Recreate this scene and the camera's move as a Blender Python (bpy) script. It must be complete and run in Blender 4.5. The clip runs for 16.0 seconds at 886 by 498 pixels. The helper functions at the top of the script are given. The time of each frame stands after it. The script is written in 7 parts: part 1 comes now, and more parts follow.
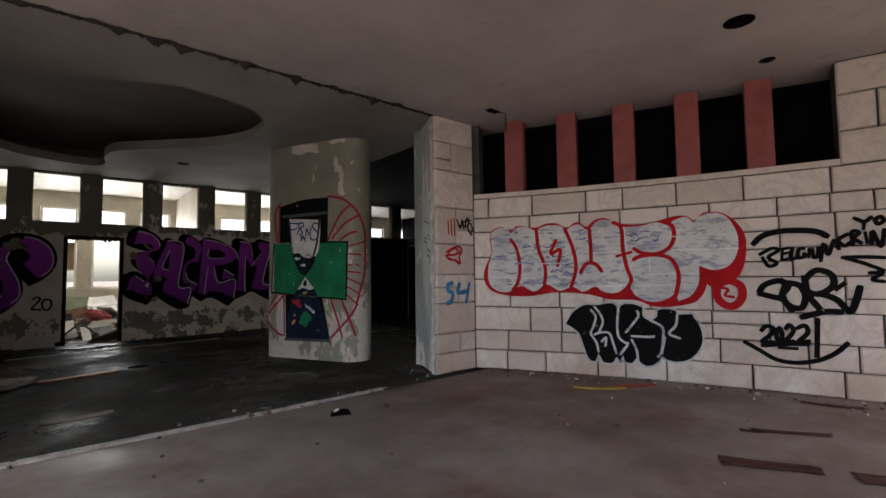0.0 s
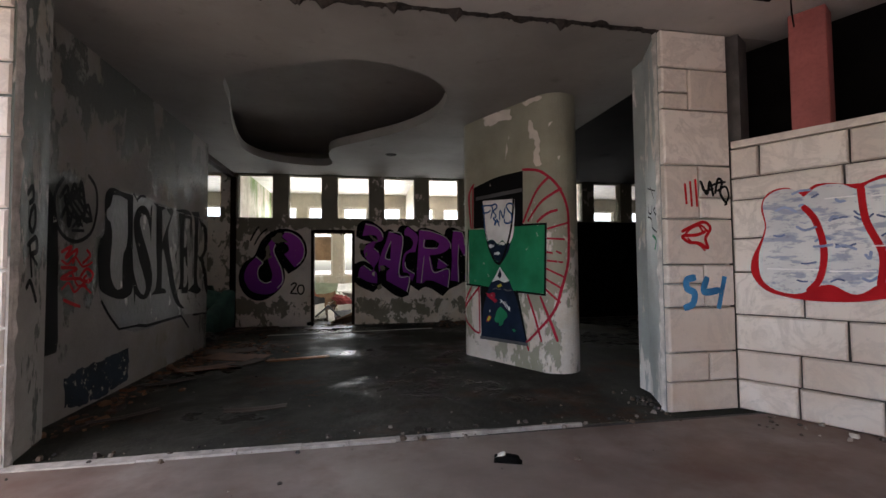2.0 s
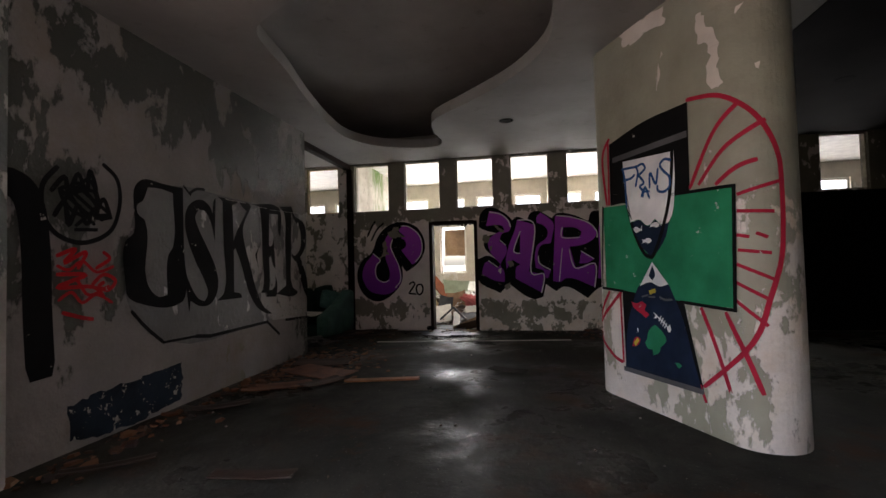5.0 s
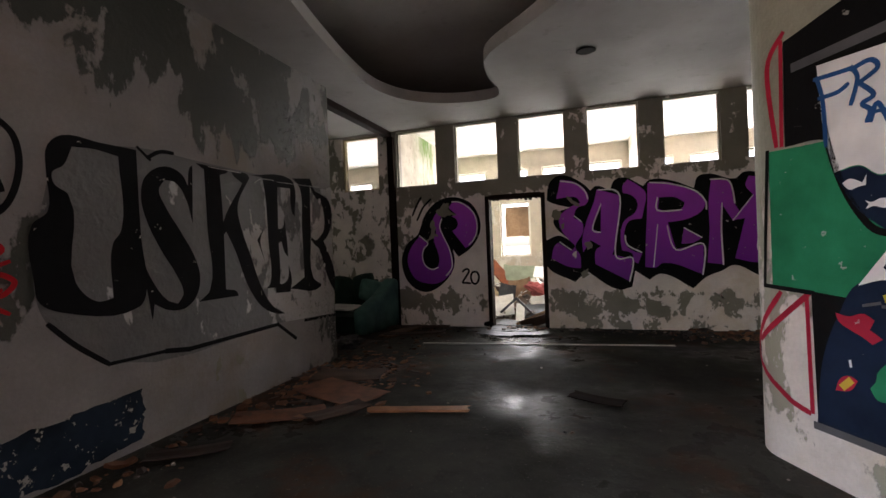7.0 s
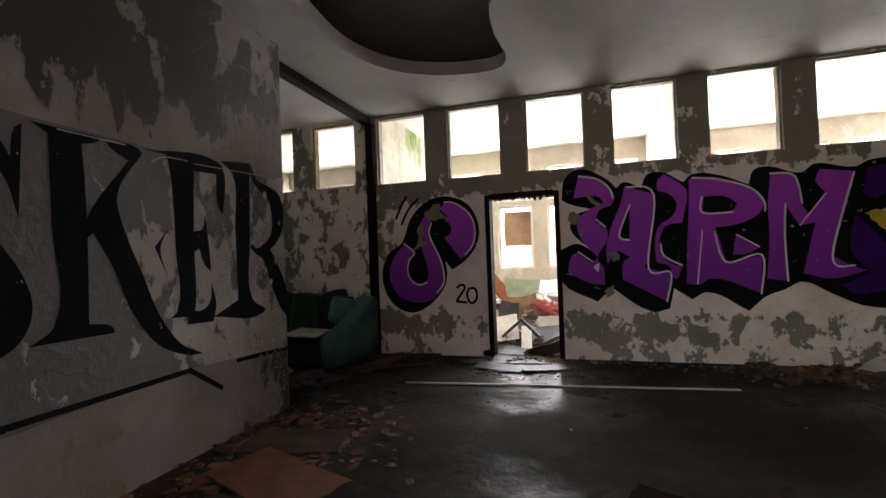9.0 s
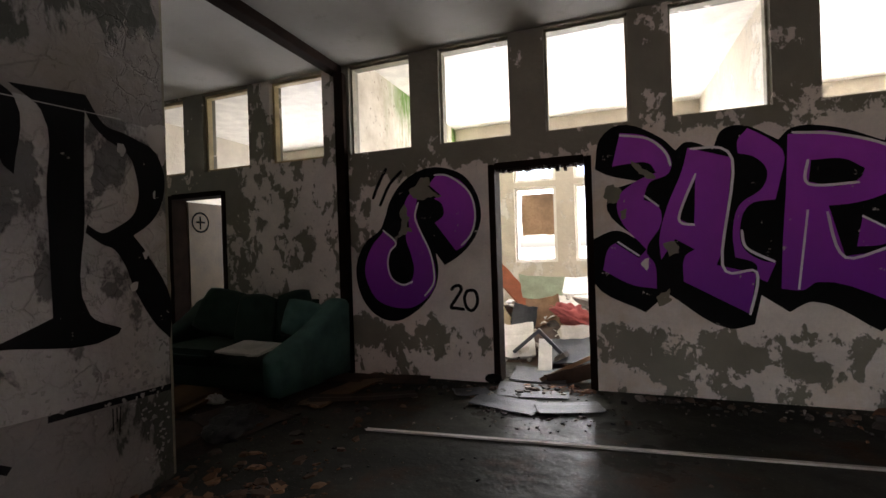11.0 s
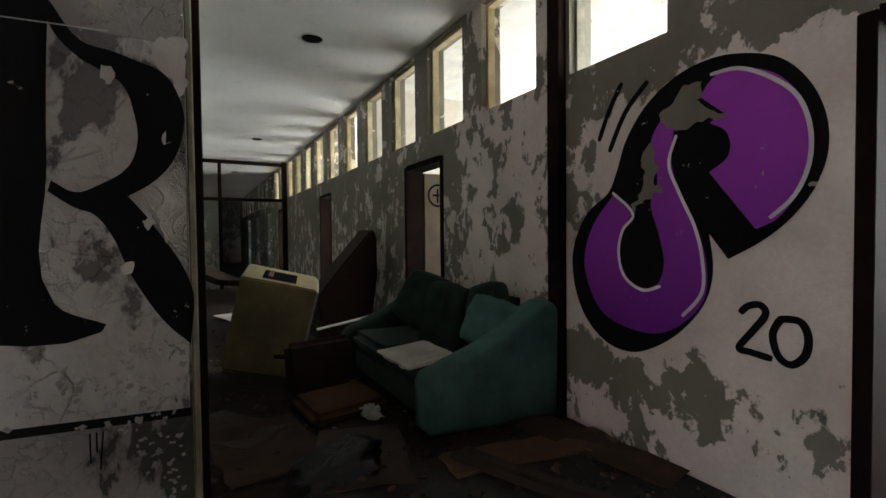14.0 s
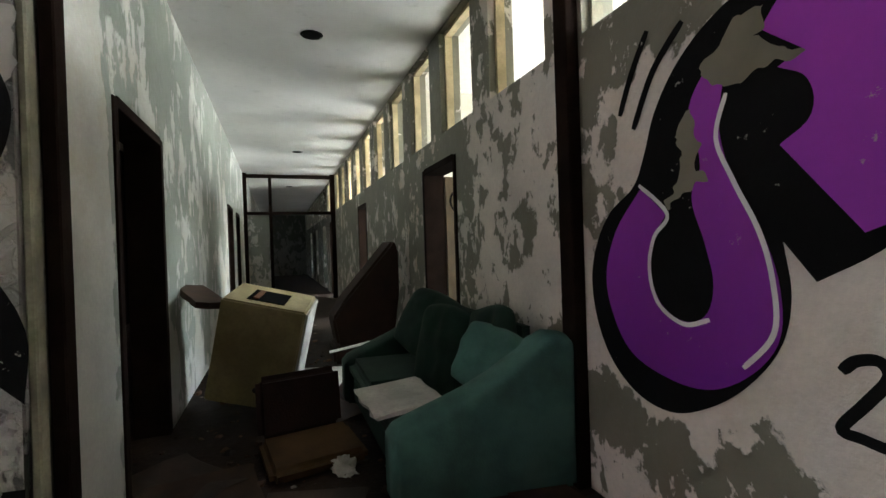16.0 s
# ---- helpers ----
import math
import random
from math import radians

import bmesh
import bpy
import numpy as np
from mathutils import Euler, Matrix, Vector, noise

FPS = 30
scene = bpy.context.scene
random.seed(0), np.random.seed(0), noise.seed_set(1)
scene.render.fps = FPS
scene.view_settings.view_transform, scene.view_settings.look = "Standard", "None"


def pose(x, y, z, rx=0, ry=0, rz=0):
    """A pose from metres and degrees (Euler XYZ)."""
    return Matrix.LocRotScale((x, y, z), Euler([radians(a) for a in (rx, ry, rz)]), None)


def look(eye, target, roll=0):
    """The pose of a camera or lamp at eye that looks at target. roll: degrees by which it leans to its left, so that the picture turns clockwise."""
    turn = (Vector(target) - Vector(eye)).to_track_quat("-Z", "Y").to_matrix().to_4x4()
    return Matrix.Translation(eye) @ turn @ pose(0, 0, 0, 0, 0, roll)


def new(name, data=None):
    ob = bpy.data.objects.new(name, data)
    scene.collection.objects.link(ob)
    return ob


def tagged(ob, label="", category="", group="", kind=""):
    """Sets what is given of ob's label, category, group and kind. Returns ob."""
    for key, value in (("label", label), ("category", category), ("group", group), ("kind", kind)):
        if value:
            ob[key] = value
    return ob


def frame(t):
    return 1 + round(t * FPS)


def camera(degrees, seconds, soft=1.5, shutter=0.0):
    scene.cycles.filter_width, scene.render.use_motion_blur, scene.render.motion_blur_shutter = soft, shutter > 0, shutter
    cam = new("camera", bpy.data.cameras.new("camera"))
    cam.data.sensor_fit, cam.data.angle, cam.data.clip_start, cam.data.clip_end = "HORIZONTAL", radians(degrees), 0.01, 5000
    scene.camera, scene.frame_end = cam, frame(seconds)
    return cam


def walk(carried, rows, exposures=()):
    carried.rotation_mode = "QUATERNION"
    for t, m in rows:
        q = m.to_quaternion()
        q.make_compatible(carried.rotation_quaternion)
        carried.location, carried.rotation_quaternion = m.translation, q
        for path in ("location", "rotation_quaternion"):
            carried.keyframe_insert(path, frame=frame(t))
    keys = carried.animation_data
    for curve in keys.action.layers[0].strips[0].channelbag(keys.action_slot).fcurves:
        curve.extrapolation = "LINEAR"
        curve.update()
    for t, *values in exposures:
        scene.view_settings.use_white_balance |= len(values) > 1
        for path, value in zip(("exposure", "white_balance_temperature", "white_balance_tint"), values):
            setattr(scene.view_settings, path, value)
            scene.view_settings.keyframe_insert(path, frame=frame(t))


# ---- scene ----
cam = camera(89.1, 16.0)
PATH = [
    (0, (0.798, 0.12, 1.229), (2.077, 1.654, 1.343), -0.8),
    (0.5, (1.057, 0.355, 1.252), (2.047, 2.087, 1.385), -0.1),
    (1, (1.281, 0.618, 1.241), (2.192, 2.396, 1.34), -0.4),
    (1.5, (1.52, 0.873, 1.213), (2.236, 2.739, 1.285), -1.6),
    (2, (1.786, 1.081, 1.222), (2.145, 3.047, 1.305), -0.5),
    (2.5, (1.977, 1.335, 1.187), (2.209, 3.321, 1.257), -2.1),
    (3, (2.152, 1.606, 1.226), (2.239, 3.602, 1.324), -1.8),
    (3.5, (2.39, 1.917, 1.17), (2.272, 3.911, 1.271), -1.2),
    (4.1, (2.541, 2.206, 1.187), (2.289, 4.189, 1.268), -1.8),
    (6.3, (2.492, 3.693, 1.321), (1.96, 5.62, 1.361), -1.1),
    (7, (2.306, 4.195, 1.282), (1.677, 6.093, 1.275), -2.3),
    (7.5, (2.187, 4.506, 1.267), (1.579, 6.411, 1.275), -1.5),
    (8, (2.043, 4.792, 1.236), (1.538, 6.727, 1.265), -0.8),
    (8.4, (1.988, 5.065, 1.244), (1.449, 6.991, 1.265), -0.9),
    (8.7, (1.929, 5.279, 1.267), (1.352, 7.194, 1.3), -1.8),
    (9, (1.89, 5.482, 1.292), (1.302, 7.394, 1.327), -2.1),
    (11.5, (1.766, 7.404, 1.276), (0.982, 9.244, 1.254), -1.6),
    (12, (1.781, 7.773, 1.268), (0.701, 9.456, 1.274), -1.2),
    (12.5, (1.704, 8.081, 1.26), (0.472, 9.656, 1.255), -1.1),
    (13, (1.577, 8.41, 1.248), (0.178, 9.839, 1.231), -0.4),
    (13.5, (1.53, 8.695, 1.236), (-0.074, 9.889, 1.208), -1.3),
    (14, (1.463, 8.945, 1.24), (-0.284, 9.916, 1.186), -0.6),
    (14.5, (1.313, 9.158, 1.218), (-0.484, 10.032, 1.151), -0.8),
    (15, (1.166, 9.325, 1.249), (-0.684, 10.081, 1.193), -1.0),
    (15.5, (1.107, 9.505, 1.258), (-0.803, 10.096, 1.214), -2.3),
    (16, (1.114, 9.685, 1.26), (-0.763, 10.376, 1.249), -1.9),
]
EXPOSURE = [(0, 1.9, 7000, 13), (1, 2.2, 6900, 13), (2, 2.4, 6850, 14), (3, 2.55, 6850, 15), (4, 2.55, 6950, 17), (6.5, 3.15, 7050, 19), (9, 3.4, 7100, 19), (12.5, 3.0, 6800, 19), (13.5, 3.4, 6600, 12), (14.0, 4.1, 6600, 9), (14.5, 4.6, 6700, 7), (15.2, 4.7, 6650, 4), (16, 4.62, 6550, 5)]
walk(cam, [(t, look(eye, target, roll)) for t, eye, target, roll in PATH], EXPOSURE)

# ---- world and light ----
world = bpy.data.worlds.new("overcast_sky")
scene.world = world
world.use_nodes = True
wn = world.node_tree.nodes
sky = wn.new("ShaderNodeTexSky")
sky.sky_type, sky.sun_disc = "NISHITA", False
sky.sun_elevation, sky.sun_rotation = radians(62), radians(217)
sky.air_density, sky.dust_density, sky.ozone_density = 1.0, 3.0, 1.0
world.node_tree.links.new(sky.outputs[0], wn["Background"].inputs[0])
wn["Background"].inputs[1].default_value = 0.15
sun = new("sun", bpy.data.lights.new("sun", "SUN"))
sun.data.energy, sun.data.angle, sun.data.color = 2.6, radians(14), (1.0, 0.95, 0.88)
sun.matrix_world = look((-6, -8, 18.8), (0, 0, 0))


# daylight entering each back room through its outer windows
def window_light(x, y, z, w, h, power):
    lamp = new("window_daylight", bpy.data.lights.new("window_daylight", "AREA"))
    lamp.data.shape, lamp.data.size, lamp.data.size_y, lamp.data.energy, lamp.data.color = "RECTANGLE", w, h, power, (0.93, 0.98, 1.0)
    lamp.matrix_world = look((x, y, z), (x, y - 1, z - 0.25))


for cx, power in ((-10.9, 75.0), (-6.85, 85.0), (-2.8, 42.0), (1.25, 100.0), (5.25, 120.0), (9.1, 30.0)):
    window_light(cx, 15.35, 2.0, 3.9, 2.1, power)


# ---- helpers for building ----
from mathutils import geometry


def link_mesh(name, bm, material, parent=None, label="", smooth=False):
    me = bpy.data.meshes.new(name)
    bm.to_mesh(me)
    bm.free()
    me.materials.append(material)
    if smooth:
        me.polygons.foreach_set("use_smooth", [True] * len(me.polygons))
    ob = new(name, me)
    if parent is not None:
        ob.parent = parent
    if label:
        ob["label"] = label
    return ob


def part(name, bm, material, parent, label="", smooth=False):
    return link_mesh(name, bm, material, parent, label, smooth)


def empty(name, m=None):
    ob = new(name)
    ob.empty_display_size = 0.1
    if m is not None:
        ob.matrix_basis = m
    return ob


def add_box(bm, x0, x1, y0, y1, z0, z1, m=None):
    v = [bm.verts.new((x, y, z)) for x in (x0, x1) for y in (y0, y1) for z in (z0, z1)]
    if m is not None:
        for w in v:
            w.co = m @ w.co
    for f in ((0, 1, 3, 2), (4, 6, 7, 5), (0, 4, 5, 1), (2, 3, 7, 6), (0, 2, 6, 4), (1, 5, 7, 3)):
        bm.faces.new([v[i] for i in f])
    return v


def box_bm(x0, x1, y0, y1, z0, z1, m=None, bevel=0.0, segments=1):
    bm = bmesh.new()
    add_box(bm, x0, x1, y0, y1, z0, z1, m)
    if bevel > 0:
        bmesh.ops.bevel(bm, geom=bm.edges[:], offset=bevel, segments=segments, affect="EDGES")
    return bm


def wall_bm(u0, u1, z0, z1, thick, holes, place):
    """A wall along u with rectangular holes (u0, u1, z0, z1); place(u, d, z) gives the point, d from 0 (front) to thick."""
    us = sorted({u0, u1, *[min(max(h[i], u0), u1) for h in holes for i in (0, 1)]})
    zs = sorted({z0, z1, *[min(max(h[i], z0), z1) for h in holes for i in (2, 3)]})

    def solid(i, k):
        if not (0 <= i < len(us) - 1 and 0 <= k < len(zs) - 1):
            return False
        u, z = (us[i] + us[i + 1]) / 2, (zs[k] + zs[k + 1]) / 2
        return not any(h[0] < u < h[1] and h[2] < z < h[3] for h in holes)

    bm = bmesh.new()
    seen = {}

    def vert(u, d, z):
        key = (round(u, 4), d, round(z, 4))
        if key not in seen:
            seen[key] = bm.verts.new(place(u, d, z))
        return seen[key]

    for i in range(len(us) - 1):
        for k in range(len(zs) - 1):
            if not solid(i, k):
                continue
            a, b, c, e = us[i], us[i + 1], zs[k], zs[k + 1]
            bm.faces.new([vert(a, 0, c), vert(b, 0, c), vert(b, 0, e), vert(a, 0, e)])
            bm.faces.new([vert(b, thick, c), vert(a, thick, c), vert(a, thick, e), vert(b, thick, e)])
            if not solid(i - 1, k):
                bm.faces.new([vert(a, 0, e), vert(a, thick, e), vert(a, thick, c), vert(a, 0, c)])
            if not solid(i + 1, k):
                bm.faces.new([vert(b, 0, c), vert(b, thick, c), vert(b, thick, e), vert(b, 0, e)])
            if not solid(i, k - 1):
                bm.faces.new([vert(a, 0, c), vert(a, thick, c), vert(b, thick, c), vert(b, 0, c)])
            if not solid(i, k + 1):
                bm.faces.new([vert(a, 0, e), vert(b, 0, e), vert(b, thick, e), vert(a, thick, e)])
    bmesh.ops.recalc_face_normals(bm, faces=bm.faces[:])
    return bm


def structure(name, bm, material, label="", category="", smooth=False):
    return tagged(link_mesh(name, bm, material, smooth=smooth), label, category, "", "structure")


def plan_bm(points, z0, z1):
    """A prism over a plan outline."""
    bm = bmesh.new()
    lo = [bm.verts.new((x, y, z0)) for x, y in points]
    hi = [bm.verts.new((x, y, z1)) for x, y in points]
    bm.faces.new(lo[::-1])
    bm.faces.new(hi)
    n = len(points)
    for i in range(n):
        bm.faces.new([lo[i], lo[(i + 1) % n], hi[(i + 1) % n], hi[i]])
    bmesh.ops.recalc_face_normals(bm, faces=bm.faces[:])
    return bm


# ---- materials ----
class Mat:
    """A node material under construction."""

    def __init__(self, name, rough=0.8, metal=0.0, spec=0.5):
        self.m = bpy.data.materials.new(name)
        self.m.use_nodes = True
        self.n, self.l = self.m.node_tree.nodes, self.m.node_tree.links
        self.b = self.n["Principled BSDF"]
        self.b.inputs["Roughness"].default_value = rough
        self.b.inputs["Metallic"].default_value = metal
        self.b.inputs["Specular IOR Level"].default_value = spec
        self.geo = self.n.new("ShaderNodeNewGeometry")
        self.pos = self.geo.outputs["Position"]

    def sock(self, node, i, v):
        if hasattr(v, "is_linked"):
            self.l.new(v, node.inputs[i])
        else:
            node.inputs[i].default_value = v

    def noise(self, scale, detail=4.0, rough=0.55, vec=None, distort=0.0):
        t = self.n.new("ShaderNodeTexNoise")
        t.inputs["Scale"].default_value, t.inputs["Detail"].default_value = scale, detail
        t.inputs["Roughness"].default_value, t.inputs["Distortion"].default_value = rough, distort
        self.l.new(vec if vec is not None else self.pos, t.inputs["Vector"])
        return t.outputs["Fac"]

    def voronoi(self, scale, vec=None, feature="F1"):
        t = self.n.new("ShaderNodeTexVoronoi")
        t.feature = feature
        t.inputs["Scale"].default_value = scale
        self.l.new(vec if vec is not None else self.pos, t.inputs["Vector"])
        return t.outputs["Distance"]

    def scaled(self, x, y, z, vec=None):
        t = self.n.new("ShaderNodeVectorMath")
        t.operation = "MULTIPLY"
        self.l.new(vec if vec is not None else self.pos, t.inputs[0])
        t.inputs[1].default_value = (x, y, z)
        return t.outputs[0]

    def axis(self, k):
        t = self.n.new("ShaderNodeSeparateXYZ")
        self.l.new(self.pos, t.inputs[0])
        return t.outputs[k]

    def math(self, op, a, b=0.0, clamp=False):
        t = self.n.new("ShaderNodeMath")
        t.operation, t.use_clamp = op, clamp
        self.sock(t, 0, a)
        self.sock(t, 1, b)
        return t.outputs[0]

    def step(self, v, lo, hi, a=0.0, b=1.0):
        t = self.n.new("ShaderNodeMapRange")
        self.sock(t, 0, v)
        for i, x in enumerate((lo, hi, a, b)):
            t.inputs[i + 1].default_value = x
        return t.outputs[0]

    def mix(self, f, a, b):
        t = self.n.new("ShaderNodeMix")
        t.data_type = "RGBA"
        self.sock(t, 0, f)
        for i, v in ((6, a), (7, b)):
            self.sock(t, i, v if hasattr(v, "is_linked") else (*v, 1.0))
        return t.outputs[2]

    def colour(self, c):
        self.sock(self.b, "Base Color", c if hasattr(c, "is_linked") else (*c, 1.0))
        return self

    def roughness(self, v):
        self.sock(self.b, "Roughness", v)
        return self

    def bump(self, h, strength=0.3, dist=0.01):
        t = self.n.new("ShaderNodeBump")
        t.inputs["Strength"].default_value, t.inputs["Distance"].default_value = strength, dist
        self.l.new(h, t.inputs["Height"])
        self.l.new(t.outputs[0], self.b.inputs["Normal"])
        return self


def worn(name, c, rough=0.7, metal=0.0, vary=0.25, scale=6.0, bump=0.15, spec=0.4):
    """A plain surface with soft blotches and fine grain."""
    k = Mat(name, rough, metal, spec)
    a = tuple(x * (1 - vary) for x in c)
    b = tuple(min(1, x * (1 + vary)) for x in c)
    big = k.mix(k.step(k.noise(scale, 5), 0.35, 0.65), a, b)
    fine = k.mix(k.step(k.noise(scale * 12, 3), 0.42, 0.7, 0, 0.35), big, tuple(x * 0.6 for x in c))
    k.colour(fine).bump(k.noise(scale * 9, 4), bump, 0.01)
    return k.m


def peeling(name, paint, under, where, seed=0.0, scale=3.2, streak=0.55, rough=0.75, curl=0.0, relief=0.014):
    """Oil paint that has come off the plaster in sharp-edged flakes. where(k) gives how much of the paint is left, about -0.3 to 0.3."""
    k = Mat(name, rough)
    v = k.scaled(1, 1, streak)
    o = k.n.new("ShaderNodeVectorMath")
    o.inputs[1].default_value = (seed, seed * 1.7, seed * 0.6)
    k.l.new(v, o.inputs[0])
    big = k.noise(scale * 0.5, 2, 0.5, o.outputs[0])
    mid = k.noise(scale * 1.35, 6, 0.6, o.outputs[0], 0.35)
    fine = k.noise(scale * 5.0, 5, 0.6, o.outputs[0], 0.2)
    sum_ = k.math("ADD", k.math("MULTIPLY", big, 0.45), k.math("MULTIPLY", mid, 0.7))
    sum_ = k.math("ADD", sum_, k.math("MULTIPLY", fine, 0.2))
    sum_ = k.math("ADD", sum_, where(k))
    left = k.step(sum_, 0.672, 0.682)
    edge = k.math("SUBTRACT", k.step(sum_, 0.655, 0.672), left)
    dirt = k.step(k.noise(2.1, 5, 0.6), 0.3, 0.75)
    grain = k.step(k.noise(42, 4, 0.6), 0.3, 0.75)
    p = k.mix(dirt, tuple(x * 0.8 for x in paint), tuple(min(1, x * 1.15) for x in paint))
    u = k.mix(dirt, tuple(x * 0.78 for x in under), tuple(min(1, x * 1.1) for x in under))
    u = k.mix(k.math("MULTIPLY", grain, 0.22), u, tuple(x * 0.45 for x in under))
    damp = k.math("MULTIPLY", k.step(k.noise(1.7, 6, 0.65), 0.45, 0.62, 0, 0.55), k.step(k.noise(0.5, 3, 0.5), 0.42, 0.58))
    u = k.mix(damp, u, (under[0] * 0.72, under[1] * 0.6, under[2] * 0.42))
    c = k.mix(left, u, p)
    c = k.mix(k.math("MULTIPLY", edge, 0.35, True), c, tuple(x * 0.3 for x in paint))
    h = k.math("ADD", k.math("MULTIPLY", left, 0.6), k.math("MULTIPLY", k.noise(17, 6, 0.62), 0.8))
    if curl:
        # blistered coat: plates that lift at sharp, wandering edges
        plate = k.noise(6.0, 2, 0.45, None, 0.5)
        lift = k.step(plate, 0.36, 0.52, 0.0, 1.0)
        lift = k.math("MULTIPLY", k.math("SUBTRACT", lift, k.step(plate, 0.52, 0.53)), k.step(k.noise(2.3, 3), 0.48, 0.56))
        lift = k.math("MULTIPLY", lift, k.step(k.axis(1), 7.9, 8.5, 0.15, 1.0))
        rise = k.math("MULTIPLY", k.noise(9.0, 4, 0.55), k.step(k.axis(1), 7.9, 8.5, 0.25, 1.2))
        h = k.math("ADD", h, k.math("MULTIPLY", k.math("ADD", lift, rise), curl))
        c = k.mix(k.math("MULTIPLY", k.math("MULTIPLY", lift, k.step(k.noise(2.0, 3), 0.5, 0.62)), 0.25), c, tuple(min(1, x * 1.25) for x in under))
        bent = k.n.new("ShaderNodeVectorMath")
        k.l.new(k.pos, bent.inputs[0])
        k.l.new(k.math("MULTIPLY", k.noise(5.0, 5, 0.6), 0.35), bent.inputs[1])
        gap = k.step(k.voronoi(8.0, bent.outputs[0], "DISTANCE_TO_EDGE"), 0.012, 0.04, 1.0, 0.0)
        gap = k.math("MULTIPLY", gap, k.math("MULTIPLY", k.step(k.axis(1), 7.9, 8.4), k.step(k.noise(3.1, 4), 0.42, 0.56)))
        c = k.mix(k.math("MULTIPLY", gap, 0.22), c, tuple(x * 0.25 for x in paint))
        h = k.math("SUBTRACT", h, k.math("MULTIPLY", gap, 1.2))
    k.colour(c).bump(h, 0.75, relief)
    k.roughness(k.step(left, 0, 1, 0.9, 0.55))
    return k.m


OLIVE, CHALK = (0.195, 0.184, 0.142), (0.79, 0.72, 0.665)


def back_where(k):
    z, x = k.axis(2), k.axis(0)
    top = k.math("ADD", k.step(z, 1.9, 2.2, -0.3, 0.09), k.step(z, 2.3, 2.6, 0.0, 0.06))
    low = k.math("ADD", k.step(z, 0.72, 0.5, 0.0, 0.29), k.math("MULTIPLY", k.step(x, 1.6, 1.8), k.step(z, 0.95, 0.7, 0.0, 0.06)))
    hall = k.math("ADD", k.math("ADD", top, low), k.step(x, 1.6, 1.8, 0.0, -0.06))
    corner = k.math("MULTIPLY", k.step(x, -0.12, -0.7), k.step(z, 0.75, 1.5, 0.1, 0.34))
    hall = k.math("ADD", hall, k.math("MULTIPLY", corner, k.step(z, 2.2, 1.9)))
    hall = k.math("ADD", hall, k.math("MULTIPLY", k.step(z, 0.32, 0.12, 0.0, -0.13), k.step(x, 1.8, 1.6, 0.4, 1.0)))
    blend = k.step(x, -1.0, -0.8)
    corr = k.math("ADD", k.step(z, 0.0, 2.4, 0.0, 0.07), k.step(x, -2.5, -1.7, 0.02, -0.09))
    return k.math("ADD", k.math("MULTIPLY", hall, blend), k.math("MULTIPLY", corr, k.step(blend, 0, 1, 1, 0)))


def osker_where(k):
    z, y = k.axis(2), k.axis(1)
    line_ = k.math("ADD", z, k.math("MULTIPLY", k.math("SUBTRACT", k.noise(1.3, 3, 0.5, k.scaled(1, 1, 0.15)), 0.5), 1.0))
    run = k.math("MULTIPLY", k.math("SUBTRACT", k.noise(7.0, 4, 0.6, k.scaled(1, 1, 0.12)), 0.5), 0.5)
    upper = k.step(k.math("ADD", line_, run), 2.05, 2.6, -0.17, 0.06)
    upper = k.math("ADD", upper, k.math("MULTIPLY", k.step(y, 8.0, 8.7, 0.0, -0.06), k.step(z, 2.0, 2.4)))
    upper = k.math("ADD", upper, k.math("MULTIPLY", k.step(y, 6.2, 5.6, 0.0, -0.05), k.step(z, 2.0, 2.4)))
    near = k.math("MULTIPLY", k.step(y, 6.0, 5.4), k.step(z, 0.3, 1.2, 0.1, 0.2))
    foot = k.math("MULTIPLY", k.step(y, 7.9, 8.6), k.step(z, 0.8, 0.55, 0.0, 0.17))
    return k.math("ADD", k.math("ADD", upper, foot), k.math("MULTIPLY", near, k.step(z, 2.3, 1.9)))


def corridor_where(k):
    return k.math("ADD", k.step(k.axis(2), 0.4, 2.6, -0.04, 0.04), k.step(k.axis(0), -1.52, -1.35, 0.0, -0.28))


def column_where(k):
    a = k.step(k.axis(2), 1.5, 2.2, 0.03, 0.2)
    b = k.step(k.axis(2), 1.5, 0.7, 0.0, -0.085)
    return k.math("ADD", a, b)


M_BACK = peeling("back_wall_paint", OLIVE, CHALK, back_where, 0.0, 5.6, 0.75)
# olive paint and plaster both lowered to hold this wall's shade
M_OSK = peeling("shaded_side_wall_paint", (0.036, 0.038, 0.028), (0.265, 0.25, 0.238), osker_where, 3.3, 2.2, 0.55, 0.75, 0.4)
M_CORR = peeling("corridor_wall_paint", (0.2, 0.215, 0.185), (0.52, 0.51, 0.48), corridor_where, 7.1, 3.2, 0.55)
M_COLUMN = peeling("column_paint", (0.3, 0.295, 0.23), (0.72, 0.67, 0.63), column_where, 5.4, 3.4, 0.6)
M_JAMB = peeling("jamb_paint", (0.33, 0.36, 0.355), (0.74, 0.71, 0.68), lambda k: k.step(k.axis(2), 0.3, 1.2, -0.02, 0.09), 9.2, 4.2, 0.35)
# dark green paint; it and its plaster are deepened for the jamb's shade
M_JAMB_SHADED = peeling("shaded_dark_jamb_paint", (0.07, 0.078, 0.065), (0.42, 0.4, 0.37), lambda k: k.step(k.axis(2), 0.3, 1.2, -0.05, 0.03), 4.1, 3.6, 0.45)
M_ROOM = peeling("sunlit_room_paint", (0.55, 0.5, 0.42), (0.72, 0.69, 0.64), lambda k: k.step(k.axis(2), 1.0, 1.1, 0.0, 0.1), 2.2, 2.0, 0.7)


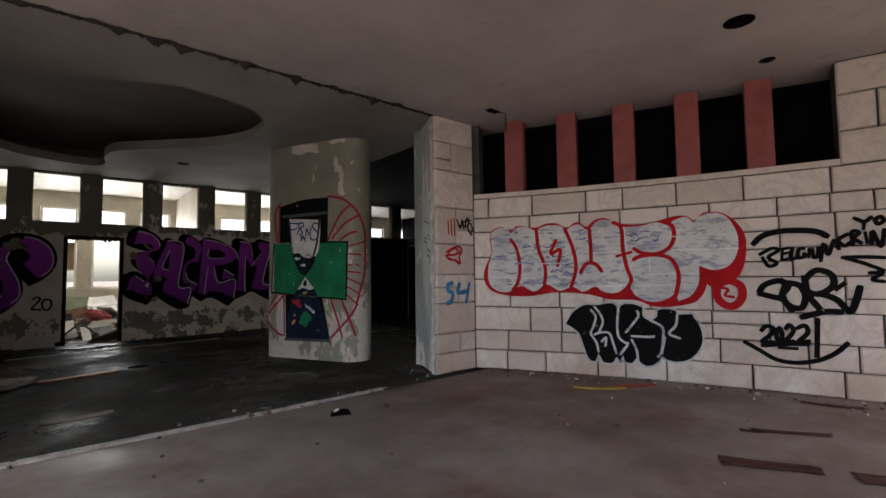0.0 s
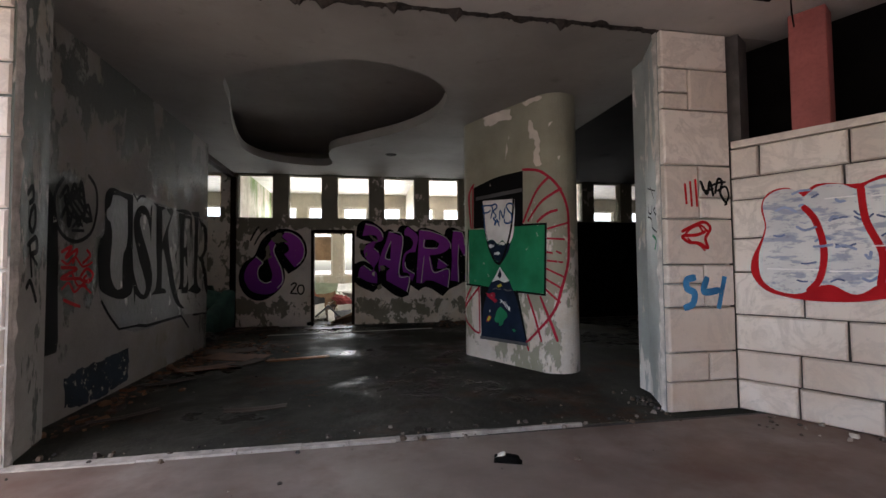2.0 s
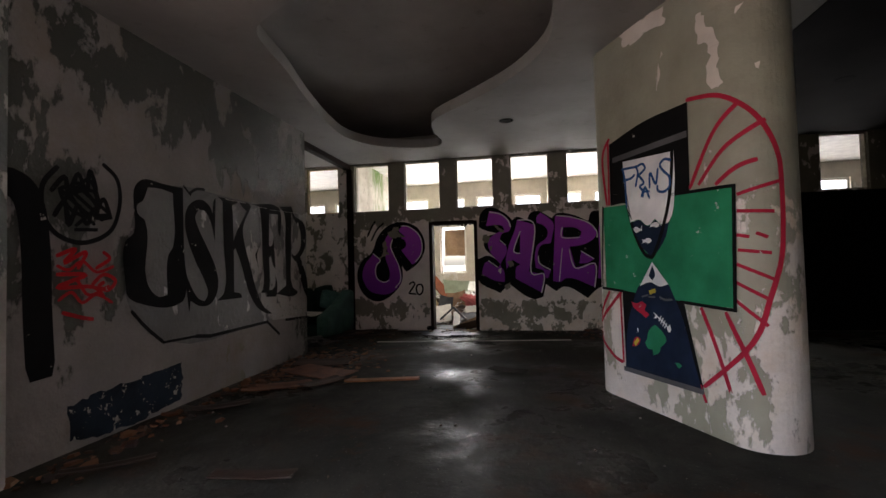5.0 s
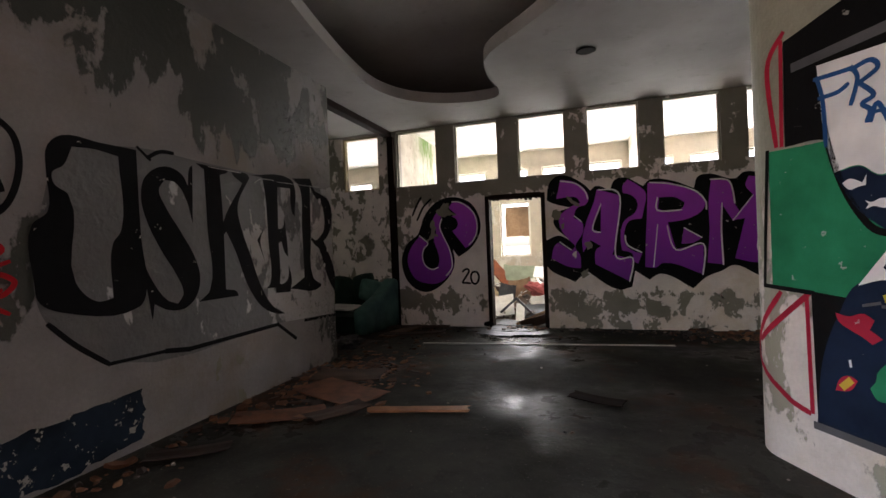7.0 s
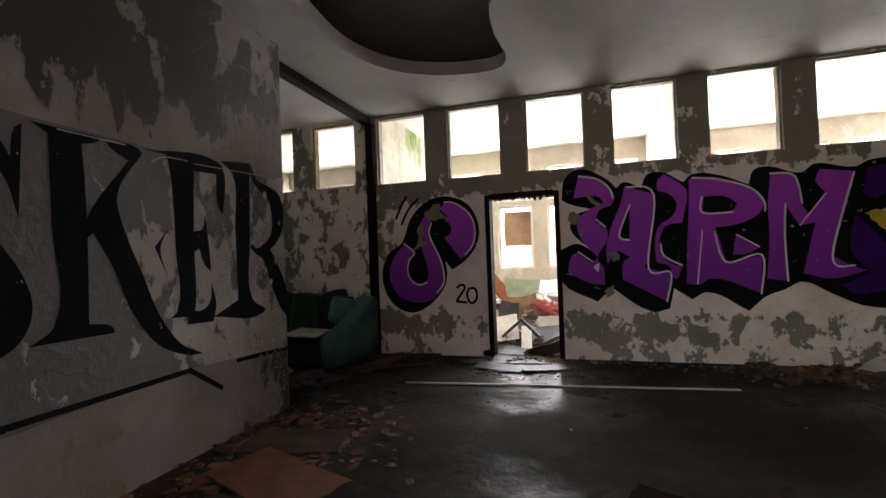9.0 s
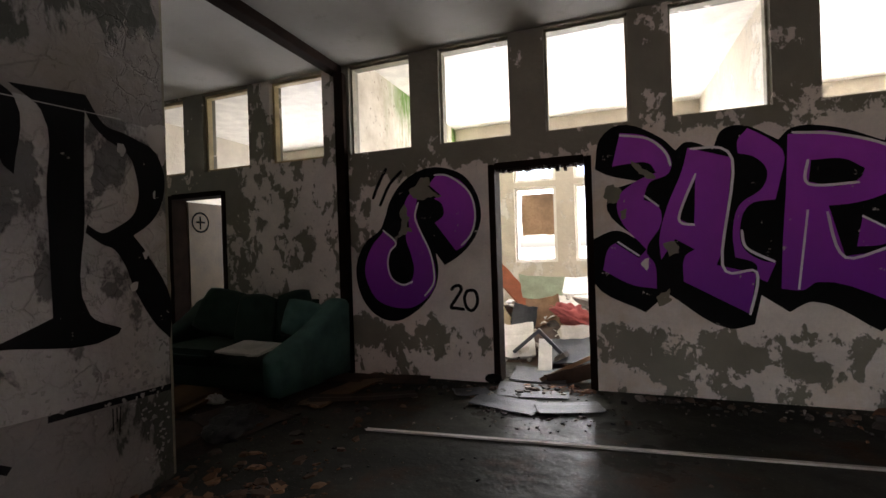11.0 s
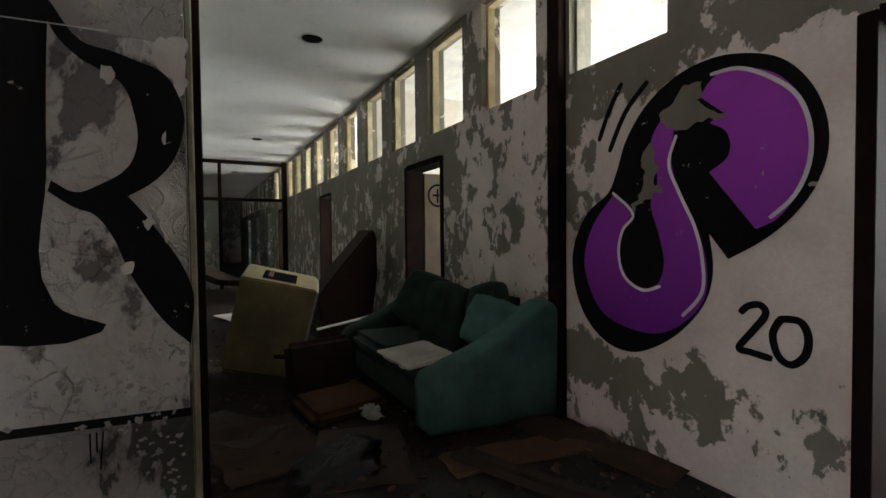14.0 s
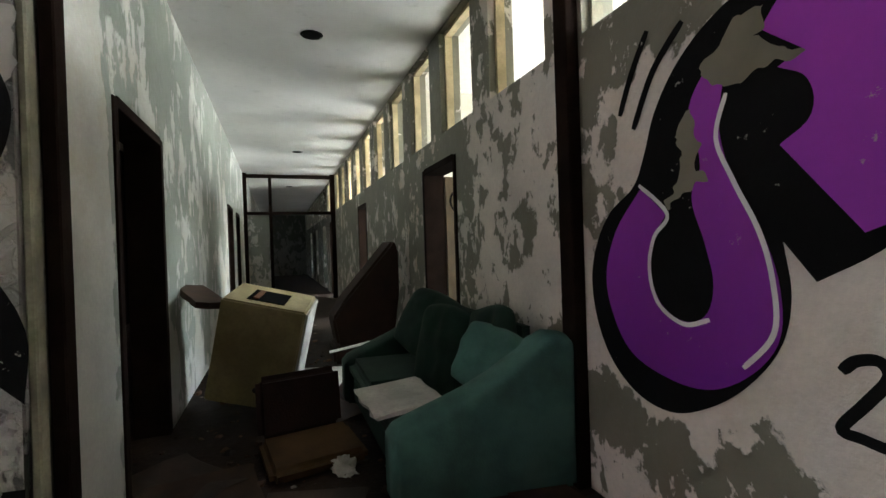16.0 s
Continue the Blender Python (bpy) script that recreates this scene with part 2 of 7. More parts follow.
def ceiling_mat(name, a, b):
    k = Mat(name, 0.95, 0.0, 0.2)
    c = k.mix(k.step(k.noise(0.8, 5, 0.6), 0.3, 0.7), a, b)
    c = k.mix(k.step(k.noise(5.0, 6, 0.65), 0.6, 0.72, 0, 0.35), c, tuple(x * 0.55 for x in a))
    k.colour(c).bump(k.noise(30, 4), 0.12, 0.01)
    return k.m


def wet_floor_mat():
    k = Mat("wet_dark_floor", 0.4, 0.0, 0.3)
    k.b.inputs["IOR"].default_value = 1.3
    puddle = k.step(k.noise(0.55, 4, 0.55), 0.47, 0.58)
    c = k.mix(k.step(k.noise(1.3, 6, 0.65), 0.35, 0.7), (0.03, 0.031, 0.027), (0.064, 0.063, 0.054))
    c = k.mix(k.step(k.noise(0.9, 6, 0.7), 0.54, 0.66, 0, 0.75), c, (0.075, 0.036, 0.02))
    c = k.mix(k.step(k.noise(6.0, 6, 0.7), 0.55, 0.7, 0, 0.6), c, (0.022, 0.02, 0.018))
    c = k.mix(k.step(k.noise(60, 3, 0.6), 0.64, 0.72, 0, 0.5), c, (0.17, 0.15, 0.13))
    k.colour(c)
    wet = k.math("MULTIPLY", puddle, k.step(k.noise(3.0, 5, 0.65), 0.3, 0.55, 0.35, 1.0))
    k.sock(k.b, "Specular IOR Level", k.step(wet, 0, 1, 0.04, 0.065))
    k.roughness(k.math("ADD", k.step(wet, 0, 1, 0.7, 0.15), k.step(k.noise(9, 5), 0.3, 0.7, 0, 0.1)))
    k.bump(k.math("ADD", k.math("MULTIPLY", k.noise(10.0, 3), 1.0), k.math("MULTIPLY", k.noise(45, 4), 0.2)), 0.55, 0.014)
    return k.m


def sodden_floor_mat():
    k = Mat("sodden_brown_floor", 0.75, 0.0, 0.15)
    c = k.mix(k.step(k.noise(1.8, 6, 0.65), 0.35, 0.68), (0.012, 0.008, 0.006), (0.034, 0.02, 0.013))
    c = k.mix(k.step(k.noise(7.0, 6, 0.7), 0.55, 0.68, 0, 0.7), c, (0.05, 0.027, 0.016))
    c = k.mix(k.step(k.noise(55, 3, 0.6), 0.65, 0.72, 0, 0.5), c, (0.12, 0.1, 0.085))
    k.colour(c).bump(k.math("ADD", k.noise(9, 5, 0.6), k.math("MULTIPLY", k.noise(45, 4), 0.35)), 0.7, 0.02)
    return k.m


def concrete_mat():
    k = Mat("porch_concrete", 0.55)
    c = k.mix(k.step(k.noise(0.7, 5, 0.6), 0.35, 0.68), (0.155, 0.115, 0.097), (0.285, 0.24, 0.21))
    c = k.mix(k.step(k.noise(0.45, 6, 0.7), 0.46, 0.6, 0, 0.75), c, (0.115, 0.05, 0.03))
    c = k.mix(k.step(k.noise(2.2, 7, 0.65), 0.5, 0.68, 0, 0.5), c, (0.13, 0.1, 0.085))
    c = k.mix(k.step(k.noise(70, 3, 0.6), 0.62, 0.72, 0, 0.4), c, (0.12, 0.11, 0.1))
    k.colour(c).roughness(k.step(k.noise(1.5, 5), 0.35, 0.65, 0.42, 0.75))
    k.bump(k.noise(38, 5, 0.6), 0.12, 0.01)
    return k.m


def stone_mat():
    k = Mat("pale_limestone", 0.7)
    info = k.n.new("ShaderNodeObjectInfo")
    r = info.outputs["Random"]
    c = k.mix(r, (0.6, 0.53, 0.475), (0.76, 0.7, 0.65))
    vein = k.step(k.noise(2.6, 7, 0.68, None, 1.2), 0.47, 0.53)
    vein = k.math("SUBTRACT", vein, k.step(k.noise(2.6, 7, 0.68, None, 1.2), 0.53, 0.6))
    c = k.mix(k.math("MULTIPLY", vein, 0.5, True), c, (0.46, 0.41, 0.38))
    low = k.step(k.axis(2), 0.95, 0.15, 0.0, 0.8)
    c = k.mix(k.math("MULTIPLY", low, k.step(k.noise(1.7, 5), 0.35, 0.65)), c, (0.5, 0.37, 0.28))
    c = k.mix(k.step(k.noise(20, 5, 0.65), 0.58, 0.75, 0, 0.4), c, (0.34, 0.31, 0.29))
    k.colour(c)
    k.bump(k.math("ADD", k.noise(5, 5, 0.6), k.math("MULTIPLY", k.noise(30, 4), 0.3)), 0.4, 0.02)
    return k.m


def mouldy_mat():
    k = Mat("mouldy_cream_plaster", 0.85)
    c = k.mix(k.step(k.noise(1.6, 6, 0.65), 0.35, 0.65), (0.42, 0.38, 0.3), (0.66, 0.62, 0.54))
    green = k.math("MULTIPLY", k.step(k.noise(3.0, 6, 0.65, k.scaled(1, 1, 0.3)), 0.46, 0.6), k.step(k.axis(1), 12.0, 12.6))
    c = k.mix(green, c, (0.1, 0.2, 0.035))
    c = k.mix(k.step(k.noise(14, 5, 0.6), 0.62, 0.68, 0, 0.7), c, (0.16, 0.13, 0.09))
    k.colour(c).bump(k.noise(20, 5), 0.4, 0.01)
    return k.m


M_MOULD = mouldy_mat()
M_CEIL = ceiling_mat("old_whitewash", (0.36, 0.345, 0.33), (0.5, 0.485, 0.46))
# same whitewash as the porch, darkened to carry the hall ceiling's shade
M_CEIL_HALL = ceiling_mat("shaded_whitewash", (0.23, 0.22, 0.21), (0.33, 0.32, 0.3))
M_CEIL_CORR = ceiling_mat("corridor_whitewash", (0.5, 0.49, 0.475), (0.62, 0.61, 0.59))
M_WET = wet_floor_mat()
M_SODDENFLOOR = sodden_floor_mat()
M_CONC = concrete_mat()
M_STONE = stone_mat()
M_MORTAR = worn("dark_pointing", (0.075, 0.07, 0.068), 0.9)
M_FIN = worn("dusty_red_paint", (0.34, 0.1, 0.095), 0.75, 0, 0.18, 3.0)
M_DARKWOOD = worn("dark_brown_stained_wood", (0.014, 0.008, 0.006), 0.85, 0, 0.3, 5.0, 0.15, 0.04)
M_SOIL = worn("outdoor_gravel", (0.17, 0.155, 0.135), 0.95, 0, 0.3, 2.0)
M_TIMBER = worn("cream_window_wood", (0.5, 0.4, 0.24), 0.6, 0, 0.25, 6.0)
# near-black: the dark of unlit rooms put into colour; also black drawing ink
M_BLACKWALL = worn("shade_and_ink_black", (0.005, 0.0045, 0.0045), 0.95, 0, 0.4, 2.5, 0.15, 0.05)
M_WHITEWOOD = worn("white_window_paint", (0.75, 0.73, 0.68), 0.5, 0, 0.12, 5.0)

# ---- the large structure ----
CEIL = 3.263
BACK = 11.16        # face of the long wall with the high windows
SIDE = -0.665        # face of the hall's side wall
CORR = 8.93         # face of the corridor's other wall
FAR = 14.86         # outer wall of the rooms behind

structure("ground", box_bm(-400, 400, -400, 400, -0.6, -0.25), M_SOIL, "bare gravel ground outside the building", "ground")
# added out of view: keeps south-eastern light off the hall's side wall
structure("wall_south", box_bm(-0.3, 11.0, -3.8, -3.6, -0.3, 4.2), M_STONE, "added unseen wall blocking light from the south-east", "wall")
structure("porch_floor", box_bm(-3.6, 11.0, -3.6, 4.3, -0.3, 0.0), M_CONC, "stained grey concrete floor of the entrance porch", "floor")
structure("corridor_floor", box_bm(-24.5, -0.75, 4.38, 11.35, -0.3, -0.004), M_SODDENFLOOR, "sodden brown corridor floor trodden with litter", "floor")
structure("hall_floor", box_bm(-0.75, 11.0, 4.38, 11.35, -0.3, -0.004), M_WET, "wet dark floor with dirt and rust stains", "floor")
structure("back_room_floor", box_bm(-24.5, 11.0, 11.35, FAR + 0.25, -0.3, -0.002), M_WET, "dusty dark floor of the ruined rooms", "floor")

# the long wall: high windows in even steps, doors below
WIN0, PITCH, WINW, SILL, HEAD = -0.765, 1.018, 0.705, 2.31, 3.243
window_x = [WIN0 + PITCH * i for i in range(-22, 11)]
window_x = [x - 0.02 if x < -0.8 else x for x in window_x]
DOORS = [(0.735, 1.64), (5.13, 6.03), (8.66, 9.56), (-3.42, -2.51), (-7.5, -6.68), (-12.4, -11.5), (-14.6, -13.7), (-17.6, -16.7), (-20.6, -19.7)]
holes = [(x, x + WINW, SILL, HEAD) for x in window_x] + [(a, b, -1, 2.06) for a, b in DOORS]
structure("wall_north", wall_bm(-24.5, 11.0, -0.3, CEIL, 0.2, holes, lambda u, d, z: (u, BACK + d, z)), M_BACK,
          "long grey-green wall with peeling paint and high windows", "wall")
structure("wall_north_top", box_bm(-24.5, 11.0, BACK, BACK + 0.2, CEIL + 0.002, 3.95), M_BACK, "wall above the ceiling line", "wall")

structure("wall_west", box_bm(SIDE - 0.2, SIDE, 4.92, CORR, -0.3, CEIL), M_OSK, "dark peeling side wall covered in graffiti, toned down for its shade", "wall")
SDOORS = [(-2.58, -1.58), (-8.0, -7.1), (-9.6, -8.75), (-13.5, -12.6), (-16.5, -15.6)]
structure("wall_corridor", wall_bm(-24.5, SIDE - 0.202, -0.3, CEIL, 0.2, [(a, b, -1, 2.08) for a, b in SDOORS], lambda u, d, z: (u, CORR - d, z)),
          M_CORR, "corridor wall with flaking grey-green paint", "wall")
structure("wall_side_rooms", box_bm(-24.5, SIDE - 0.25, 6.9, 7.0, -0.3, CEIL), M_BLACKWALL, "wall of the side rooms coloured near-black for shade", "wall")
structure("wall_corridor_end", box_bm(-24.6, -24.5, 6.9, FAR, -0.3, CEIL), M_CORR, "far end wall of the corridor", "wall")
structure("wall_east", box_bm(11.0, 11.2, -3.6, FAR, -0.3, 3.95), M_BLACKWALL, "end wall of the hall coloured near-black for shade", "wall")
# added partition: stops window light from reaching the space behind the fins
structure("wall_light_stop", box_bm(4.95, 11.0, 5.0, 5.2, -0.3, CEIL), M_BLACKWALL, "added near-black wall keeping hall light from behind the stone front", "wall")


def smooth_loop(pts, n=8):
    """A closed smooth curve through points."""
    out, k = [], len(pts)
    for i in range(k):
        p0, p1, p2, p3 = (Vector(pts[(i + j) % k]) for j in (-1, 0, 1, 2))
        for s in range(n):
            t = s / n
            out.append(0.5 * (2 * p1 + (p2 - p0) * t + (2 * p0 - 5 * p1 + 4 * p2 - p3) * t * t + (3 * p1 - p0 - 3 * p2 + p3) * t ** 3))
    return out


COVE = [(0.33, 6.2), (0.2, 6.9), (0.02, 7.7), (-0.13, 8.6), (-0.15, 9.3), (0.1, 9.85), (0.6, 10.16), (1.1, 10.2), (1.25, 9.9), (1.22, 9.4), (1.33, 8.85), (1.85, 8.3),
        (2.42, 7.68), (2.76, 7.05), (2.82, 6.5), (2.72, 6.05), (2.4, 5.68), (1.9, 5.5), (1.6, 5.5), (1.05, 5.72), (0.6, 5.95)]
loop = smooth_loop(COVE)


def slab_with_hole(x0, x1, y0, y1, z0, z1, outline):
    bm = bmesh.new()
    for z in (z0, z1):
        vo = [bm.verts.new((x, y, z)) for x, y in ((x0, y0), (x1, y0), (x1, y1), (x0, y1))]
        vi = [bm.verts.new((p.x, p.y, z)) for p in outline]
        edges = []
        for ring in (vo, vi):
            for i in range(len(ring)):
                edges.append(bm.edges.new((ring[i], ring[(i + 1) % len(ring)])))
        bmesh.ops.triangle_fill(bm, edges=edges, use_beauty=True)
        if z == z0:
            lo = (vo, vi)
    for a, b in zip(lo, (vo, vi)):
        for i in range(len(a)):
            j = (i + 1) % len(a)
            bm.faces.new([a[i], a[j], b[j], b[i]])
    bmesh.ops.recalc_face_normals(bm, faces=bm.faces[:])
    return bm


structure("ceiling", slab_with_hole(SIDE - 0.2, 11.0, 4.5, BACK - 0.004, CEIL, CEIL + 0.14, loop), M_CEIL_HALL, "plaster ceiling with a kidney-shaped recess, toned darker for shade", "ceiling")
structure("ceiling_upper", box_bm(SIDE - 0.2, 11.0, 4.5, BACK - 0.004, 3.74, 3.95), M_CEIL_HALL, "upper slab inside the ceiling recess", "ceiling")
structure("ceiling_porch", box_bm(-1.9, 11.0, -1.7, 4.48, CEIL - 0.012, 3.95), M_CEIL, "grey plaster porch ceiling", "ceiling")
structure("ceiling_joint", box_bm(-1.9, 11.0, 4.48, 4.5, CEIL + 0.03, 3.95), M_MORTAR, "cracked joint between porch and hall ceilings", "ceiling")
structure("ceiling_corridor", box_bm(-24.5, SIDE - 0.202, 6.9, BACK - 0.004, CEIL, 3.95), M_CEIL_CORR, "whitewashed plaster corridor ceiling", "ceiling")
structure("ceiling_back_rooms", box_bm(-24.5, 11.0, BACK + 0.2, FAR + 0.3, 3.45, 3.95), M_WHITEWOOD, "white ceiling of the sunlit rooms", "ceiling")

# outer wall of the back rooms with two rows of windows
far_x = [0.24 + 1.018 * i for i in range(-24, 11)]
far_holes = [(x, x + 0.72, 1.0, 2.3) for x in far_x] + [(x, x + 0.72, 2.39, 3.06) for x in far_x]
structure("wall_outer", wall_bm(-24.5, 11.0, -0.3, 3.45, 0.25, far_holes, lambda u, d, z: (u, FAR + d, z)), M_ROOM, "cream outer wall with two rows of windows", "wall")
for i, x in enumerate((-21.1, -17.0, -12.95, -8.9, -4.85, -0.8, 3.24, 7.3)):
    structure("wall_partition_%d" % (i + 1), box_bm(x - 0.1, x, BACK + 0.2, FAR, -0.3, 3.45), M_MOULD if x == -0.8 else M_ROOM, "stained cream partition wall with green mould" if x == -0.8 else "stained cream partition wall", "wall")


# ---- stone front: a gently curved wall, pillars ----
A, B, BULGE = Vector((4.95, 4.46)), Vector((6.54, 0.77)), 0.15
CHORD = (B - A).length


def arc(s, d=0.0):
    """The point s metres along the stone front, d metres behind its face."""
    t = (B - A) / CHORD
    n = Vector((-t.y, t.x))
    radius = CHORD ** 2 / (8 * BULGE)
    x = s - CHORD / 2
    off = BULGE - x * x / (2 * radius)
    slope = -x / radius
    p = A + t * s + n * off
    nn = (n - t * slope).normalized()
    return p + nn * d


def arc_wall(s0, s1, z0, z1, d0, d1, holes=()):
    return wall_bm(s0, s1, z0, z1, d1 - d0, list(holes), lambda u, d, z: (*arc(u, d0 + d), z))


FRONT_END = 7.5
FINS0 = 0.08
WIN_END = 3.83
cuts = [i * 0.4 for i in range(1, 18)]
stone_core = arc_wall(-0.05, FRONT_END, -0.3, CEIL - 0.014, 0.05, 0.3, [(FINS0, WIN_END, 2.27, 9)] + [(c, c + 0.0001, 20, 21) for c in cuts])
structure("wall_stone_front", stone_core, M_MORTAR, "pale limestone block wall with dark joints", "wall")
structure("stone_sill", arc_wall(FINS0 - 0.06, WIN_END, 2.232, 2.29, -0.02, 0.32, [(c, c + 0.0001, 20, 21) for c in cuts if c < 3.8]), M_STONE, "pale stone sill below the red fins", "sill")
for i in range(5):
    s = 0.43 + 0.668 * i
    bm = bmesh.new()
    v = [arc(s, 0.05), arc(s + 0.24, 0.05), arc(s + 0.24, 0.25), arc(s, 0.25)]
    bm = plan_bm([(p.x, p.y) for p in v], 2.29, CEIL - 0.013)
    bmesh.ops.bevel(bm, geom=bm.edges[:], offset=0.008, segments=1, affect="EDGES")
    tagged(link_mesh("window_fin", bm, M_FIN), "dusty red painted upright fin on a stone sill", "window fin", "red fins")

# added black sheet close behind the fins, in place of an unlit void
structure("fin_void_sheet", arc_wall(FINS0 - 0.05, WIN_END + 0.05, 2.2, CEIL - 0.02, 0.5, 0.55), M_BLACKWALL, "added near-black sheet standing for the dark void behind the red fins", "boarding")
# thin near-black sheets laid on wall and ceiling in place of deep shade
structure("wall_shade_sheet", box_bm(6.1, 8.6, BACK - 0.006, BACK - 0.001, 0.0, 2.29), M_BLACKWALL, "near-black sheet standing for shade on the lower wall", "wall")
structure("ceiling_shade_sheet", box_bm(4.95, 11.0, 5.21, BACK - 0.01, CEIL - 0.006, CEIL - 0.001), M_BLACKWALL, "near-black sheet standing for shade on the ceiling at the dark end of the hall", "ceiling")

# the pillar beside the hall opening and its plastered jamb
structure("pillar_core", plan_bm([(4.3, 4.5), (4.95, 4.5), (5.15, 4.9), (4.95, 5.25), (4.56, 5.25), (4.54, 5.05)], -0.3, CEIL - 0.002), M_JAMB, "flaking plaster jamb beside the stone pillar", "pillar")
structure("left_pillar_core", plan_bm([(-0.39, 4.36), (-0.52, 4.915), (-0.87, 4.915), (-1.6, 4.4), (-1.6, 4.36)], -0.3, CEIL - 0.002), M_JAMB_SHADED, "flaking plaster jamb of the hall opening", "pillar")

# ---- column: a wall-like pillar with round ends ----
C1, C2, CR = Vector((4.10, 6.21)), Vector((3.53, 7.35)), 0.27
ax = (C1 - C2).normalized()
ang = math.atan2(ax.y, ax.x)
ring = [C1 + CR * Vector((math.cos(ang + a), math.sin(ang + a))) for a in np.linspace(-math.pi / 2, math.pi / 2, 25)]
ring += [C2 + CR * Vector((math.cos(ang + a), math.sin(ang + a))) for a in np.linspace(math.pi / 2, 3 * math.pi / 2, 25)]
structure("column", plan_bm([(p.x, p.y) for p in ring], -0.2, CEIL + 0.05), M_COLUMN, "thick plastered column with rounded ends and a mural", "column")

# ---- stone blocks of the front and the pillars ----
def block_bm(w, h, d, seed):
    """A dressed block: w wide, h high, d deep, front at y = 0 facing -y, with a chipped bevel."""
    r = random.Random(seed)
    c = 0.012
    bm = bmesh.new()
    front = [bm.verts.new((x, 0.0, z)) for x, z in ((c, c), (w - c, c), (w - c, h - c), (c, h - c))]
    rim = [bm.verts.new((x + r.uniform(-0.003, 0.003), c, z + r.uniform(-0.003, 0.003))) for x, z in ((0, 0), (w, 0), (w, h), (0, h))]
    back = [bm.verts.new((x, d, z)) for x, z in ((0, 0), (w, 0), (w, h), (0, h))]
    bm.faces.new(front)
    for a, b in ((front, rim), (rim, back)):
        for i in range(4):
            bm.faces.new([a[i], b[i], b[(i + 1) % 4], a[(i + 1) % 4]])
    return bm


def lay_blocks(parent, s0, s1, courses, place, seed, lengths=(0.42, 0.85), hole=None):
    r = random.Random(seed)
    for k in range(len(courses) - 1):
        z0, z1 = courses[k], courses[k + 1]
        s = s0
        first = True
        while s < s1 - 0.05:
            w = r.uniform(*lengths) * (0.6 if first and k % 2 else 1.0)
            first = False
            if s + w > s1 - 0.25:
                w = s1 - s
            if hole and z1 > hole[2] and s < hole[1] < s + w:
                w = s + w - hole[1] if s >= hole[1] else w
            inside = hole and z1 > hole[2] and hole[0] - 0.05 <= s < hole[1] - 0.02
            if inside:
                s = hole[1]
                continue
            cuts = [(z0, z1)]
            if z1 - z0 > 0.28 and r.random() < 0.4:
                zm = z0 + (z1 - z0) * r.choice((0.4, 0.55))
                cuts = [(z0, zm), (zm, z1)]
            for a, b in cuts:
                g = 0.0065
                bm = block_bm(w - 2 * g, b - a - 2 * g, 0.06, r.random())
                bm.transform(place(s + g, w - 2 * g, a + g))
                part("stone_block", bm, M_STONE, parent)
            s += w


def on_arc(s, w, z):
    p, q = arc(s), arc(s + w)
    return Matrix.Translation((p.x, p.y, z)) @ Matrix.Rotation(math.atan2(q.y - p.y, q.x - p.x), 4, "Z")


wall_front = bpy.data.objects["wall_stone_front"]
lay_blocks(wall_front, 0.0, FRONT_END, [0, 0.25, 0.5, 0.8, 1.16, 1.45, 1.78, 1.97, 2.23], on_arc, 3, (0.3, 0.8))
lay_blocks(wall_front, WIN_END, FRONT_END, [2.23, 2.56, 2.92, 3.245], on_arc, 5)
pillar = bpy.data.objects["pillar_core"]
lay_blocks(pillar, 0.0, 0.65, [0, 0.25, 0.49, 0.87, 1.23, 1.62, 2.08, 2.56, 2.92, 3.245],
           lambda s, w, z: Matrix.Translation((4.3 + s, 4.445, z)), 11, (0.36, 0.66))
pillar_l = bpy.data.objects["left_pillar_core"]
lay_blocks(pillar_l, 0.0, 1.2, [0, 0.25, 0.49, 0.87, 1.23, 1.62, 2.08, 2.56, 2.92, 3.245],
           lambda s, w, z: Matrix.Translation((-1.6 + s, 4.345, z)), 12, (0.4, 0.8))

# rough plaster left along the stone edge of the jamb
def plaster_edge(parent, a, e, nn, width, seed):
    bm = bmesh.new()
    rows = []
    for i in range(131):
        z = 3.25 * i / 130
        row = []
        for j in range(6):
            u = width * (j / 5) * (1 + 0.5 * noise.noise(Vector((z * 5, seed, j * 0.2)))) - 0.006
            d = 0.003 + (0.016 + 0.022 * noise.noise(Vector((z * 9, j * 0.9, seed)))) * math.sin(math.pi * j / 5)
            p = a + e * u + nn * max(d, -0.012 if j == 5 else 0.002)
            row.append(bm.verts.new((p.x, p.y, z)))
        rows.append(row)
    for p, q in zip(rows, rows[1:]):
        for j in range(5):
            bm.faces.new([p[j], p[j + 1], q[j + 1], q[j]])
    part("plaster_edge", bm, worn("crumbling_plaster", (0.6, 0.57, 0.54), 0.95, 0, 0.3, 9.0, 0.4), parent, "crumbling white plaster edge")


e_ = (Vector((4.54, 5.05)) - Vector((4.30, 4.5))).normalized()
plaster_edge(pillar, Vector((4.30, 4.5)), e_, Vector((-e_.y, e_.x)), 0.12, 1.0)

l_ = (Vector((-0.52, 4.915)) - Vector((-0.39, 4.36))).normalized()
plaster_edge(pillar_l, Vector((-0.39, 4.36)), l_, Vector((l_.y, -l_.x)), 0.11, 6.0)

# ---- threshold and cracked ceiling joint ----
bm = bmesh.new()
r = random.Random(8)
x = -0.45
while x < 3.45:
    w = r.uniform(0.25, 0.6)
    add_box(bm, x, min(x + w - 0.004, 3.5), 4.3 + 0.022 * x + r.uniform(-0.006, 0.006), 4.392, -0.1, 0.012 + r.uniform(-0.004, 0.004))
    x += w
structure("threshold", bm, worn("pale_worn_concrete", (0.4, 0.37, 0.34), 0.8, 0, 0.3, 9.0), "chipped pale concrete threshold strip", "threshold")
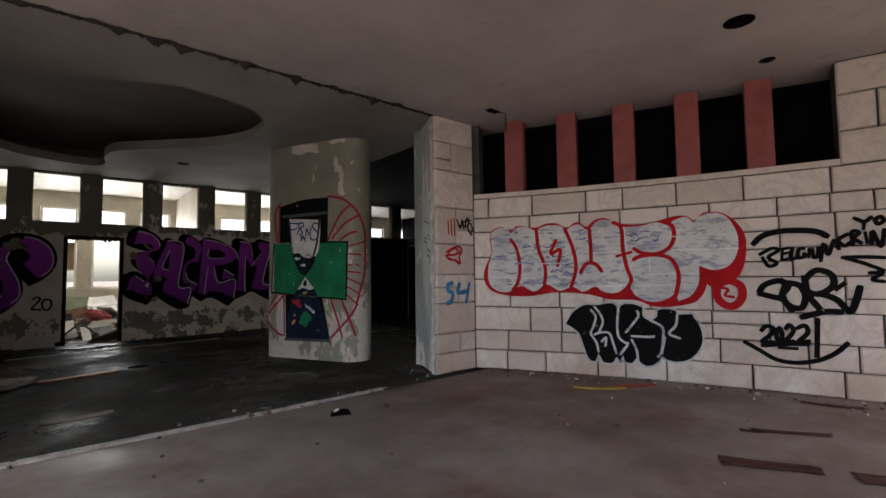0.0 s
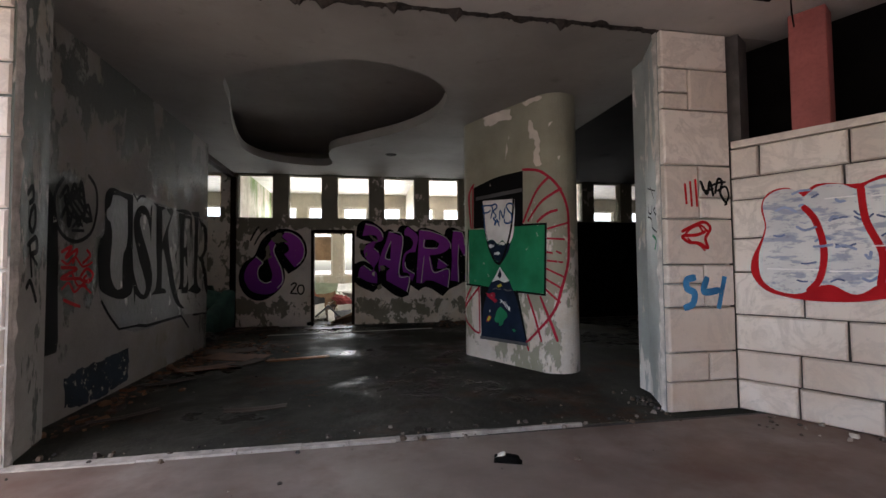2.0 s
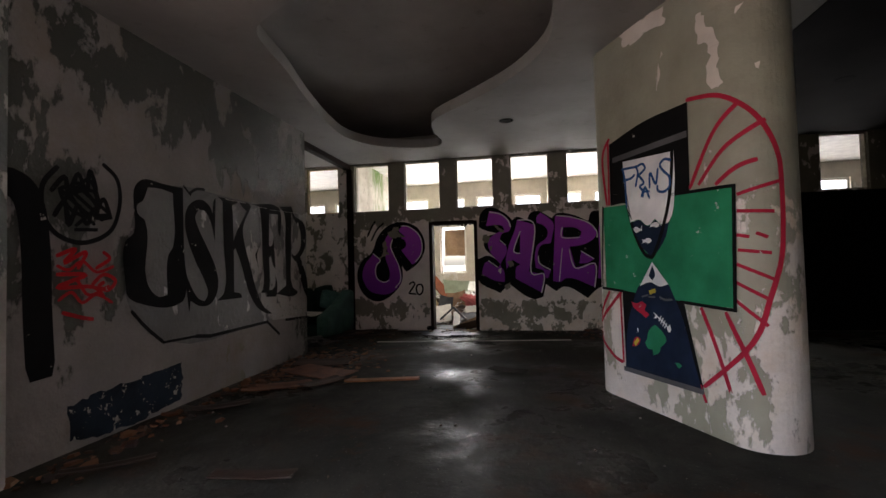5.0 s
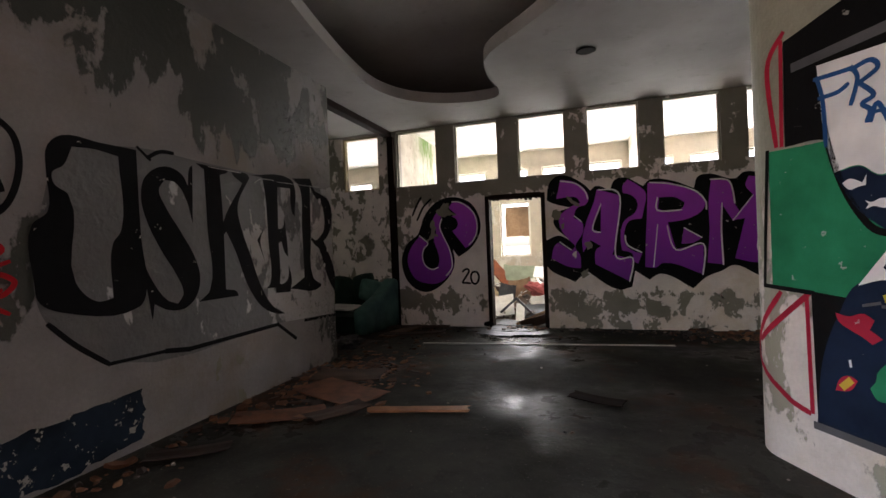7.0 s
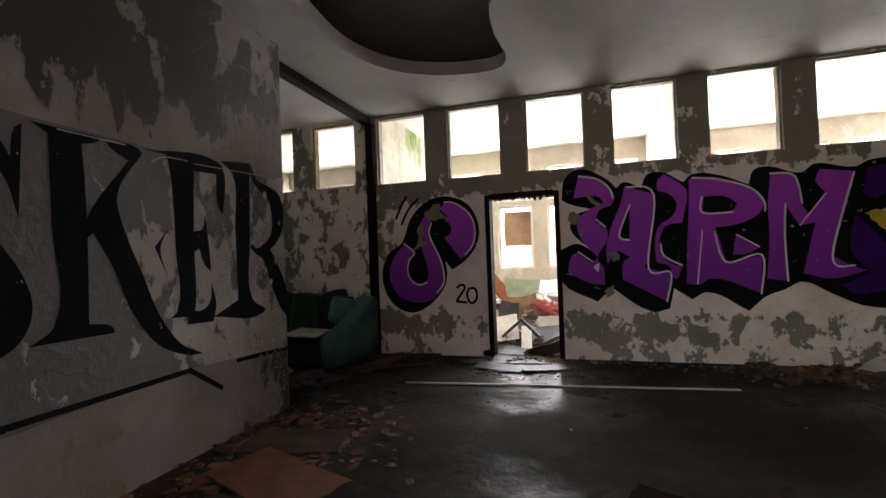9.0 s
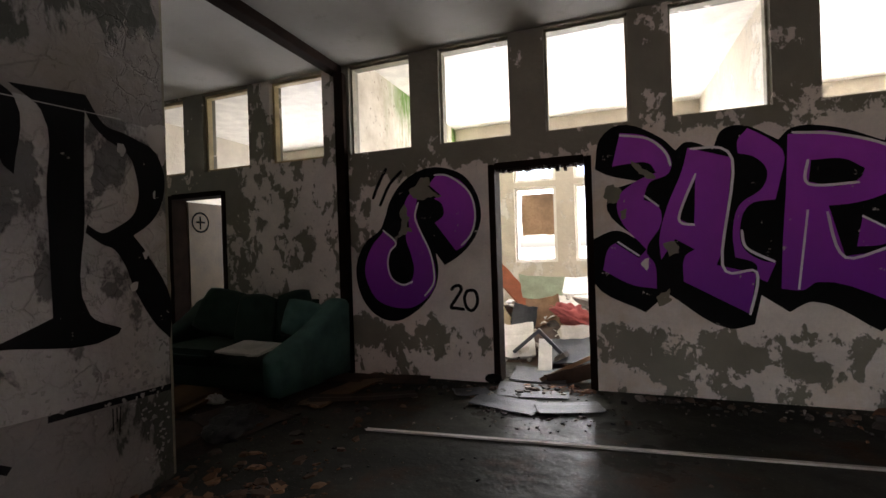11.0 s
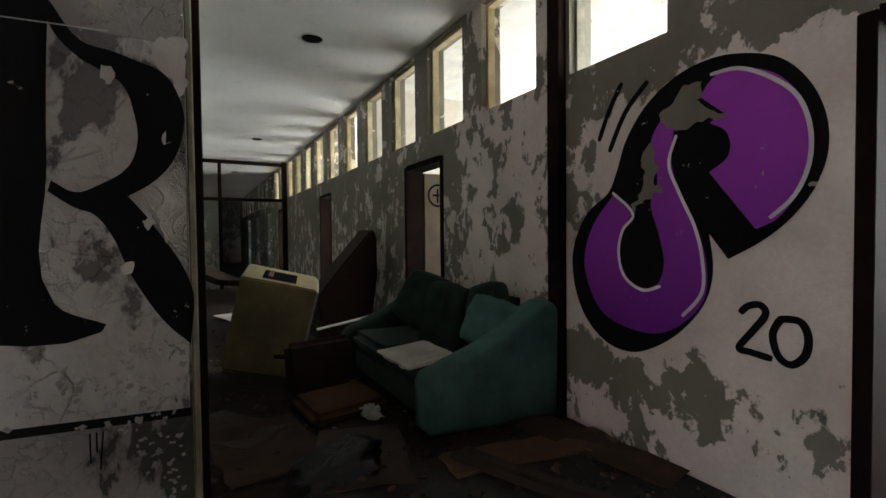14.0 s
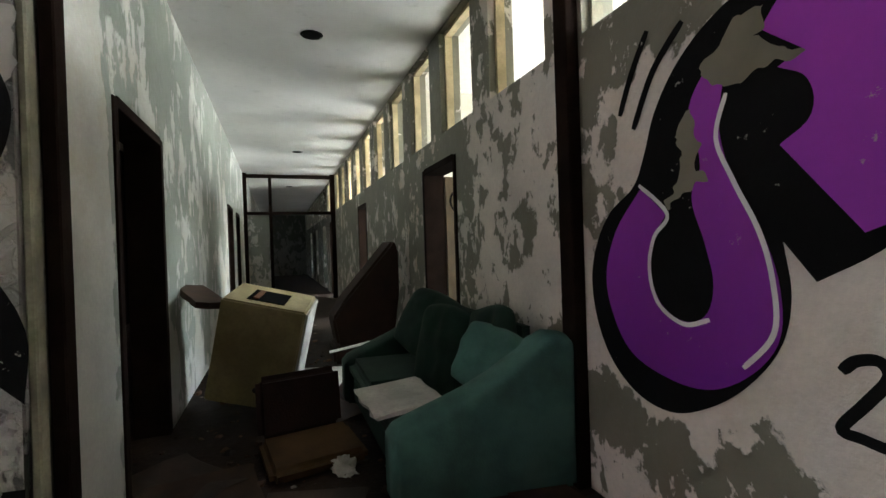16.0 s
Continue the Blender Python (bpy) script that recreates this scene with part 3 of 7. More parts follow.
structure("threshold_gap", box_bm(-0.5, 11.0, 4.3, 4.38, -0.3, -0.015), M_MORTAR, "dark gap beside the threshold", "floor")

bm = bmesh.new()
for i in range(150):
    cx = -0.4 + 4.8 * i / 150 + r.uniform(-0.02, 0.02)
    n = 5
    big = r.uniform(3.2, 5.5) if r.random() < 0.16 else 1.8
    ring_ = [(cx + big * r.uniform(0.015, 0.045) * math.cos(2 * math.pi * j / n), 4.49 + 0.012 * math.sin(cx * 5) + big * r.uniform(0.006, 0.02) * math.sin(2 * math.pi * j / n)) for j in range(n)]
    top = [bm.verts.new((a, b, CEIL + 0.03)) for a, b in ring_]
    tip = bm.verts.new((cx, 4.49, CEIL - 0.012 - big * r.uniform(0.004, 0.02)))
    for j in range(n):
        bm.faces.new([top[j], top[(j + 1) % n], tip])
for i in range(240):
    x0, x1 = -0.4 + 4.75 * i / 240, -0.4 + 4.75 * (i + 1) / 240

    def edge(x, s):
        return 4.487 + 0.02 * noise.noise(Vector((x * 1.3, 0, 3))) + s * (0.028 + 0.09 * max(0, noise.noise(Vector((x * 6, s, 0)))) + 0.012 * noise.noise(Vector((x * 23, s, 1))))

    q = [bm.verts.new((x, edge(x, s), CEIL - 0.0165)) for x, s in ((x0, -1), (x1, -1), (x1, 1), (x0, 1))]
    bm.faces.new(q)
structure("ceiling_crack", bm, worn("broken_plaster", (0.035, 0.03, 0.027), 0.95, 0, 0.5, 20), "ragged broken plaster along the ceiling joint", "ceiling")

# ---- window frames ----
def frame_bm(u0, u1, z0, z1, y0, y1, t, mid=()):
    bm = bmesh.new()
    add_box(bm, u0, u0 + t, y0, y1, z0, z1)
    add_box(bm, u1 - t, u1, y0, y1, z0, z1)
    add_box(bm, u0 + t, u1 - t, y0, y1, z0, z0 + t)
    add_box(bm, u0 + t, u1 - t, y0, y1, z1 - t, z1)
    for m in mid:
        add_box(bm, u0 + t, u1 - t, y0, y1, m, m + t)
    return bm


M_FRAMEDARK = worn("grey_green_window_wood", (0.24, 0.22, 0.16), 0.6, 0, 0.3, 7.0)
for i, x in enumerate(window_x):
    if x < -14:
        continue
    hall = x > -0.8
    fr = frame_bm(x + 0.002, x + WINW - 0.002, SILL + 0.002, HEAD - 0.002, BACK + 0.05, BACK + 0.12, 0.018 if hall else 0.03)
    structure("window_%d" % (i + 1), fr, M_FRAMEDARK if hall else M_TIMBER, "unglazed high window with a worn wooden frame", "window")
k = 100
for x in far_x:
    if x < -9:
        continue
    for z0, z1 in ((1.0, 2.3), (2.39, 3.06)):
        structure("window_%d" % k, frame_bm(x + 0.002, x + 0.718, z0 + 0.002, z1 - 0.002, FAR + 0.06, FAR + 0.14, 0.05), M_WHITEWOOD, "white-framed window of the sunlit room", "window")
        k += 1

# ---- door frames ----
def door_frame(n, a, b, y, head, deep):
    ob = tagged(empty("door_%d" % n), "bare dark wooden door frame in the peeling wall", "door frame", "", "structure")
    t = 0.05
    for name, args in (("jamb", (a - 0.012, a + t, y - 0.012, y + deep, -0.002, head - 0.002)), ("jamb", (b - t, b + 0.012, y - 0.012, y + deep, -0.002, head - 0.002)),
                       ("head", (a + t + 0.001, b - t - 0.001, y - 0.012, y + deep, head - t, head + 0.012))):
        part(name, box_bm(*args, bevel=0.004), M_DARKWOOD, ob)
    return ob


n = 1
for a, b in DOORS[:6]:
    d = door_frame(n, a, b, BACK, 2.06, 0.212)
    if n == 1:
        # splintered plaster and laths under the head of the frame
        bm = bmesh.new()
        r = random.Random(4)
        for i in range(46):
            x = a + 0.06 + (b - a - 0.12) * i / 46
            h = r.uniform(0.003, 0.03) * (1.6 if r.random() < 0.2 else 1)
            add_box(bm, x, x + r.uniform(0.01, 0.03), BACK + r.uniform(0, 0.05), BACK + r.uniform(0.06, 0.19), 2.01 - h, 2.012)
        part("broken_lining", bm, M_DARKWOOD, d, "splintered dark lining")
    n += 1
for a, b in SDOORS[:3]:
    door_frame(n, a, b, CORR - 0.2, 2.08, 0.212)
    n += 1

leaf = tagged(empty("door_leaf"), "ochre wooden door leaf standing open with a drawn circle", "door", "", "structure")
leaf_panel = part("panel", box_bm(-3.4, -3.36, 11.38, 12.22, 0.01, 2.0, bevel=0.004), worn("ochre_varnished_door", (0.07, 0.04, 0.015), 0.5, 0, 0.2, 3.0), leaf)
bm = bmesh.new()
for i in range(28):
    a, c = 2 * math.pi * i / 28, 2 * math.pi * (i + 1) / 28
    q = [bm.verts.new((-3.357, 11.56 + rr * math.cos(w), 1.74 + rr * math.sin(w))) for w, rr in ((a, 0.115), (c, 0.115), (c, 0.14), (a, 0.14))]
    bm.faces.new(q)
add_box(bm, -3.358, -3.356, 11.545, 11.57, 1.65, 1.82)
add_box(bm, -3.3595, -3.3575, 11.49, 11.63, 1.73, 1.755)
part("drawing", bm, M_BLACKWALL, leaf_panel, "black drawn circle")
leaf2 = tagged(empty("door_leaf"), "near-black door leaf almost closed", "door", "", "structure")
part("panel", box_bm(8.74, 9.56, BACK + 0.05, BACK + 0.09, 0.01, 2.0, bevel=0.004), M_BLACKWALL, leaf2)

# ---- dark timber frame at the mouth of the corridor, glazed screen at its end ----
mouth = tagged(empty("corridor_frame"), "dark timber frame at the mouth of the corridor", "frame", "", "structure")
part("post", box_bm(-0.9, -0.79, 11.08, BACK - 0.003, 0, CEIL - 0.1, bevel=0.006), M_DARKWOOD, mouth)
part("post", box_bm(-0.88, -0.79, CORR + 0.012, CORR + 0.062, 0, CEIL - 0.1, bevel=0.006), M_DARKWOOD, mouth)
part("beam", box_bm(-0.96, -0.84, CORR + 0.003, BACK - 0.003, CEIL - 0.098, CEIL - 0.002, bevel=0.006), M_DARKWOOD, mouth)
part("casing", box_bm(SIDE - 0.075, SIDE - 0.012, CORR + 0.002, CORR + 0.03, 0, CEIL - 0.003, bevel=0.006), M_FRAMEDARK, mouth, "cream worn casing strip")

screen = tagged(empty("glazed_screen"), "dark timber screen with empty lights across the corridor", "screen", "", "structure")
for y0, y1, z0, z1 in ((CORR + 0.003, CORR + 0.09, 0, 3.25), (BACK - 0.12, BACK - 0.003, 0, 3.25), (9.52, 9.6, 0, 3.12)):
    part("post", box_bm(-11.1, -11.0, y0, y1, z0, z1), M_DARKWOOD, screen)
part("rail", box_bm(-11.09, -11.01, CORR + 0.091, BACK - 0.121, 3.13, 3.22), M_DARKWOOD, screen)
part("rail", box_bm(-11.098, -11.002, CORR + 0.091, 9.519, 2.2, 2.28), M_DARKWOOD, screen)
part("rail", box_bm(-11.098, -11.002, 9.601, BACK - 0.121, 2.2, 2.28), M_DARKWOOD, screen)
part("panel", box_bm(-11.07, -11.03, CORR + 0.092, 9.518, 0, 2.198), M_CORR, screen, "pale flaking lower panel")

# ---- recessed ceiling lights and a dangling fitting ----
M_FLATBLACK = worn("flat_black", (0.004, 0.004, 0.004), 0.9, 0, 0.25, 6.0, 0.1, 0.05)


def ceiling_light(x, y, z, rad):
    ob = tagged(empty("ceiling_light", pose(x, y, z)), "empty round recessed light in the ceiling", "ceiling light", "recessed lights")
    bm = bmesh.new()
    bmesh.ops.create_cone(bm, cap_ends=True, segments=24, radius1=rad, radius2=rad, depth=0.01, matrix=Matrix.Translation((0, 0, -0.005)))
    # solid black disc; the dark inside the empty light is only its colour
    part("hole", bm, M_FLATBLACK, ob)
    bm = bmesh.new()
    for i in range(24):
        a, b = 2 * math.pi * i / 24, 2 * math.pi * (i + 1) / 24
        q = [bm.verts.new((rr * math.cos(t), rr * math.sin(t), zz)) for t, rr, zz in ((a, rad, -0.011), (b, rad, -0.011), (b, rad + 0.018, -0.003), (a, rad + 0.018, -0.003))]
        bm.faces.new(q)
    part("rim", bm, M_FLATBLACK, ob)


for x, y in ((2.32, 9.12), (-3.21, 10.05), (-8.39, 10.13), (-13.5, 10.1), (6.2, 8.6)):
    ceiling_light(x, y, CEIL, 0.085)
for x, y in ((4.94, 1.29), (5.92, 1.35)):
    ceiling_light(x, y, CEIL - 0.012, 0.095 if x < 5 else 0.05)


def wire_bm(points, rad, sides=6):
    bm = bmesh.new()
    pts = [Vector(p) for p in points]
    rings = []
    for i, p in enumerate(pts):
        d = (pts[min(i + 1, len(pts) - 1)] - pts[max(i - 1, 0)]).normalized()
        u = d.orthogonal().normalized()
        v = d.cross(u)
        rings.append([bm.verts.new(p + rad * (math.cos(2 * math.pi * j / sides) * u + math.sin(2 * math.pi * j / sides) * v)) for j in range(sides)])
    for a, b in zip(rings, rings[1:]):
        for j in range(sides):
            bm.faces.new([a[j], a[(j + 1) % sides], b[(j + 1) % sides], b[j]])
    return bm


fit_ = tagged(empty("ceiling_fitting"), "broken light fitting with a wire hanging from the porch ceiling", "light fitting")
part("plate", box_bm(4.7, 4.86, 3.86, 3.94, CEIL - 0.035, CEIL - 0.014, bevel=0.006), M_FLATBLACK, fit_)
part("wire", wire_bm([(4.8, 3.9, CEIL - 0.03), (4.9, 3.88, CEIL - 0.02), (4.97, 3.86, CEIL - 0.03), (4.96, 3.85, CEIL - 0.15), (4.965, 3.84, CEIL - 0.27)], 0.006), M_FLATBLACK, fit_)

# ---- painted graffiti: thin coats of spray paint on the walls ----
def spray(name, c, vary=0.15, rough=0.85, chips=0.03):
    k = Mat(name, rough, 0.0, 0.15)
    a = k.mix(k.step(k.noise(3.0, 4), 0.35, 0.65), tuple(x * (1 - vary) for x in c), tuple(min(1, x * (1 + vary)) for x in c))
    a = k.mix(k.step(k.noise(11, 6, 0.65), 0.7 - chips, 0.715 - chips), a, (0.36, 0.34, 0.3))
    k.colour(a).bump(k.noise(35, 4), 0.15, 0.008)
    return k.m


P_BLACK = spray("black_spray", (0.004, 0.004, 0.0045), 0.2)
P_RED = spray("red_spray", (0.42, 0.012, 0.018))
P_CRIMSON = spray("crimson_spray", (0.36, 0.02, 0.045))
P_WHITE = spray("white_spray", (0.7, 0.68, 0.68))
# grey banner paint, lowered along with the side wall for shade
P_GREY = peeling("shaded_grey_roller_paint", (0.115, 0.111, 0.108), (0.46, 0.445, 0.43), lambda k: k.step(k.axis(1), 6.6, 8.6, 0.14, -0.05), 1.9, 2.4, 0.6, 0.75, 1.1, 0.02)
P_SLATE = spray("slate_paint", (0.09, 0.09, 0.095))
P_GREEN = spray("green_paint", (0.012, 0.18, 0.085), 0.2)
P_NAVY = spray("navy_paint", (0.008, 0.016, 0.036), 0.3)
P_PATCH = spray("dull_navy_roller_paint", (0.01, 0.018, 0.03), 0.5, 0.85, 0.1)
P_FLAKE = spray("bare_plaster", (0.66, 0.61, 0.57), 0.12, 0.95, -0.2)
P_INK = spray("marker_blue", (0.018, 0.07, 0.2))
P_CHIP = spray("lifted_paint_chip", (0.42, 0.4, 0.38), 0.2, 0.9, -0.1)
P_INDIGO = spray("dark_blue_scribble", (0.1, 0.13, 0.24), 0.4)
P_BLUE = spray("blue_spray", (0.05, 0.23, 0.48), 0.4, 0.85, 0.08)
P_PALEBLUE = spray("pale_blue_spray", (0.22, 0.27, 0.42), 0.25)
P_YELLOW = spray("yellow_spray", (0.5, 0.38, 0.05))
P_OLIVE = spray("olive_old_paint", OLIVE, 0.15)
P_DEEP = spray("deep_violet_spray", (0.045, 0.006, 0.11))


def silver_mat():
    k = Mat("silver_spray", 0.5, 0.15)
    c = k.mix(k.step(k.noise(2.2, 5, 0.6), 0.35, 0.65), (0.46, 0.46, 0.47), (0.6, 0.6, 0.59))
    c = k.mix(k.step(k.noise(5.0, 5, 0.6, k.scaled(1, 1, 3)), 0.53, 0.61, 0, 0.75), c, (0.19, 0.22, 0.33))
    c = k.mix(k.step(k.noise(13.0, 5, 0.65, k.scaled(1, 1, 2.2)), 0.56, 0.62, 0, 0.5), c, (0.14, 0.16, 0.24))
    k.colour(c).bump(k.noise(20, 4), 0.2, 0.01)
    return k.m


def purple_mat():
    k = Mat("violet_spray", 0.6, 0.0, 0.2)
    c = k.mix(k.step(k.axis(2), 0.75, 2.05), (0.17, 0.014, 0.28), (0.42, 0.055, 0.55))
    c = k.mix(k.step(k.noise(3.0, 4), 0.35, 0.7, 0, 0.3), c, (0.17, 0.03, 0.25))
    c = k.mix(k.step(k.noise(9, 6, 0.65), 0.66, 0.7), c, (0.4, 0.37, 0.33))
    k.colour(c).bump(k.noise(35, 4), 0.15, 0.008)
    return k.m


P_SILVER, P_PURPLE = silver_mat(), purple_mat()
JA, JB = Vector((4.30, 4.5)), Vector((4.54, 5.05))
LA, LB = Vector((-0.39, 4.36)), Vector((-0.52, 4.9))
CAX = (C1 - C2).normalized()
CLEN = (C1 - C2).length
CNL = Vector((CAX.y, -CAX.x)) if Vector((CAX.y, -CAX.x)).dot(Vector((2, 3)) - C2) > 0 else Vector((-CAX.y, CAX.x))


def on_surface(s, u, v, d):
    """A point d metres proud of a painted surface."""
    if s == "N":
        return (u, BACK - d, v)
    if s == "W":
        return (SIDE + d, u, v)
    if s == "P":
        return (u, 4.445 - d, v)
    if s == "S":
        return (*arc(u, -d), v)
    if s in "JL":
        a, b = (JA, JB) if s == "J" else (LA, LB)
        e = (b - a).normalized()
        nn = Vector((-e.y, e.x)) if s == "J" else Vector((e.y, -e.x))
        p = a + e * u + nn * d
        return (p.x, p.y, v)
    if u < 0:
        a = -u / CR
        p = C2 + (CR + d) * (CNL * math.cos(a) - CAX * math.sin(a))
    elif u > CLEN:
        a = (u - CLEN) / CR
        p = C1 + (CR + d) * (CNL * math.cos(a) + CAX * math.sin(a))
    else:
        p = C2 + CAX * u + CNL * (CR + d)
    return (p.x, p.y, v)


def lay_paint(g, s, name, material, layer, bm):
    if s in "CS":
        for _ in range(4):
            longs = [e for e in bm.edges if e.calc_length() > (0.09 if s == "C" else 0.35)]
            if not longs:
                break
            bmesh.ops.subdivide_edges(bm, edges=longs, cuts=1)
            bmesh.ops.triangulate(bm, faces=[f for f in bm.faces if len(f.verts) > 3])
    for v in bm.verts:
        v.co = on_surface(s, v.co.x, v.co.y, 0.004 * layer + (0.009 if s == "S" else 0.0))
    bmesh.ops.recalc_face_normals(bm, faces=bm.faces[:])
    part(name, bm, material, g)


def graffiti(label):
    return tagged(empty("graffiti"), label, "graffiti")


def rounded(pts, n=5):
    """The closed outline with its soft bends rounded and its sharp corners kept."""
    k = len(pts)
    p = [Vector(q) for q in pts]
    tan = []
    for i in range(k):
        a, b = p[i] - p[i - 1], p[(i + 1) % k] - p[i]
        sharp = a.length < 1e-6 or b.length < 1e-6 or a.angle(b) > radians(62)
        tan.append(None if sharp else (a.normalized() + b.normalized()).normalized())
    out = []
    for i in range(k):
        a, b = p[i], p[(i + 1) % k]
        d = (b - a).length
        m0 = (tan[i] if tan[i] is not None else (b - a).normalized()) * d
        m1 = (tan[(i + 1) % k] if tan[(i + 1) % k] is not None else (b - a).normalized()) * d
        for j in range(n):
            h = j / n
            out.append((2 * h ** 3 - 3 * h * h + 1) * a + (h ** 3 - 2 * h * h + h) * m0 + (3 * h * h - 2 * h ** 3) * b + (h ** 3 - h * h) * m1)
    return out


def ink(g, s, name, material, layer, pts):
    """A filled area of paint."""
    bm = bmesh.new()
    ring2 = [Vector((*p, 0)) for p in rounded(pts)]
    if name in ("flake", "patch"):
        # torn edge
        ring2 = [p + 0.028 * Vector((noise.noise(p * 21), noise.noise(p * 21 + Vector((9, 4, 0))), 0)) for p in ring2]
    vs = [bm.verts.new(p) for p in ring2]
    for tri in geometry.tessellate_polygon([ring2]):
        if len(set(tri)) == 3:
            bm.faces.new([vs[i] for i in tri])
    lay_paint(g, s, name, material, layer, bm)


def spline(pts, n=6):
    if len(pts) < 3:
        return [Vector(p) for p in pts]
    q = [Vector(pts[0])] + [Vector(p) for p in pts] + [Vector(pts[-1])]
    out = []
    for i in range(1, len(q) - 2):
        p0, p1, p2, p3 = q[i - 1:i + 3]
        for j in range(n):
            t = j / n
            out.append(0.5 * (2 * p1 + (p2 - p0) * t + (2 * p0 - 5 * p1 + 4 * p2 - p3) * t * t + (3 * p1 - p0 - 3 * p2 + p3) * t ** 3))
    return out + [q[-1]]


def line(g, s, name, material, layer, width, strokes):
    """Sprayed lines of one width; every stroke sits a hair higher than the last, so that crossings do not share a plane."""
    for i, pts in enumerate(strokes):
        bm = bmesh.new()
        c = spline(pts)
        c = [p for j, p in enumerate(c) if j == 0 or (p - c[j - 1]).length > 1e-4]
        if len(c) < 2:
            continue
        left, right = [], []
        for j, p in enumerate(c):
            d = (c[min(j + 1, len(c) - 1)] - c[max(j - 1, 0)]).normalized()
            nn = Vector((-d.y, d.x)) * width / 2 * (0.75 if j in (0, len(c) - 1) else 1.0)
            ext = -d * width * 0.3 if j == 0 else d * width * 0.3 if j == len(c) - 1 else Vector((0, 0))
            left.append(bm.verts.new((*(p + nn + ext), 0)))
            right.append(bm.verts.new((*(p - nn + ext), 0)))
        for j in range(len(c) - 1):
            bm.faces.new([left[j], left[j + 1], right[j + 1], right[j]])
        lay_paint(g, s, name, material, layer + 0.12 * (i % 6), bm)


g = graffiti('silver and red bubble-letter graffiti on the stone wall')
ink(g, 'S', 'outline', P_RED, 1, [(0.13,1.19),(0.24,1.53),(0.22,1.71),(0.27,1.81),(0.39,1.84),(0.49,1.79),(0.58,1.84),(0.83,1.81),(0.94,1.85),(1.08,1.85),(1.2,1.79),(1.32,1.85),(1.44,1.78),(1.53,1.86),(1.65,1.88),(1.77,1.82),(1.96,1.78),(2.14,1.79),(2.27,1.82),(2.4,1.85),(2.51,1.84),(2.6,1.77),(2.67,1.86),(2.77,1.87),(2.88,1.83),(2.98,1.73),(3.04,1.61),(3.05,1.46),(3.02,1.28),(2.97,1.17),(2.88,1.1),(2.73,1.05),(2.68,1.09),(2.64,0.98),(2.57,0.9),(2.42,0.85),(2.13,0.84),(1.99,0.9),(1.68,0.91),(1.42,0.97),(1.05,0.99),(0.7,0.94),(0.34,0.97),(0.21,1.03)])
ink(g, 'S', 'letter', P_SILVER, 2, [(0.19,1.27),(0.25,1.53),(0.24,1.75),(0.32,1.82),(0.43,1.82),(0.5,1.75),(0.59,1.82),(0.72,1.82),(0.82,1.77),(0.89,1.81),(1.01,1.83),(1.13,1.81),(1.19,1.75),(1.26,1.8),(1.35,1.82),(1.43,1.75),(1.5,1.78),(1.55,1.84),(1.65,1.86),(1.74,1.83),(1.82,1.77),(2.02,1.76),(2.22,1.79),(2.31,1.76),(2.4,1.81),(2.51,1.83),(2.58,1.76),(2.65,1.83),(2.76,1.86),(2.87,1.82),(2.94,1.72),(2.98,1.58),(2.96,1.4),(2.88,1.28),(2.74,1.24),(2.61,1.29),(2.6,1.1),(2.52,0.96),(2.4,0.9),(2.37,0.99),(2.28,0.92),(2.12,0.89),(1.96,0.96),(1.89,1.09),(1.76,0.99),(1.59,1.01),(1.52,1.08),(1.38,1.0),(1.25,1.06),(1.1,1.01),(0.94,1.09),(0.78,1.0),(0.63,1.07),(0.42,0.99),(0.23,1.07)])
line(g, 'S', 'divider', P_RED, 3, 0.044, [[(0.5,1.67),(0.57,1.55),(0.61,1.33),(0.58,1.12),(0.51,1.02)],[(0.83,1.79),(0.85,1.54),(0.93,1.29),(0.91,1.06)],[(1.18,1.77),(1.27,1.53),(1.3,1.28),(1.23,1.04)],[(1.47,1.77),(1.48,1.52),(1.48,1.34)],[(1.35,1.23),(1.43,1.34),(1.53,1.33),(1.6,1.24)],[(1.74,1.82),(1.83,1.75),(1.84,1.51),(1.88,1.27),(1.92,1.14),(1.86,1.02)],[(1.77,1.42),(1.93,1.46)],[(1.96,1.5),(2.04,1.45),(2.18,1.43),(2.32,1.49),(2.38,1.61),(2.37,1.73),(2.31,1.78)],[(1.95,1.37),(2.03,1.41),(2.21,1.42),(2.35,1.36),(2.41,1.2),(2.39,1.03),(2.35,0.9)],[(1.07,1.64),(1.0,1.47),(1.12,1.52),(1.08,1.32)]])
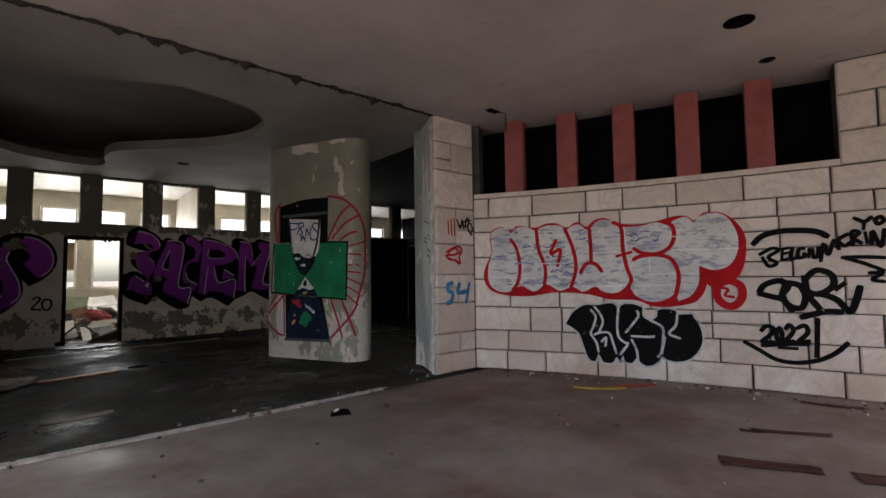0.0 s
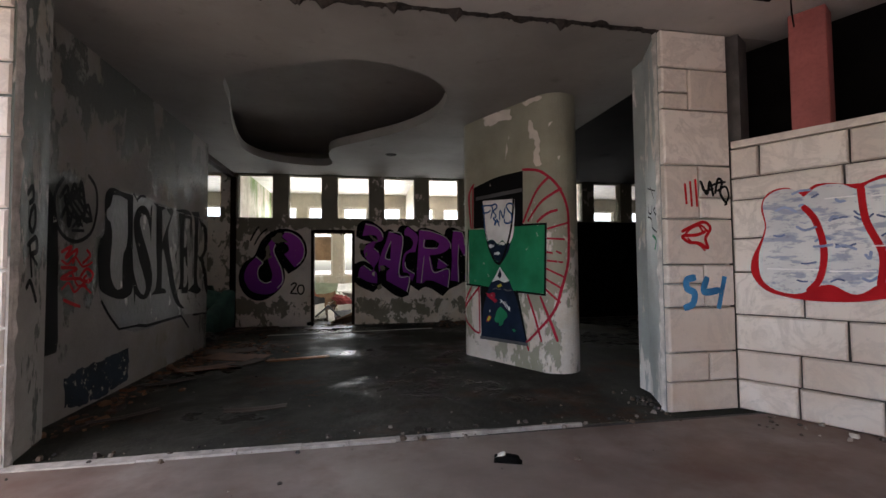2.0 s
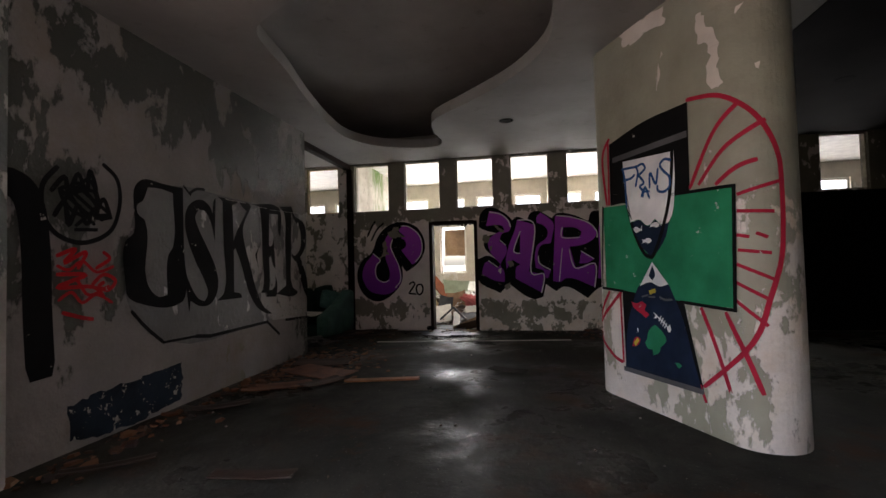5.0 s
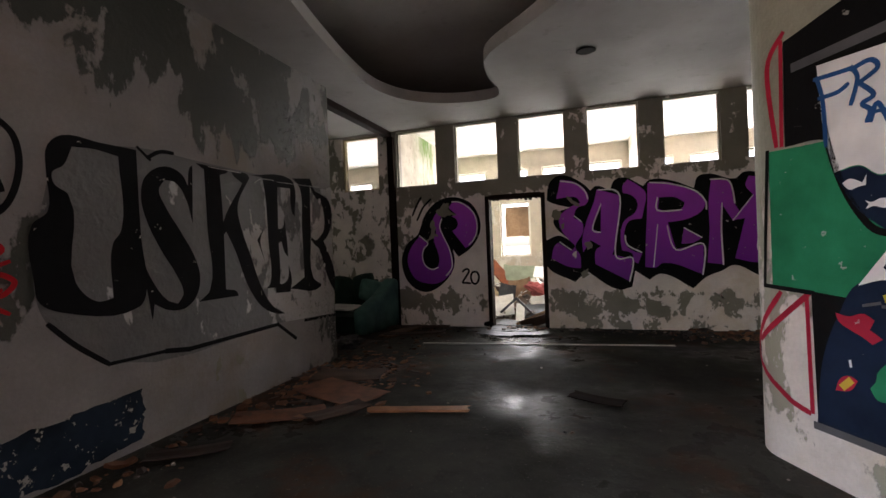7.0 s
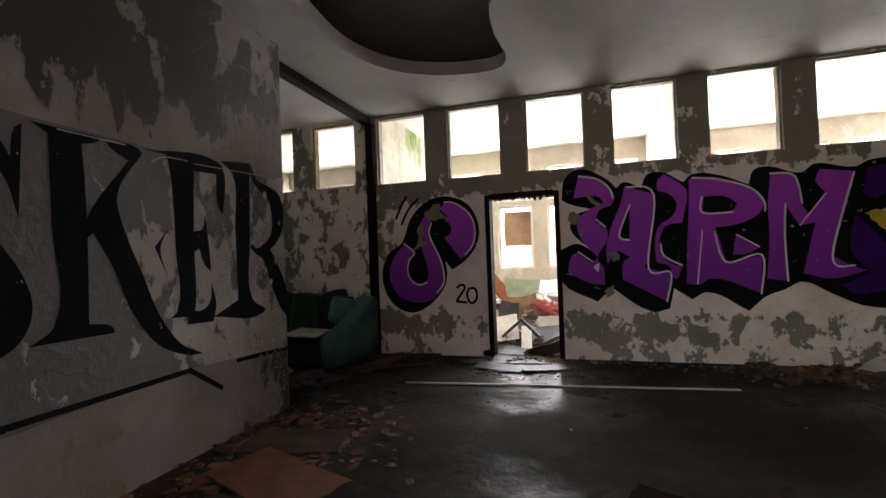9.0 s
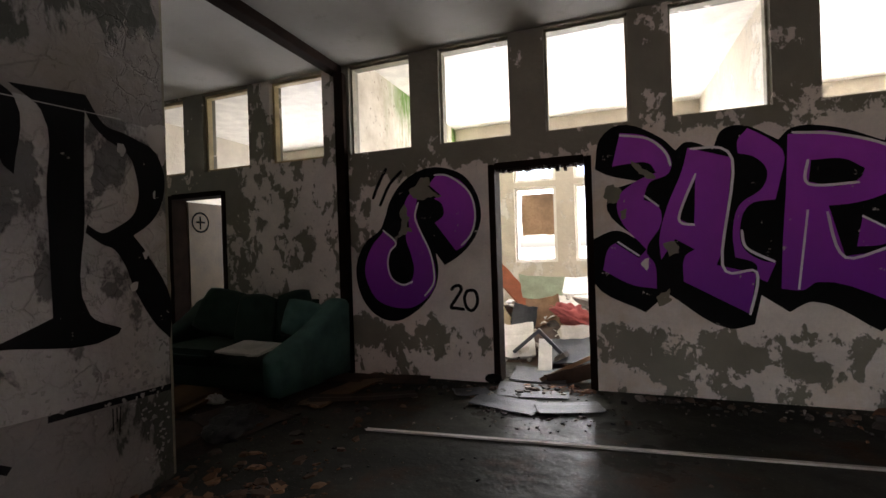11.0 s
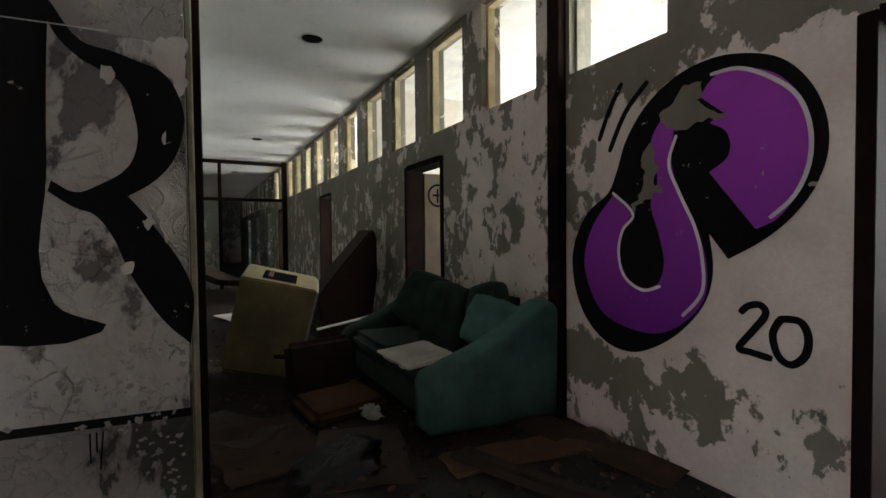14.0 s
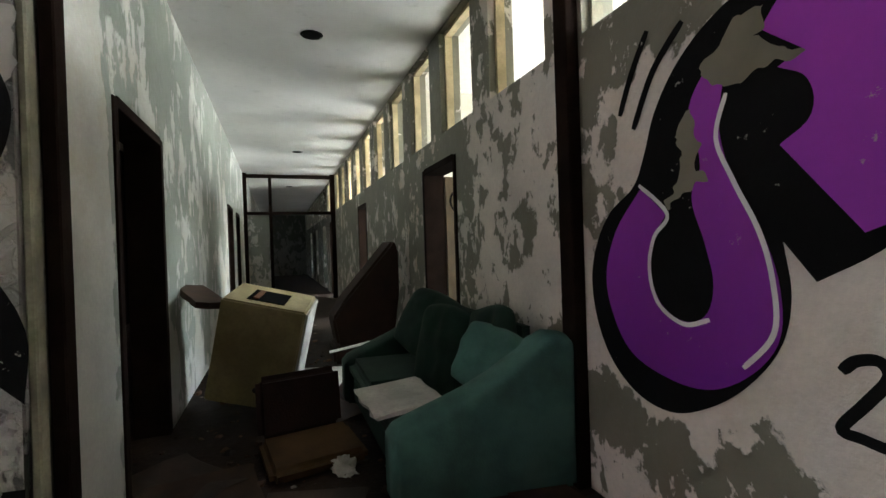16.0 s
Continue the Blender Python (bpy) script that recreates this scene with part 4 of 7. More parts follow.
line(g, 'S', 'scribble', P_PALEBLUE, 2.6, 0.019, [[(1.14,1.22),(1.2,1.2),(1.25,1.2)],[(0.82,1.12),(0.86,1.1),(0.91,1.14)],[(0.56,1.4),(0.61,1.43),(0.65,1.41)],[(1.34,1.23),(1.36,1.21),(1.38,1.25)],[(0.43,1.78),(0.48,1.8),(0.54,1.8)],[(2.14,1.64),(2.2,1.64),(2.24,1.64)],[(1.37,1.28),(1.42,1.26),(1.47,1.29)],[(0.47,1.68),(0.49,1.69),(0.51,1.67)],[(1.08,1.52),(1.1,1.51),(1.13,1.53)],[(0.84,1.29),(0.86,1.26),(0.87,1.31)],[(1.27,1.73),(1.32,1.73),(1.37,1.72)],[(0.32,1.66),(0.38,1.68),(0.45,1.64)],[(2.17,1.64),(2.2,1.63),(2.22,1.62)],[(1.15,1.22),(1.2,1.24),(1.25,1.19)],[(0.68,1.35),(0.73,1.36),(0.79,1.33)],[(0.65,1.55),(0.67,1.58),(0.7,1.57)],[(1.44,1.62),(1.45,1.6),(1.47,1.62)],[(0.55,1.36),(0.6,1.36),(0.66,1.37)],[(1.35,1.71),(1.39,1.7),(1.42,1.73)],[(1.37,1.32),(1.42,1.34),(1.47,1.33)],[(1.27,1.54),(1.3,1.51),(1.33,1.53)],[(2.01,1.62),(2.05,1.62),(2.09,1.63)],[(0.45,1.52),(0.5,1.49),(0.57,1.51)],[(0.69,1.71),(0.71,1.69),(0.74,1.69)],[(1.19,1.23),(1.23,1.22),(1.28,1.22)],[(1.1,1.56),(1.15,1.55),(1.18,1.55)],[(1.37,1.31),(1.41,1.34),(1.45,1.31)],[(1.07,1.44),(1.11,1.43),(1.17,1.43)],[(1.03,1.25),(1.08,1.27),(1.13,1.24)],[(2.08,1.54),(2.13,1.53),(2.18,1.53)]])
line(g, 'S', 'scribble', P_INDIGO, 2.3, 0.014, [[(1.24,1.12),(1.27,1.11),(1.31,1.11)],[(0.47,1.23),(0.51,1.23),(0.56,1.24)],[(1.18,1.32),(1.23,1.35),(1.27,1.34)],[(1.04,1.61),(1.09,1.6),(1.13,1.62)],[(0.55,1.74),(0.57,1.75),(0.59,1.76)],[(0.3,1.46),(0.34,1.45),(0.37,1.46)],[(1.33,1.73),(1.37,1.75),(1.4,1.74)],[(1.25,1.49),(1.27,1.49),(1.28,1.51)],[(0.68,1.37),(0.73,1.35),(0.79,1.37)],[(2.07,1.63),(2.09,1.63),(2.11,1.63)],[(2.18,1.59),(2.2,1.57),(2.22,1.61)],[(0.94,1.34),(0.96,1.33),(0.98,1.33)],[(0.79,1.61),(0.82,1.58),(0.85,1.61)],[(2.16,1.6),(2.18,1.57),(2.2,1.6)],[(0.64,1.09),(0.68,1.11),(0.72,1.1)],[(1.01,1.45),(1.04,1.44),(1.07,1.44)],[(0.91,1.57),(0.97,1.55),(1.02,1.59)],[(0.44,1.1),(0.47,1.09),(0.5,1.09)],[(0.99,1.25),(1.01,1.24),(1.02,1.27)],[(0.67,1.56),(0.72,1.57),(0.75,1.57)],[(0.98,1.73),(1.01,1.73),(1.03,1.71)],[(2.04,1.69),(2.09,1.7),(2.13,1.69)],[(1.02,1.43),(1.07,1.44),(1.13,1.43)],[(1.92,1.66),(1.97,1.68),(2.01,1.64)],[(0.79,1.57),(0.84,1.54),(0.89,1.58)],[(0.93,1.42),(0.96,1.44),(0.98,1.42)],[(1.88,1.67),(1.93,1.65),(1.97,1.66)],[(1.11,1.1),(1.17,1.08),(1.23,1.12)],[(1.93,1.6),(1.98,1.59),(2.03,1.61)],[(1.35,1.64),(1.39,1.64),(1.43,1.65)]])
line(g, 'S', 'streak', P_WHITE, 3, 0.013, [[(1.51,1.67),(1.82,1.67)],[(1.49,1.46),(1.81,1.47)],[(2.37,1.62),(2.97,1.62)],[(2.35,1.47),(2.98,1.46)],[(2.12,1.2),(2.38,1.21)],[(0.89,1.71),(1.18,1.7)],[(1.43,1.06),(1.81,1.07)],[(1.96,1.07),(2.34,1.08)],[(0.25,1.19),(0.57,1.18)],[(0.64,1.17),(0.89,1.17)],[(1.86,1.75),(1.88,1.5)],[(2.45,1.73),(2.41,1.53)],[(0.63,1.72),(0.8,1.72)],[(2.12,1.4),(2.12,1.21)],[(2.48,1.2),(2.6,1.2)],[(0.88,1.35),(1.25,1.35)]])
line(g, 'S', 'ring', P_RED, 2, 0.078, [[(2.88,1.13),(2.98,1.07),(2.99,0.95),(2.92,0.86),(2.83,0.87),(2.77,0.95),(2.78,1.07),(2.88,1.13)]])
line(g, 'S', 'mark', P_RED, 2, 0.028, [[(2.81,1.05),(2.87,1.03),(2.84,0.97),(2.92,0.95)]])
g = graffiti('black bubble-letter graffiti low on the stone wall')
line(g, 'S', 'halo', P_SILVER, 0.9, 0.043, [[(1.16,0.61),(1.25,0.75),(1.39,0.84),(1.52,0.84),(1.58,0.85),(1.71,0.86),(1.77,0.78),(1.8,0.84),(1.92,0.86),(2.03,0.82),(2.03,0.72),(2.1,0.68),(2.17,0.72),(2.19,0.79),(2.27,0.81),(2.36,0.79),(2.38,0.75),(2.52,0.76),(2.6,0.61),(2.61,0.46),(2.54,0.32),(2.42,0.24),(2.28,0.24),(2.21,0.28),(2.17,0.22),(2.06,0.16),(1.98,0.2),(1.95,0.25),(1.9,0.18),(1.83,0.19),(1.8,0.27),(1.77,0.19),(1.73,0.24),(1.68,0.17),(1.58,0.17),(1.53,0.27),(1.49,0.17),(1.43,0.19),(1.37,0.33),(1.31,0.5),(1.16,0.61)]])
ink(g, 'S', 'letter', P_BLACK, 1.7, [(1.16,0.61),(1.25,0.75),(1.39,0.84),(1.52,0.84),(1.58,0.85),(1.71,0.86),(1.77,0.78),(1.8,0.84),(1.92,0.86),(2.03,0.82),(2.03,0.72),(2.1,0.68),(2.17,0.72),(2.19,0.79),(2.27,0.81),(2.36,0.79),(2.38,0.75),(2.52,0.76),(2.6,0.61),(2.61,0.46),(2.54,0.32),(2.42,0.24),(2.28,0.24),(2.21,0.28),(2.17,0.22),(2.06,0.16),(1.98,0.2),(1.95,0.25),(1.9,0.18),(1.83,0.19),(1.8,0.27),(1.77,0.19),(1.73,0.24),(1.68,0.17),(1.58,0.17),(1.53,0.27),(1.49,0.17),(1.43,0.19),(1.37,0.33),(1.31,0.5)])
line(g, 'S', 'highlight', P_SILVER, 2.2, 0.026, [[(1.46,0.78),(1.51,0.7),(1.48,0.58),(1.45,0.5),(1.51,0.4),(1.53,0.29)],[(1.5,0.82),(1.56,0.74),(1.59,0.64),(1.54,0.52)],[(1.49,0.49),(1.57,0.52),(1.66,0.51),(1.7,0.39),(1.73,0.28)],[(1.57,0.41),(1.62,0.46),(1.61,0.36)],[(1.77,0.81),(1.75,0.64),(1.76,0.48),(1.83,0.41),(1.86,0.4),(1.77,0.27)],[(1.97,0.78),(1.98,0.72),(1.91,0.62),(1.84,0.53)],[(1.9,0.49),(2.09,0.49),(2.14,0.5)],[(2.1,0.68),(2.22,0.61),(2.23,0.5),(2.21,0.34),(2.17,0.27)],[(1.9,0.45),(1.95,0.33),(1.96,0.2)],[(2.38,0.75),(2.36,0.63),(2.29,0.54),(2.37,0.5),(2.4,0.49)],[(2.25,0.49),(2.21,0.31)]])
g = graffiti('black hand-sprayed tags and a year on the stone wall')
line(g, 'S', 'tag', P_BLACK, 1, 0.058, [[(3.11,1.5),(3.19,1.58),(3.33,1.62),(3.49,1.62),(3.62,1.6),(3.7,1.55)],[(3.14,0.99),(3.24,0.96),(3.33,0.93),(3.4,0.82)],[(3.14,1.01),(3.19,1.08),(3.31,1.12),(3.38,1.07),(3.33,0.99)],[(3.38,1.1),(3.33,0.99),(3.37,0.88),(3.47,0.85),(3.51,0.96),(3.47,1.07),(3.38,1.1)],[(3.51,1.13),(3.6,1.22),(3.71,1.18),(3.72,1.07),(3.61,0.99),(3.51,1.02)],[(3.51,1.16),(3.53,0.99),(3.59,0.88),(3.63,0.82)],[(3.63,0.99),(3.74,0.94),(3.83,0.83),(3.88,0.94),(3.91,1.06)],[(3.74,1.04),(3.8,1.09)],[(3.47,0.76),(3.65,0.82),(3.77,0.82)],[(3.59,0.74),(3.57,0.39)]])
line(g, 'S', 'tag', P_BLACK, 1, 0.036, [[(3.16,1.39),(3.26,1.45),(3.32,1.43),(3.23,1.36),(3.3,1.3),(3.23,1.27),(3.18,1.36)],[(3.35,1.44),(3.34,1.33)],[(3.35,1.44),(3.4,1.45)],[(3.35,1.39),(3.39,1.4)],[(3.34,1.33),(3.39,1.34)],[(3.43,1.45),(3.41,1.34),(3.46,1.35)],[(3.52,1.44),(3.48,1.43),(3.47,1.35),(3.52,1.36),(3.52,1.39)],[(3.56,1.43),(3.55,1.35)],[(3.58,1.43),(3.59,1.35),(3.62,1.36),(3.63,1.44)],[(3.64,1.31),(3.67,1.48),(3.7,1.37),(3.75,1.51),(3.78,1.42)],[(3.85,1.56),(3.78,1.51),(3.82,1.45),(3.86,1.48)],[(3.88,1.46),(3.88,1.58),(3.93,1.57),(3.89,1.52),(3.94,1.47)],[(3.97,1.57),(3.98,1.47)],[(4.01,1.46),(4.02,1.58),(4.07,1.43),(4.1,1.59)],[(3.9,1.71),(3.97,1.67),(4.02,1.71)],[(3.97,1.67),(3.96,1.6)],[(4.04,1.68),(4.08,1.71),(4.1,1.67),(4.06,1.64),(4.04,1.68)],[(3.8,1.34),(3.95,1.34),(4.09,1.33)],[(3.8,1.34),(3.95,1.28),(4.08,1.21)],[(3.98,1.19),(4.07,1.19),(4.0,1.13),(4.08,1.11)]])
line(g, 'S', 'tag', P_BLACK, 1, 0.043, [[(3.14,0.61),(3.18,0.66),(3.24,0.64),(3.21,0.57),(3.14,0.5),(3.24,0.5)],[(3.29,0.65),(3.26,0.58),(3.28,0.51),(3.31,0.58),(3.29,0.65)],[(3.34,0.64),(3.37,0.68),(3.4,0.62),(3.33,0.51),(3.4,0.52)],[(3.43,0.65),(3.49,0.68),(3.51,0.61),(3.43,0.51),(3.52,0.53)],[(3.14,0.46),(3.33,0.49),(3.51,0.5)],[(3.28,0.45),(3.42,0.45)],[(2.99,0.49),(3.12,0.41),(3.25,0.33),(3.41,0.31),(3.58,0.35),(3.71,0.43),(3.8,0.53)]])
g = graffiti('small red, black and blue tags on the stone pillar')
line(g, 'P', 'tag', P_RED, 1, 0.028, [[(4.49,1.91),(4.5,1.75)],[(4.54,1.93),(4.55,1.73)],[(4.59,1.95),(4.6,1.73)],[(4.45,1.51),(4.56,1.56),(4.66,1.59),(4.72,1.54),(4.67,1.45),(4.69,1.37),(4.61,1.41),(4.51,1.42),(4.45,1.47),(4.58,1.48),(4.67,1.51)]])
line(g, 'P', 'tag', P_RED, 1.6, 0.019, [[(4.47,1.48),(4.54,1.54),(4.63,1.56),(4.68,1.52)],[(4.55,1.42),(4.62,1.39),(4.66,1.35)],[(4.61,1.56),(4.65,1.51),(4.69,1.52)],[(4.5,1.45),(4.55,1.41)]])
line(g, 'P', 'tag', P_BLACK, 1.6, 0.02, [[(4.65,1.93),(4.67,1.86),(4.76,1.88)],[(4.8,1.86),(4.88,1.9),(4.91,1.82),(4.87,1.74)],[(4.73,1.9),(4.81,1.93),(4.88,1.94)]])
line(g, 'P', 'tag', P_BLACK, 1, 0.025, [[(4.64,1.94),(4.7,1.83),(4.73,1.94),(4.76,1.82)],[(4.78,1.84),(4.81,1.96),(4.85,1.94),(4.83,1.84),(4.89,1.75)]])
line(g, 'P', 'tag', P_BLUE, 1, 0.059, [[(4.55,1.12),(4.48,1.1),(4.48,1.03),(4.55,0.99),(4.53,0.9),(4.46,0.87)],[(4.67,1.11),(4.64,1.0),(4.78,1.01)],[(4.84,1.11),(4.78,0.87)]])
g = graffiti('black tags on the flaking plaster jamb')
line(g, 'J', 'tag', P_BLACK, 1, 0.016, [[(0.48,1.96),(0.18,1.89)],[(0.37,1.96),(0.24,1.83)],[(0.48,1.81),(0.46,1.73),(0.35,1.71),(0.31,1.77)],[(0.17,1.74),(0.25,1.73),(0.18,1.68),(0.11,1.69)],[(0.49,1.69),(0.34,1.65),(0.31,1.57),(0.13,1.51),(0.09,1.44)]])
line(g, 'J', 'tag', P_GREEN, 1, 0.028, [[(0.32,1.5),(0.19,1.45),(0.25,1.37)]])
g = graffiti('black tag running down the plaster jamb')
line(g, 'L', 'tag', P_BLACK, 1, 0.039, [[(0.22,1.75),(0.29,1.81),(0.31,1.73),(0.25,1.69)],[(0.27,1.63),(0.33,1.68),(0.35,1.57),(0.31,1.5),(0.26,1.54),(0.28,1.64)],[(0.24,1.4),(0.36,1.46),(0.39,1.37),(0.29,1.34)],[(0.27,1.39),(0.31,1.19)],[(0.29,1.34),(0.39,1.27)],[(0.23,1.11),(0.29,1.15),(0.39,1.01)]])
g = graffiti('large purple letters with black shadow and white highlights')
ink(g, 'N', 'shadow', P_BLACK, 1, [(1.73,2.19),(1.88,2.29),(2.2,2.15),(2.31,2.03),(2.39,2.09),(2.58,2.01),(2.65,2.16),(2.78,2.18),(3.02,2.04),(3.11,2.12),(3.38,2.09),(3.66,1.96),(3.72,2.12),(3.86,2.14),(4.15,2.05),(4.26,2.13),(4.62,2.07),(4.72,2.12),(4.92,2.15),(4.99,1.98),(4.94,1.68),(4.8,1.6),(4.85,1.45),(4.91,1.21),(4.9,0.91),(4.81,0.61),(4.62,0.64),(4.37,0.76),(4.11,0.89),(3.95,0.81),(3.78,0.74),(3.61,0.58),(3.21,0.79),(3.06,0.71),(2.88,0.84),(2.83,0.61),(2.66,0.57),(2.22,0.85),(2.05,0.69),(1.65,0.93),(1.64,1.32),(1.84,1.39),(2.0,1.31),(1.77,1.57),(1.8,1.74),(2.02,1.8),(1.78,1.87),(1.68,1.93)])
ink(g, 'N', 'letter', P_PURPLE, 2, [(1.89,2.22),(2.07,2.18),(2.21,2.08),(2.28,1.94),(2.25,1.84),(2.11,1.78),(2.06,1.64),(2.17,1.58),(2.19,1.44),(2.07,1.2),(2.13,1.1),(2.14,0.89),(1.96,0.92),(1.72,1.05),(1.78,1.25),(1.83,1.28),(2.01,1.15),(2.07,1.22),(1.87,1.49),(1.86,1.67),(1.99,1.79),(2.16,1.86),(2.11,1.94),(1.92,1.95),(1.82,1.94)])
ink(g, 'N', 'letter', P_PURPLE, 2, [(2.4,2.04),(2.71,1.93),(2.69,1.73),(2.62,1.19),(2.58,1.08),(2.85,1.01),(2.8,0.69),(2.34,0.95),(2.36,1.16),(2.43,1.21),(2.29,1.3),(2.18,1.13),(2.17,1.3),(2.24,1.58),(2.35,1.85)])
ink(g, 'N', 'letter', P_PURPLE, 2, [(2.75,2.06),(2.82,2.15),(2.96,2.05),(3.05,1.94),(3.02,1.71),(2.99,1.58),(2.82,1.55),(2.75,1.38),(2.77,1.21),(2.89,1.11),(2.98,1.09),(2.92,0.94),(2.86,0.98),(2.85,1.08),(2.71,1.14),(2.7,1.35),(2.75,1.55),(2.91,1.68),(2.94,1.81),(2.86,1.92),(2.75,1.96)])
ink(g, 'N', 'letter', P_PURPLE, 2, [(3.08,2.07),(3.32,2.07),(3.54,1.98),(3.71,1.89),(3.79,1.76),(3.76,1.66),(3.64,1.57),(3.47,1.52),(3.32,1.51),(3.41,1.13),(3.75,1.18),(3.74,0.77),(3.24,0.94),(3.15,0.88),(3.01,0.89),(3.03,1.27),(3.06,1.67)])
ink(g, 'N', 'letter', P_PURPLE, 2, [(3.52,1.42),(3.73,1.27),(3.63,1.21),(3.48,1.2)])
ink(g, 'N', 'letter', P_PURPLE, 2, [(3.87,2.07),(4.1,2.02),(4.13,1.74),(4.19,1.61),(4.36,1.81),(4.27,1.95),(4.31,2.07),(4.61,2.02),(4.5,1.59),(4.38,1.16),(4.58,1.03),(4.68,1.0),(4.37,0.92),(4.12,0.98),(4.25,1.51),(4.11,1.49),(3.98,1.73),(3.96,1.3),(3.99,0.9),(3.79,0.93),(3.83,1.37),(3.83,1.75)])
ink(g, 'N', 'letter', P_DEEP, 2, [(4.72,2.05),(4.94,2.07),(4.95,1.87),(4.77,1.72),(4.67,1.79)])
ink(g, 'N', 'letter', P_DEEP, 2, [(4.6,1.58),(4.75,1.39),(4.88,1.15),(4.82,0.79),(4.57,0.76),(4.45,0.85),(4.7,0.97),(4.54,1.22)])
ink(g, 'N', 'counter', P_BLACK, 3, [(2.45,1.83),(2.43,1.4),(2.31,1.47)])
ink(g, 'N', 'counter', P_BLACK, 3, [(3.22,1.86),(3.42,1.85),(3.54,1.77),(3.51,1.7),(3.36,1.65),(3.2,1.7)])
ink(g, 'N', 'patch', P_YELLOW, 2, [(4.68,1.58),(4.78,1.62),(4.9,1.54),(4.97,1.38),(4.94,1.26),(4.82,1.42)])
line(g, 'N', 'highlight', P_WHITE, 3, 0.02, [[(1.89,2.2),(2.1,2.15),(2.23,2.03),(2.27,1.91)],[(2.42,2.03),(2.71,1.92),(2.62,1.08),(2.85,1.02),(2.8,0.69)],[(2.45,1.82),(2.32,1.47),(2.43,1.41)],[(3.11,2.08),(3.37,2.04),(3.66,1.93),(3.79,1.78),(3.8,1.66)],[(3.2,1.86),(3.2,1.68),(3.5,1.67)],[(3.31,1.46),(3.41,1.12),(3.75,1.19),(3.73,0.77)],[(3.86,2.06),(4.08,2.02),(4.14,1.72)],[(3.99,1.73),(3.97,1.37),(3.98,0.9)],[(4.35,1.81),(4.11,1.49)],[(4.6,2.01),(4.38,1.14),(4.57,1.05)],[(3.19,1.48),(3.12,0.89)],[(1.85,1.29),(2.01,1.17)],[(2.07,1.67),(2.17,1.58)],[(2.76,1.35),(2.79,1.21),(2.97,1.1)],[(3.52,1.42),(3.73,1.28)]])
ink(g, 'N', 'flake', P_OLIVE, 3.6, [(1.96,1.99),(2.02,1.95),(2.09,1.88),(2.16,1.83),(2.16,1.79),(2.08,1.83),(2.0,1.9)])
ink(g, 'N', 'flake', P_OLIVE, 3.6, [(2.2,1.25),(2.3,1.28),(2.32,1.19),(2.24,1.16)])
ink(g, 'N', 'flake', P_OLIVE, 3.6, [(2.13,0.83),(2.24,0.89),(2.24,0.78),(2.15,0.74)])
ink(g, 'N', 'flake', P_FLAKE, 3.6, [(2.03,1.12),(2.08,1.14),(2.06,1.05),(2.04,1.06)])
ink(g, 'N', 'flake', P_OLIVE, 3.6, [(1.75,1.75),(1.81,1.79),(1.89,1.73),(1.86,1.63),(1.77,1.62)])
ink(g, 'N', 'flake', P_OLIVE, 3.6, [(1.88,1.56),(1.92,1.57),(1.92,1.49),(1.88,1.48)])
g = graffiti('purple curled letter with black outline beside the number twenty')
ink(g, 'N', 'shadow', P_BLACK, 1, [(-0.74,1.05),(-0.7,1.24),(-0.6,1.39),(-0.44,1.5),(-0.38,1.62),(-0.32,1.78),(-0.19,1.95),(-0.01,2.06),(0.17,2.09),(0.33,2.06),(0.47,1.99),(0.57,1.87),(0.63,1.72),(0.64,1.57),(0.6,1.43),(0.52,1.31),(0.41,1.21),(0.26,1.12),(0.17,1.24),(0.19,1.07),(0.16,0.92),(0.05,0.76),(-0.11,0.63),(-0.28,0.56),(-0.47,0.59),(-0.65,0.75)])
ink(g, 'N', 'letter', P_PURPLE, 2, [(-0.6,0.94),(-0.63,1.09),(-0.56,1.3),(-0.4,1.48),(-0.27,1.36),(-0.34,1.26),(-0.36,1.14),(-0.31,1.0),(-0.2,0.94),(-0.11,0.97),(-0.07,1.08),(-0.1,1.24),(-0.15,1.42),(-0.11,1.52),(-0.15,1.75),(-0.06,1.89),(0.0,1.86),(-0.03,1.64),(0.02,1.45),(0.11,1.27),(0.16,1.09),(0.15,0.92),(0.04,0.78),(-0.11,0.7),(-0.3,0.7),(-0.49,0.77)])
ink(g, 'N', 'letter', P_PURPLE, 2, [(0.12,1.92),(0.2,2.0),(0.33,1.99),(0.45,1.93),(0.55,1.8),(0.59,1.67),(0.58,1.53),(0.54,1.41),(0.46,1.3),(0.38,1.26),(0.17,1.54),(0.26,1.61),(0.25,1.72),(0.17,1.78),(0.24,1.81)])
ink(g, 'N', 'flake', P_OLIVE, 3, [(-0.1,1.88),(-0.01,1.94),(0.05,2.0),(0.14,1.99),(0.12,1.94),(0.1,1.91),(0.17,1.85),(0.23,1.82),(0.25,1.79),(0.2,1.78),(0.14,1.79),(0.08,1.78),(0.02,1.78),(-0.06,1.81)])
ink(g, 'N', 'flake', P_OLIVE, 3, [(-0.22,1.67),(-0.17,1.72),(-0.13,1.75),(-0.12,1.67),(-0.11,1.59),(-0.11,1.52),(-0.08,1.47),(-0.12,1.46),(-0.15,1.44),(-0.21,1.42),(-0.26,1.37),(-0.28,1.41),(-0.23,1.45),(-0.2,1.5),(-0.19,1.58)])
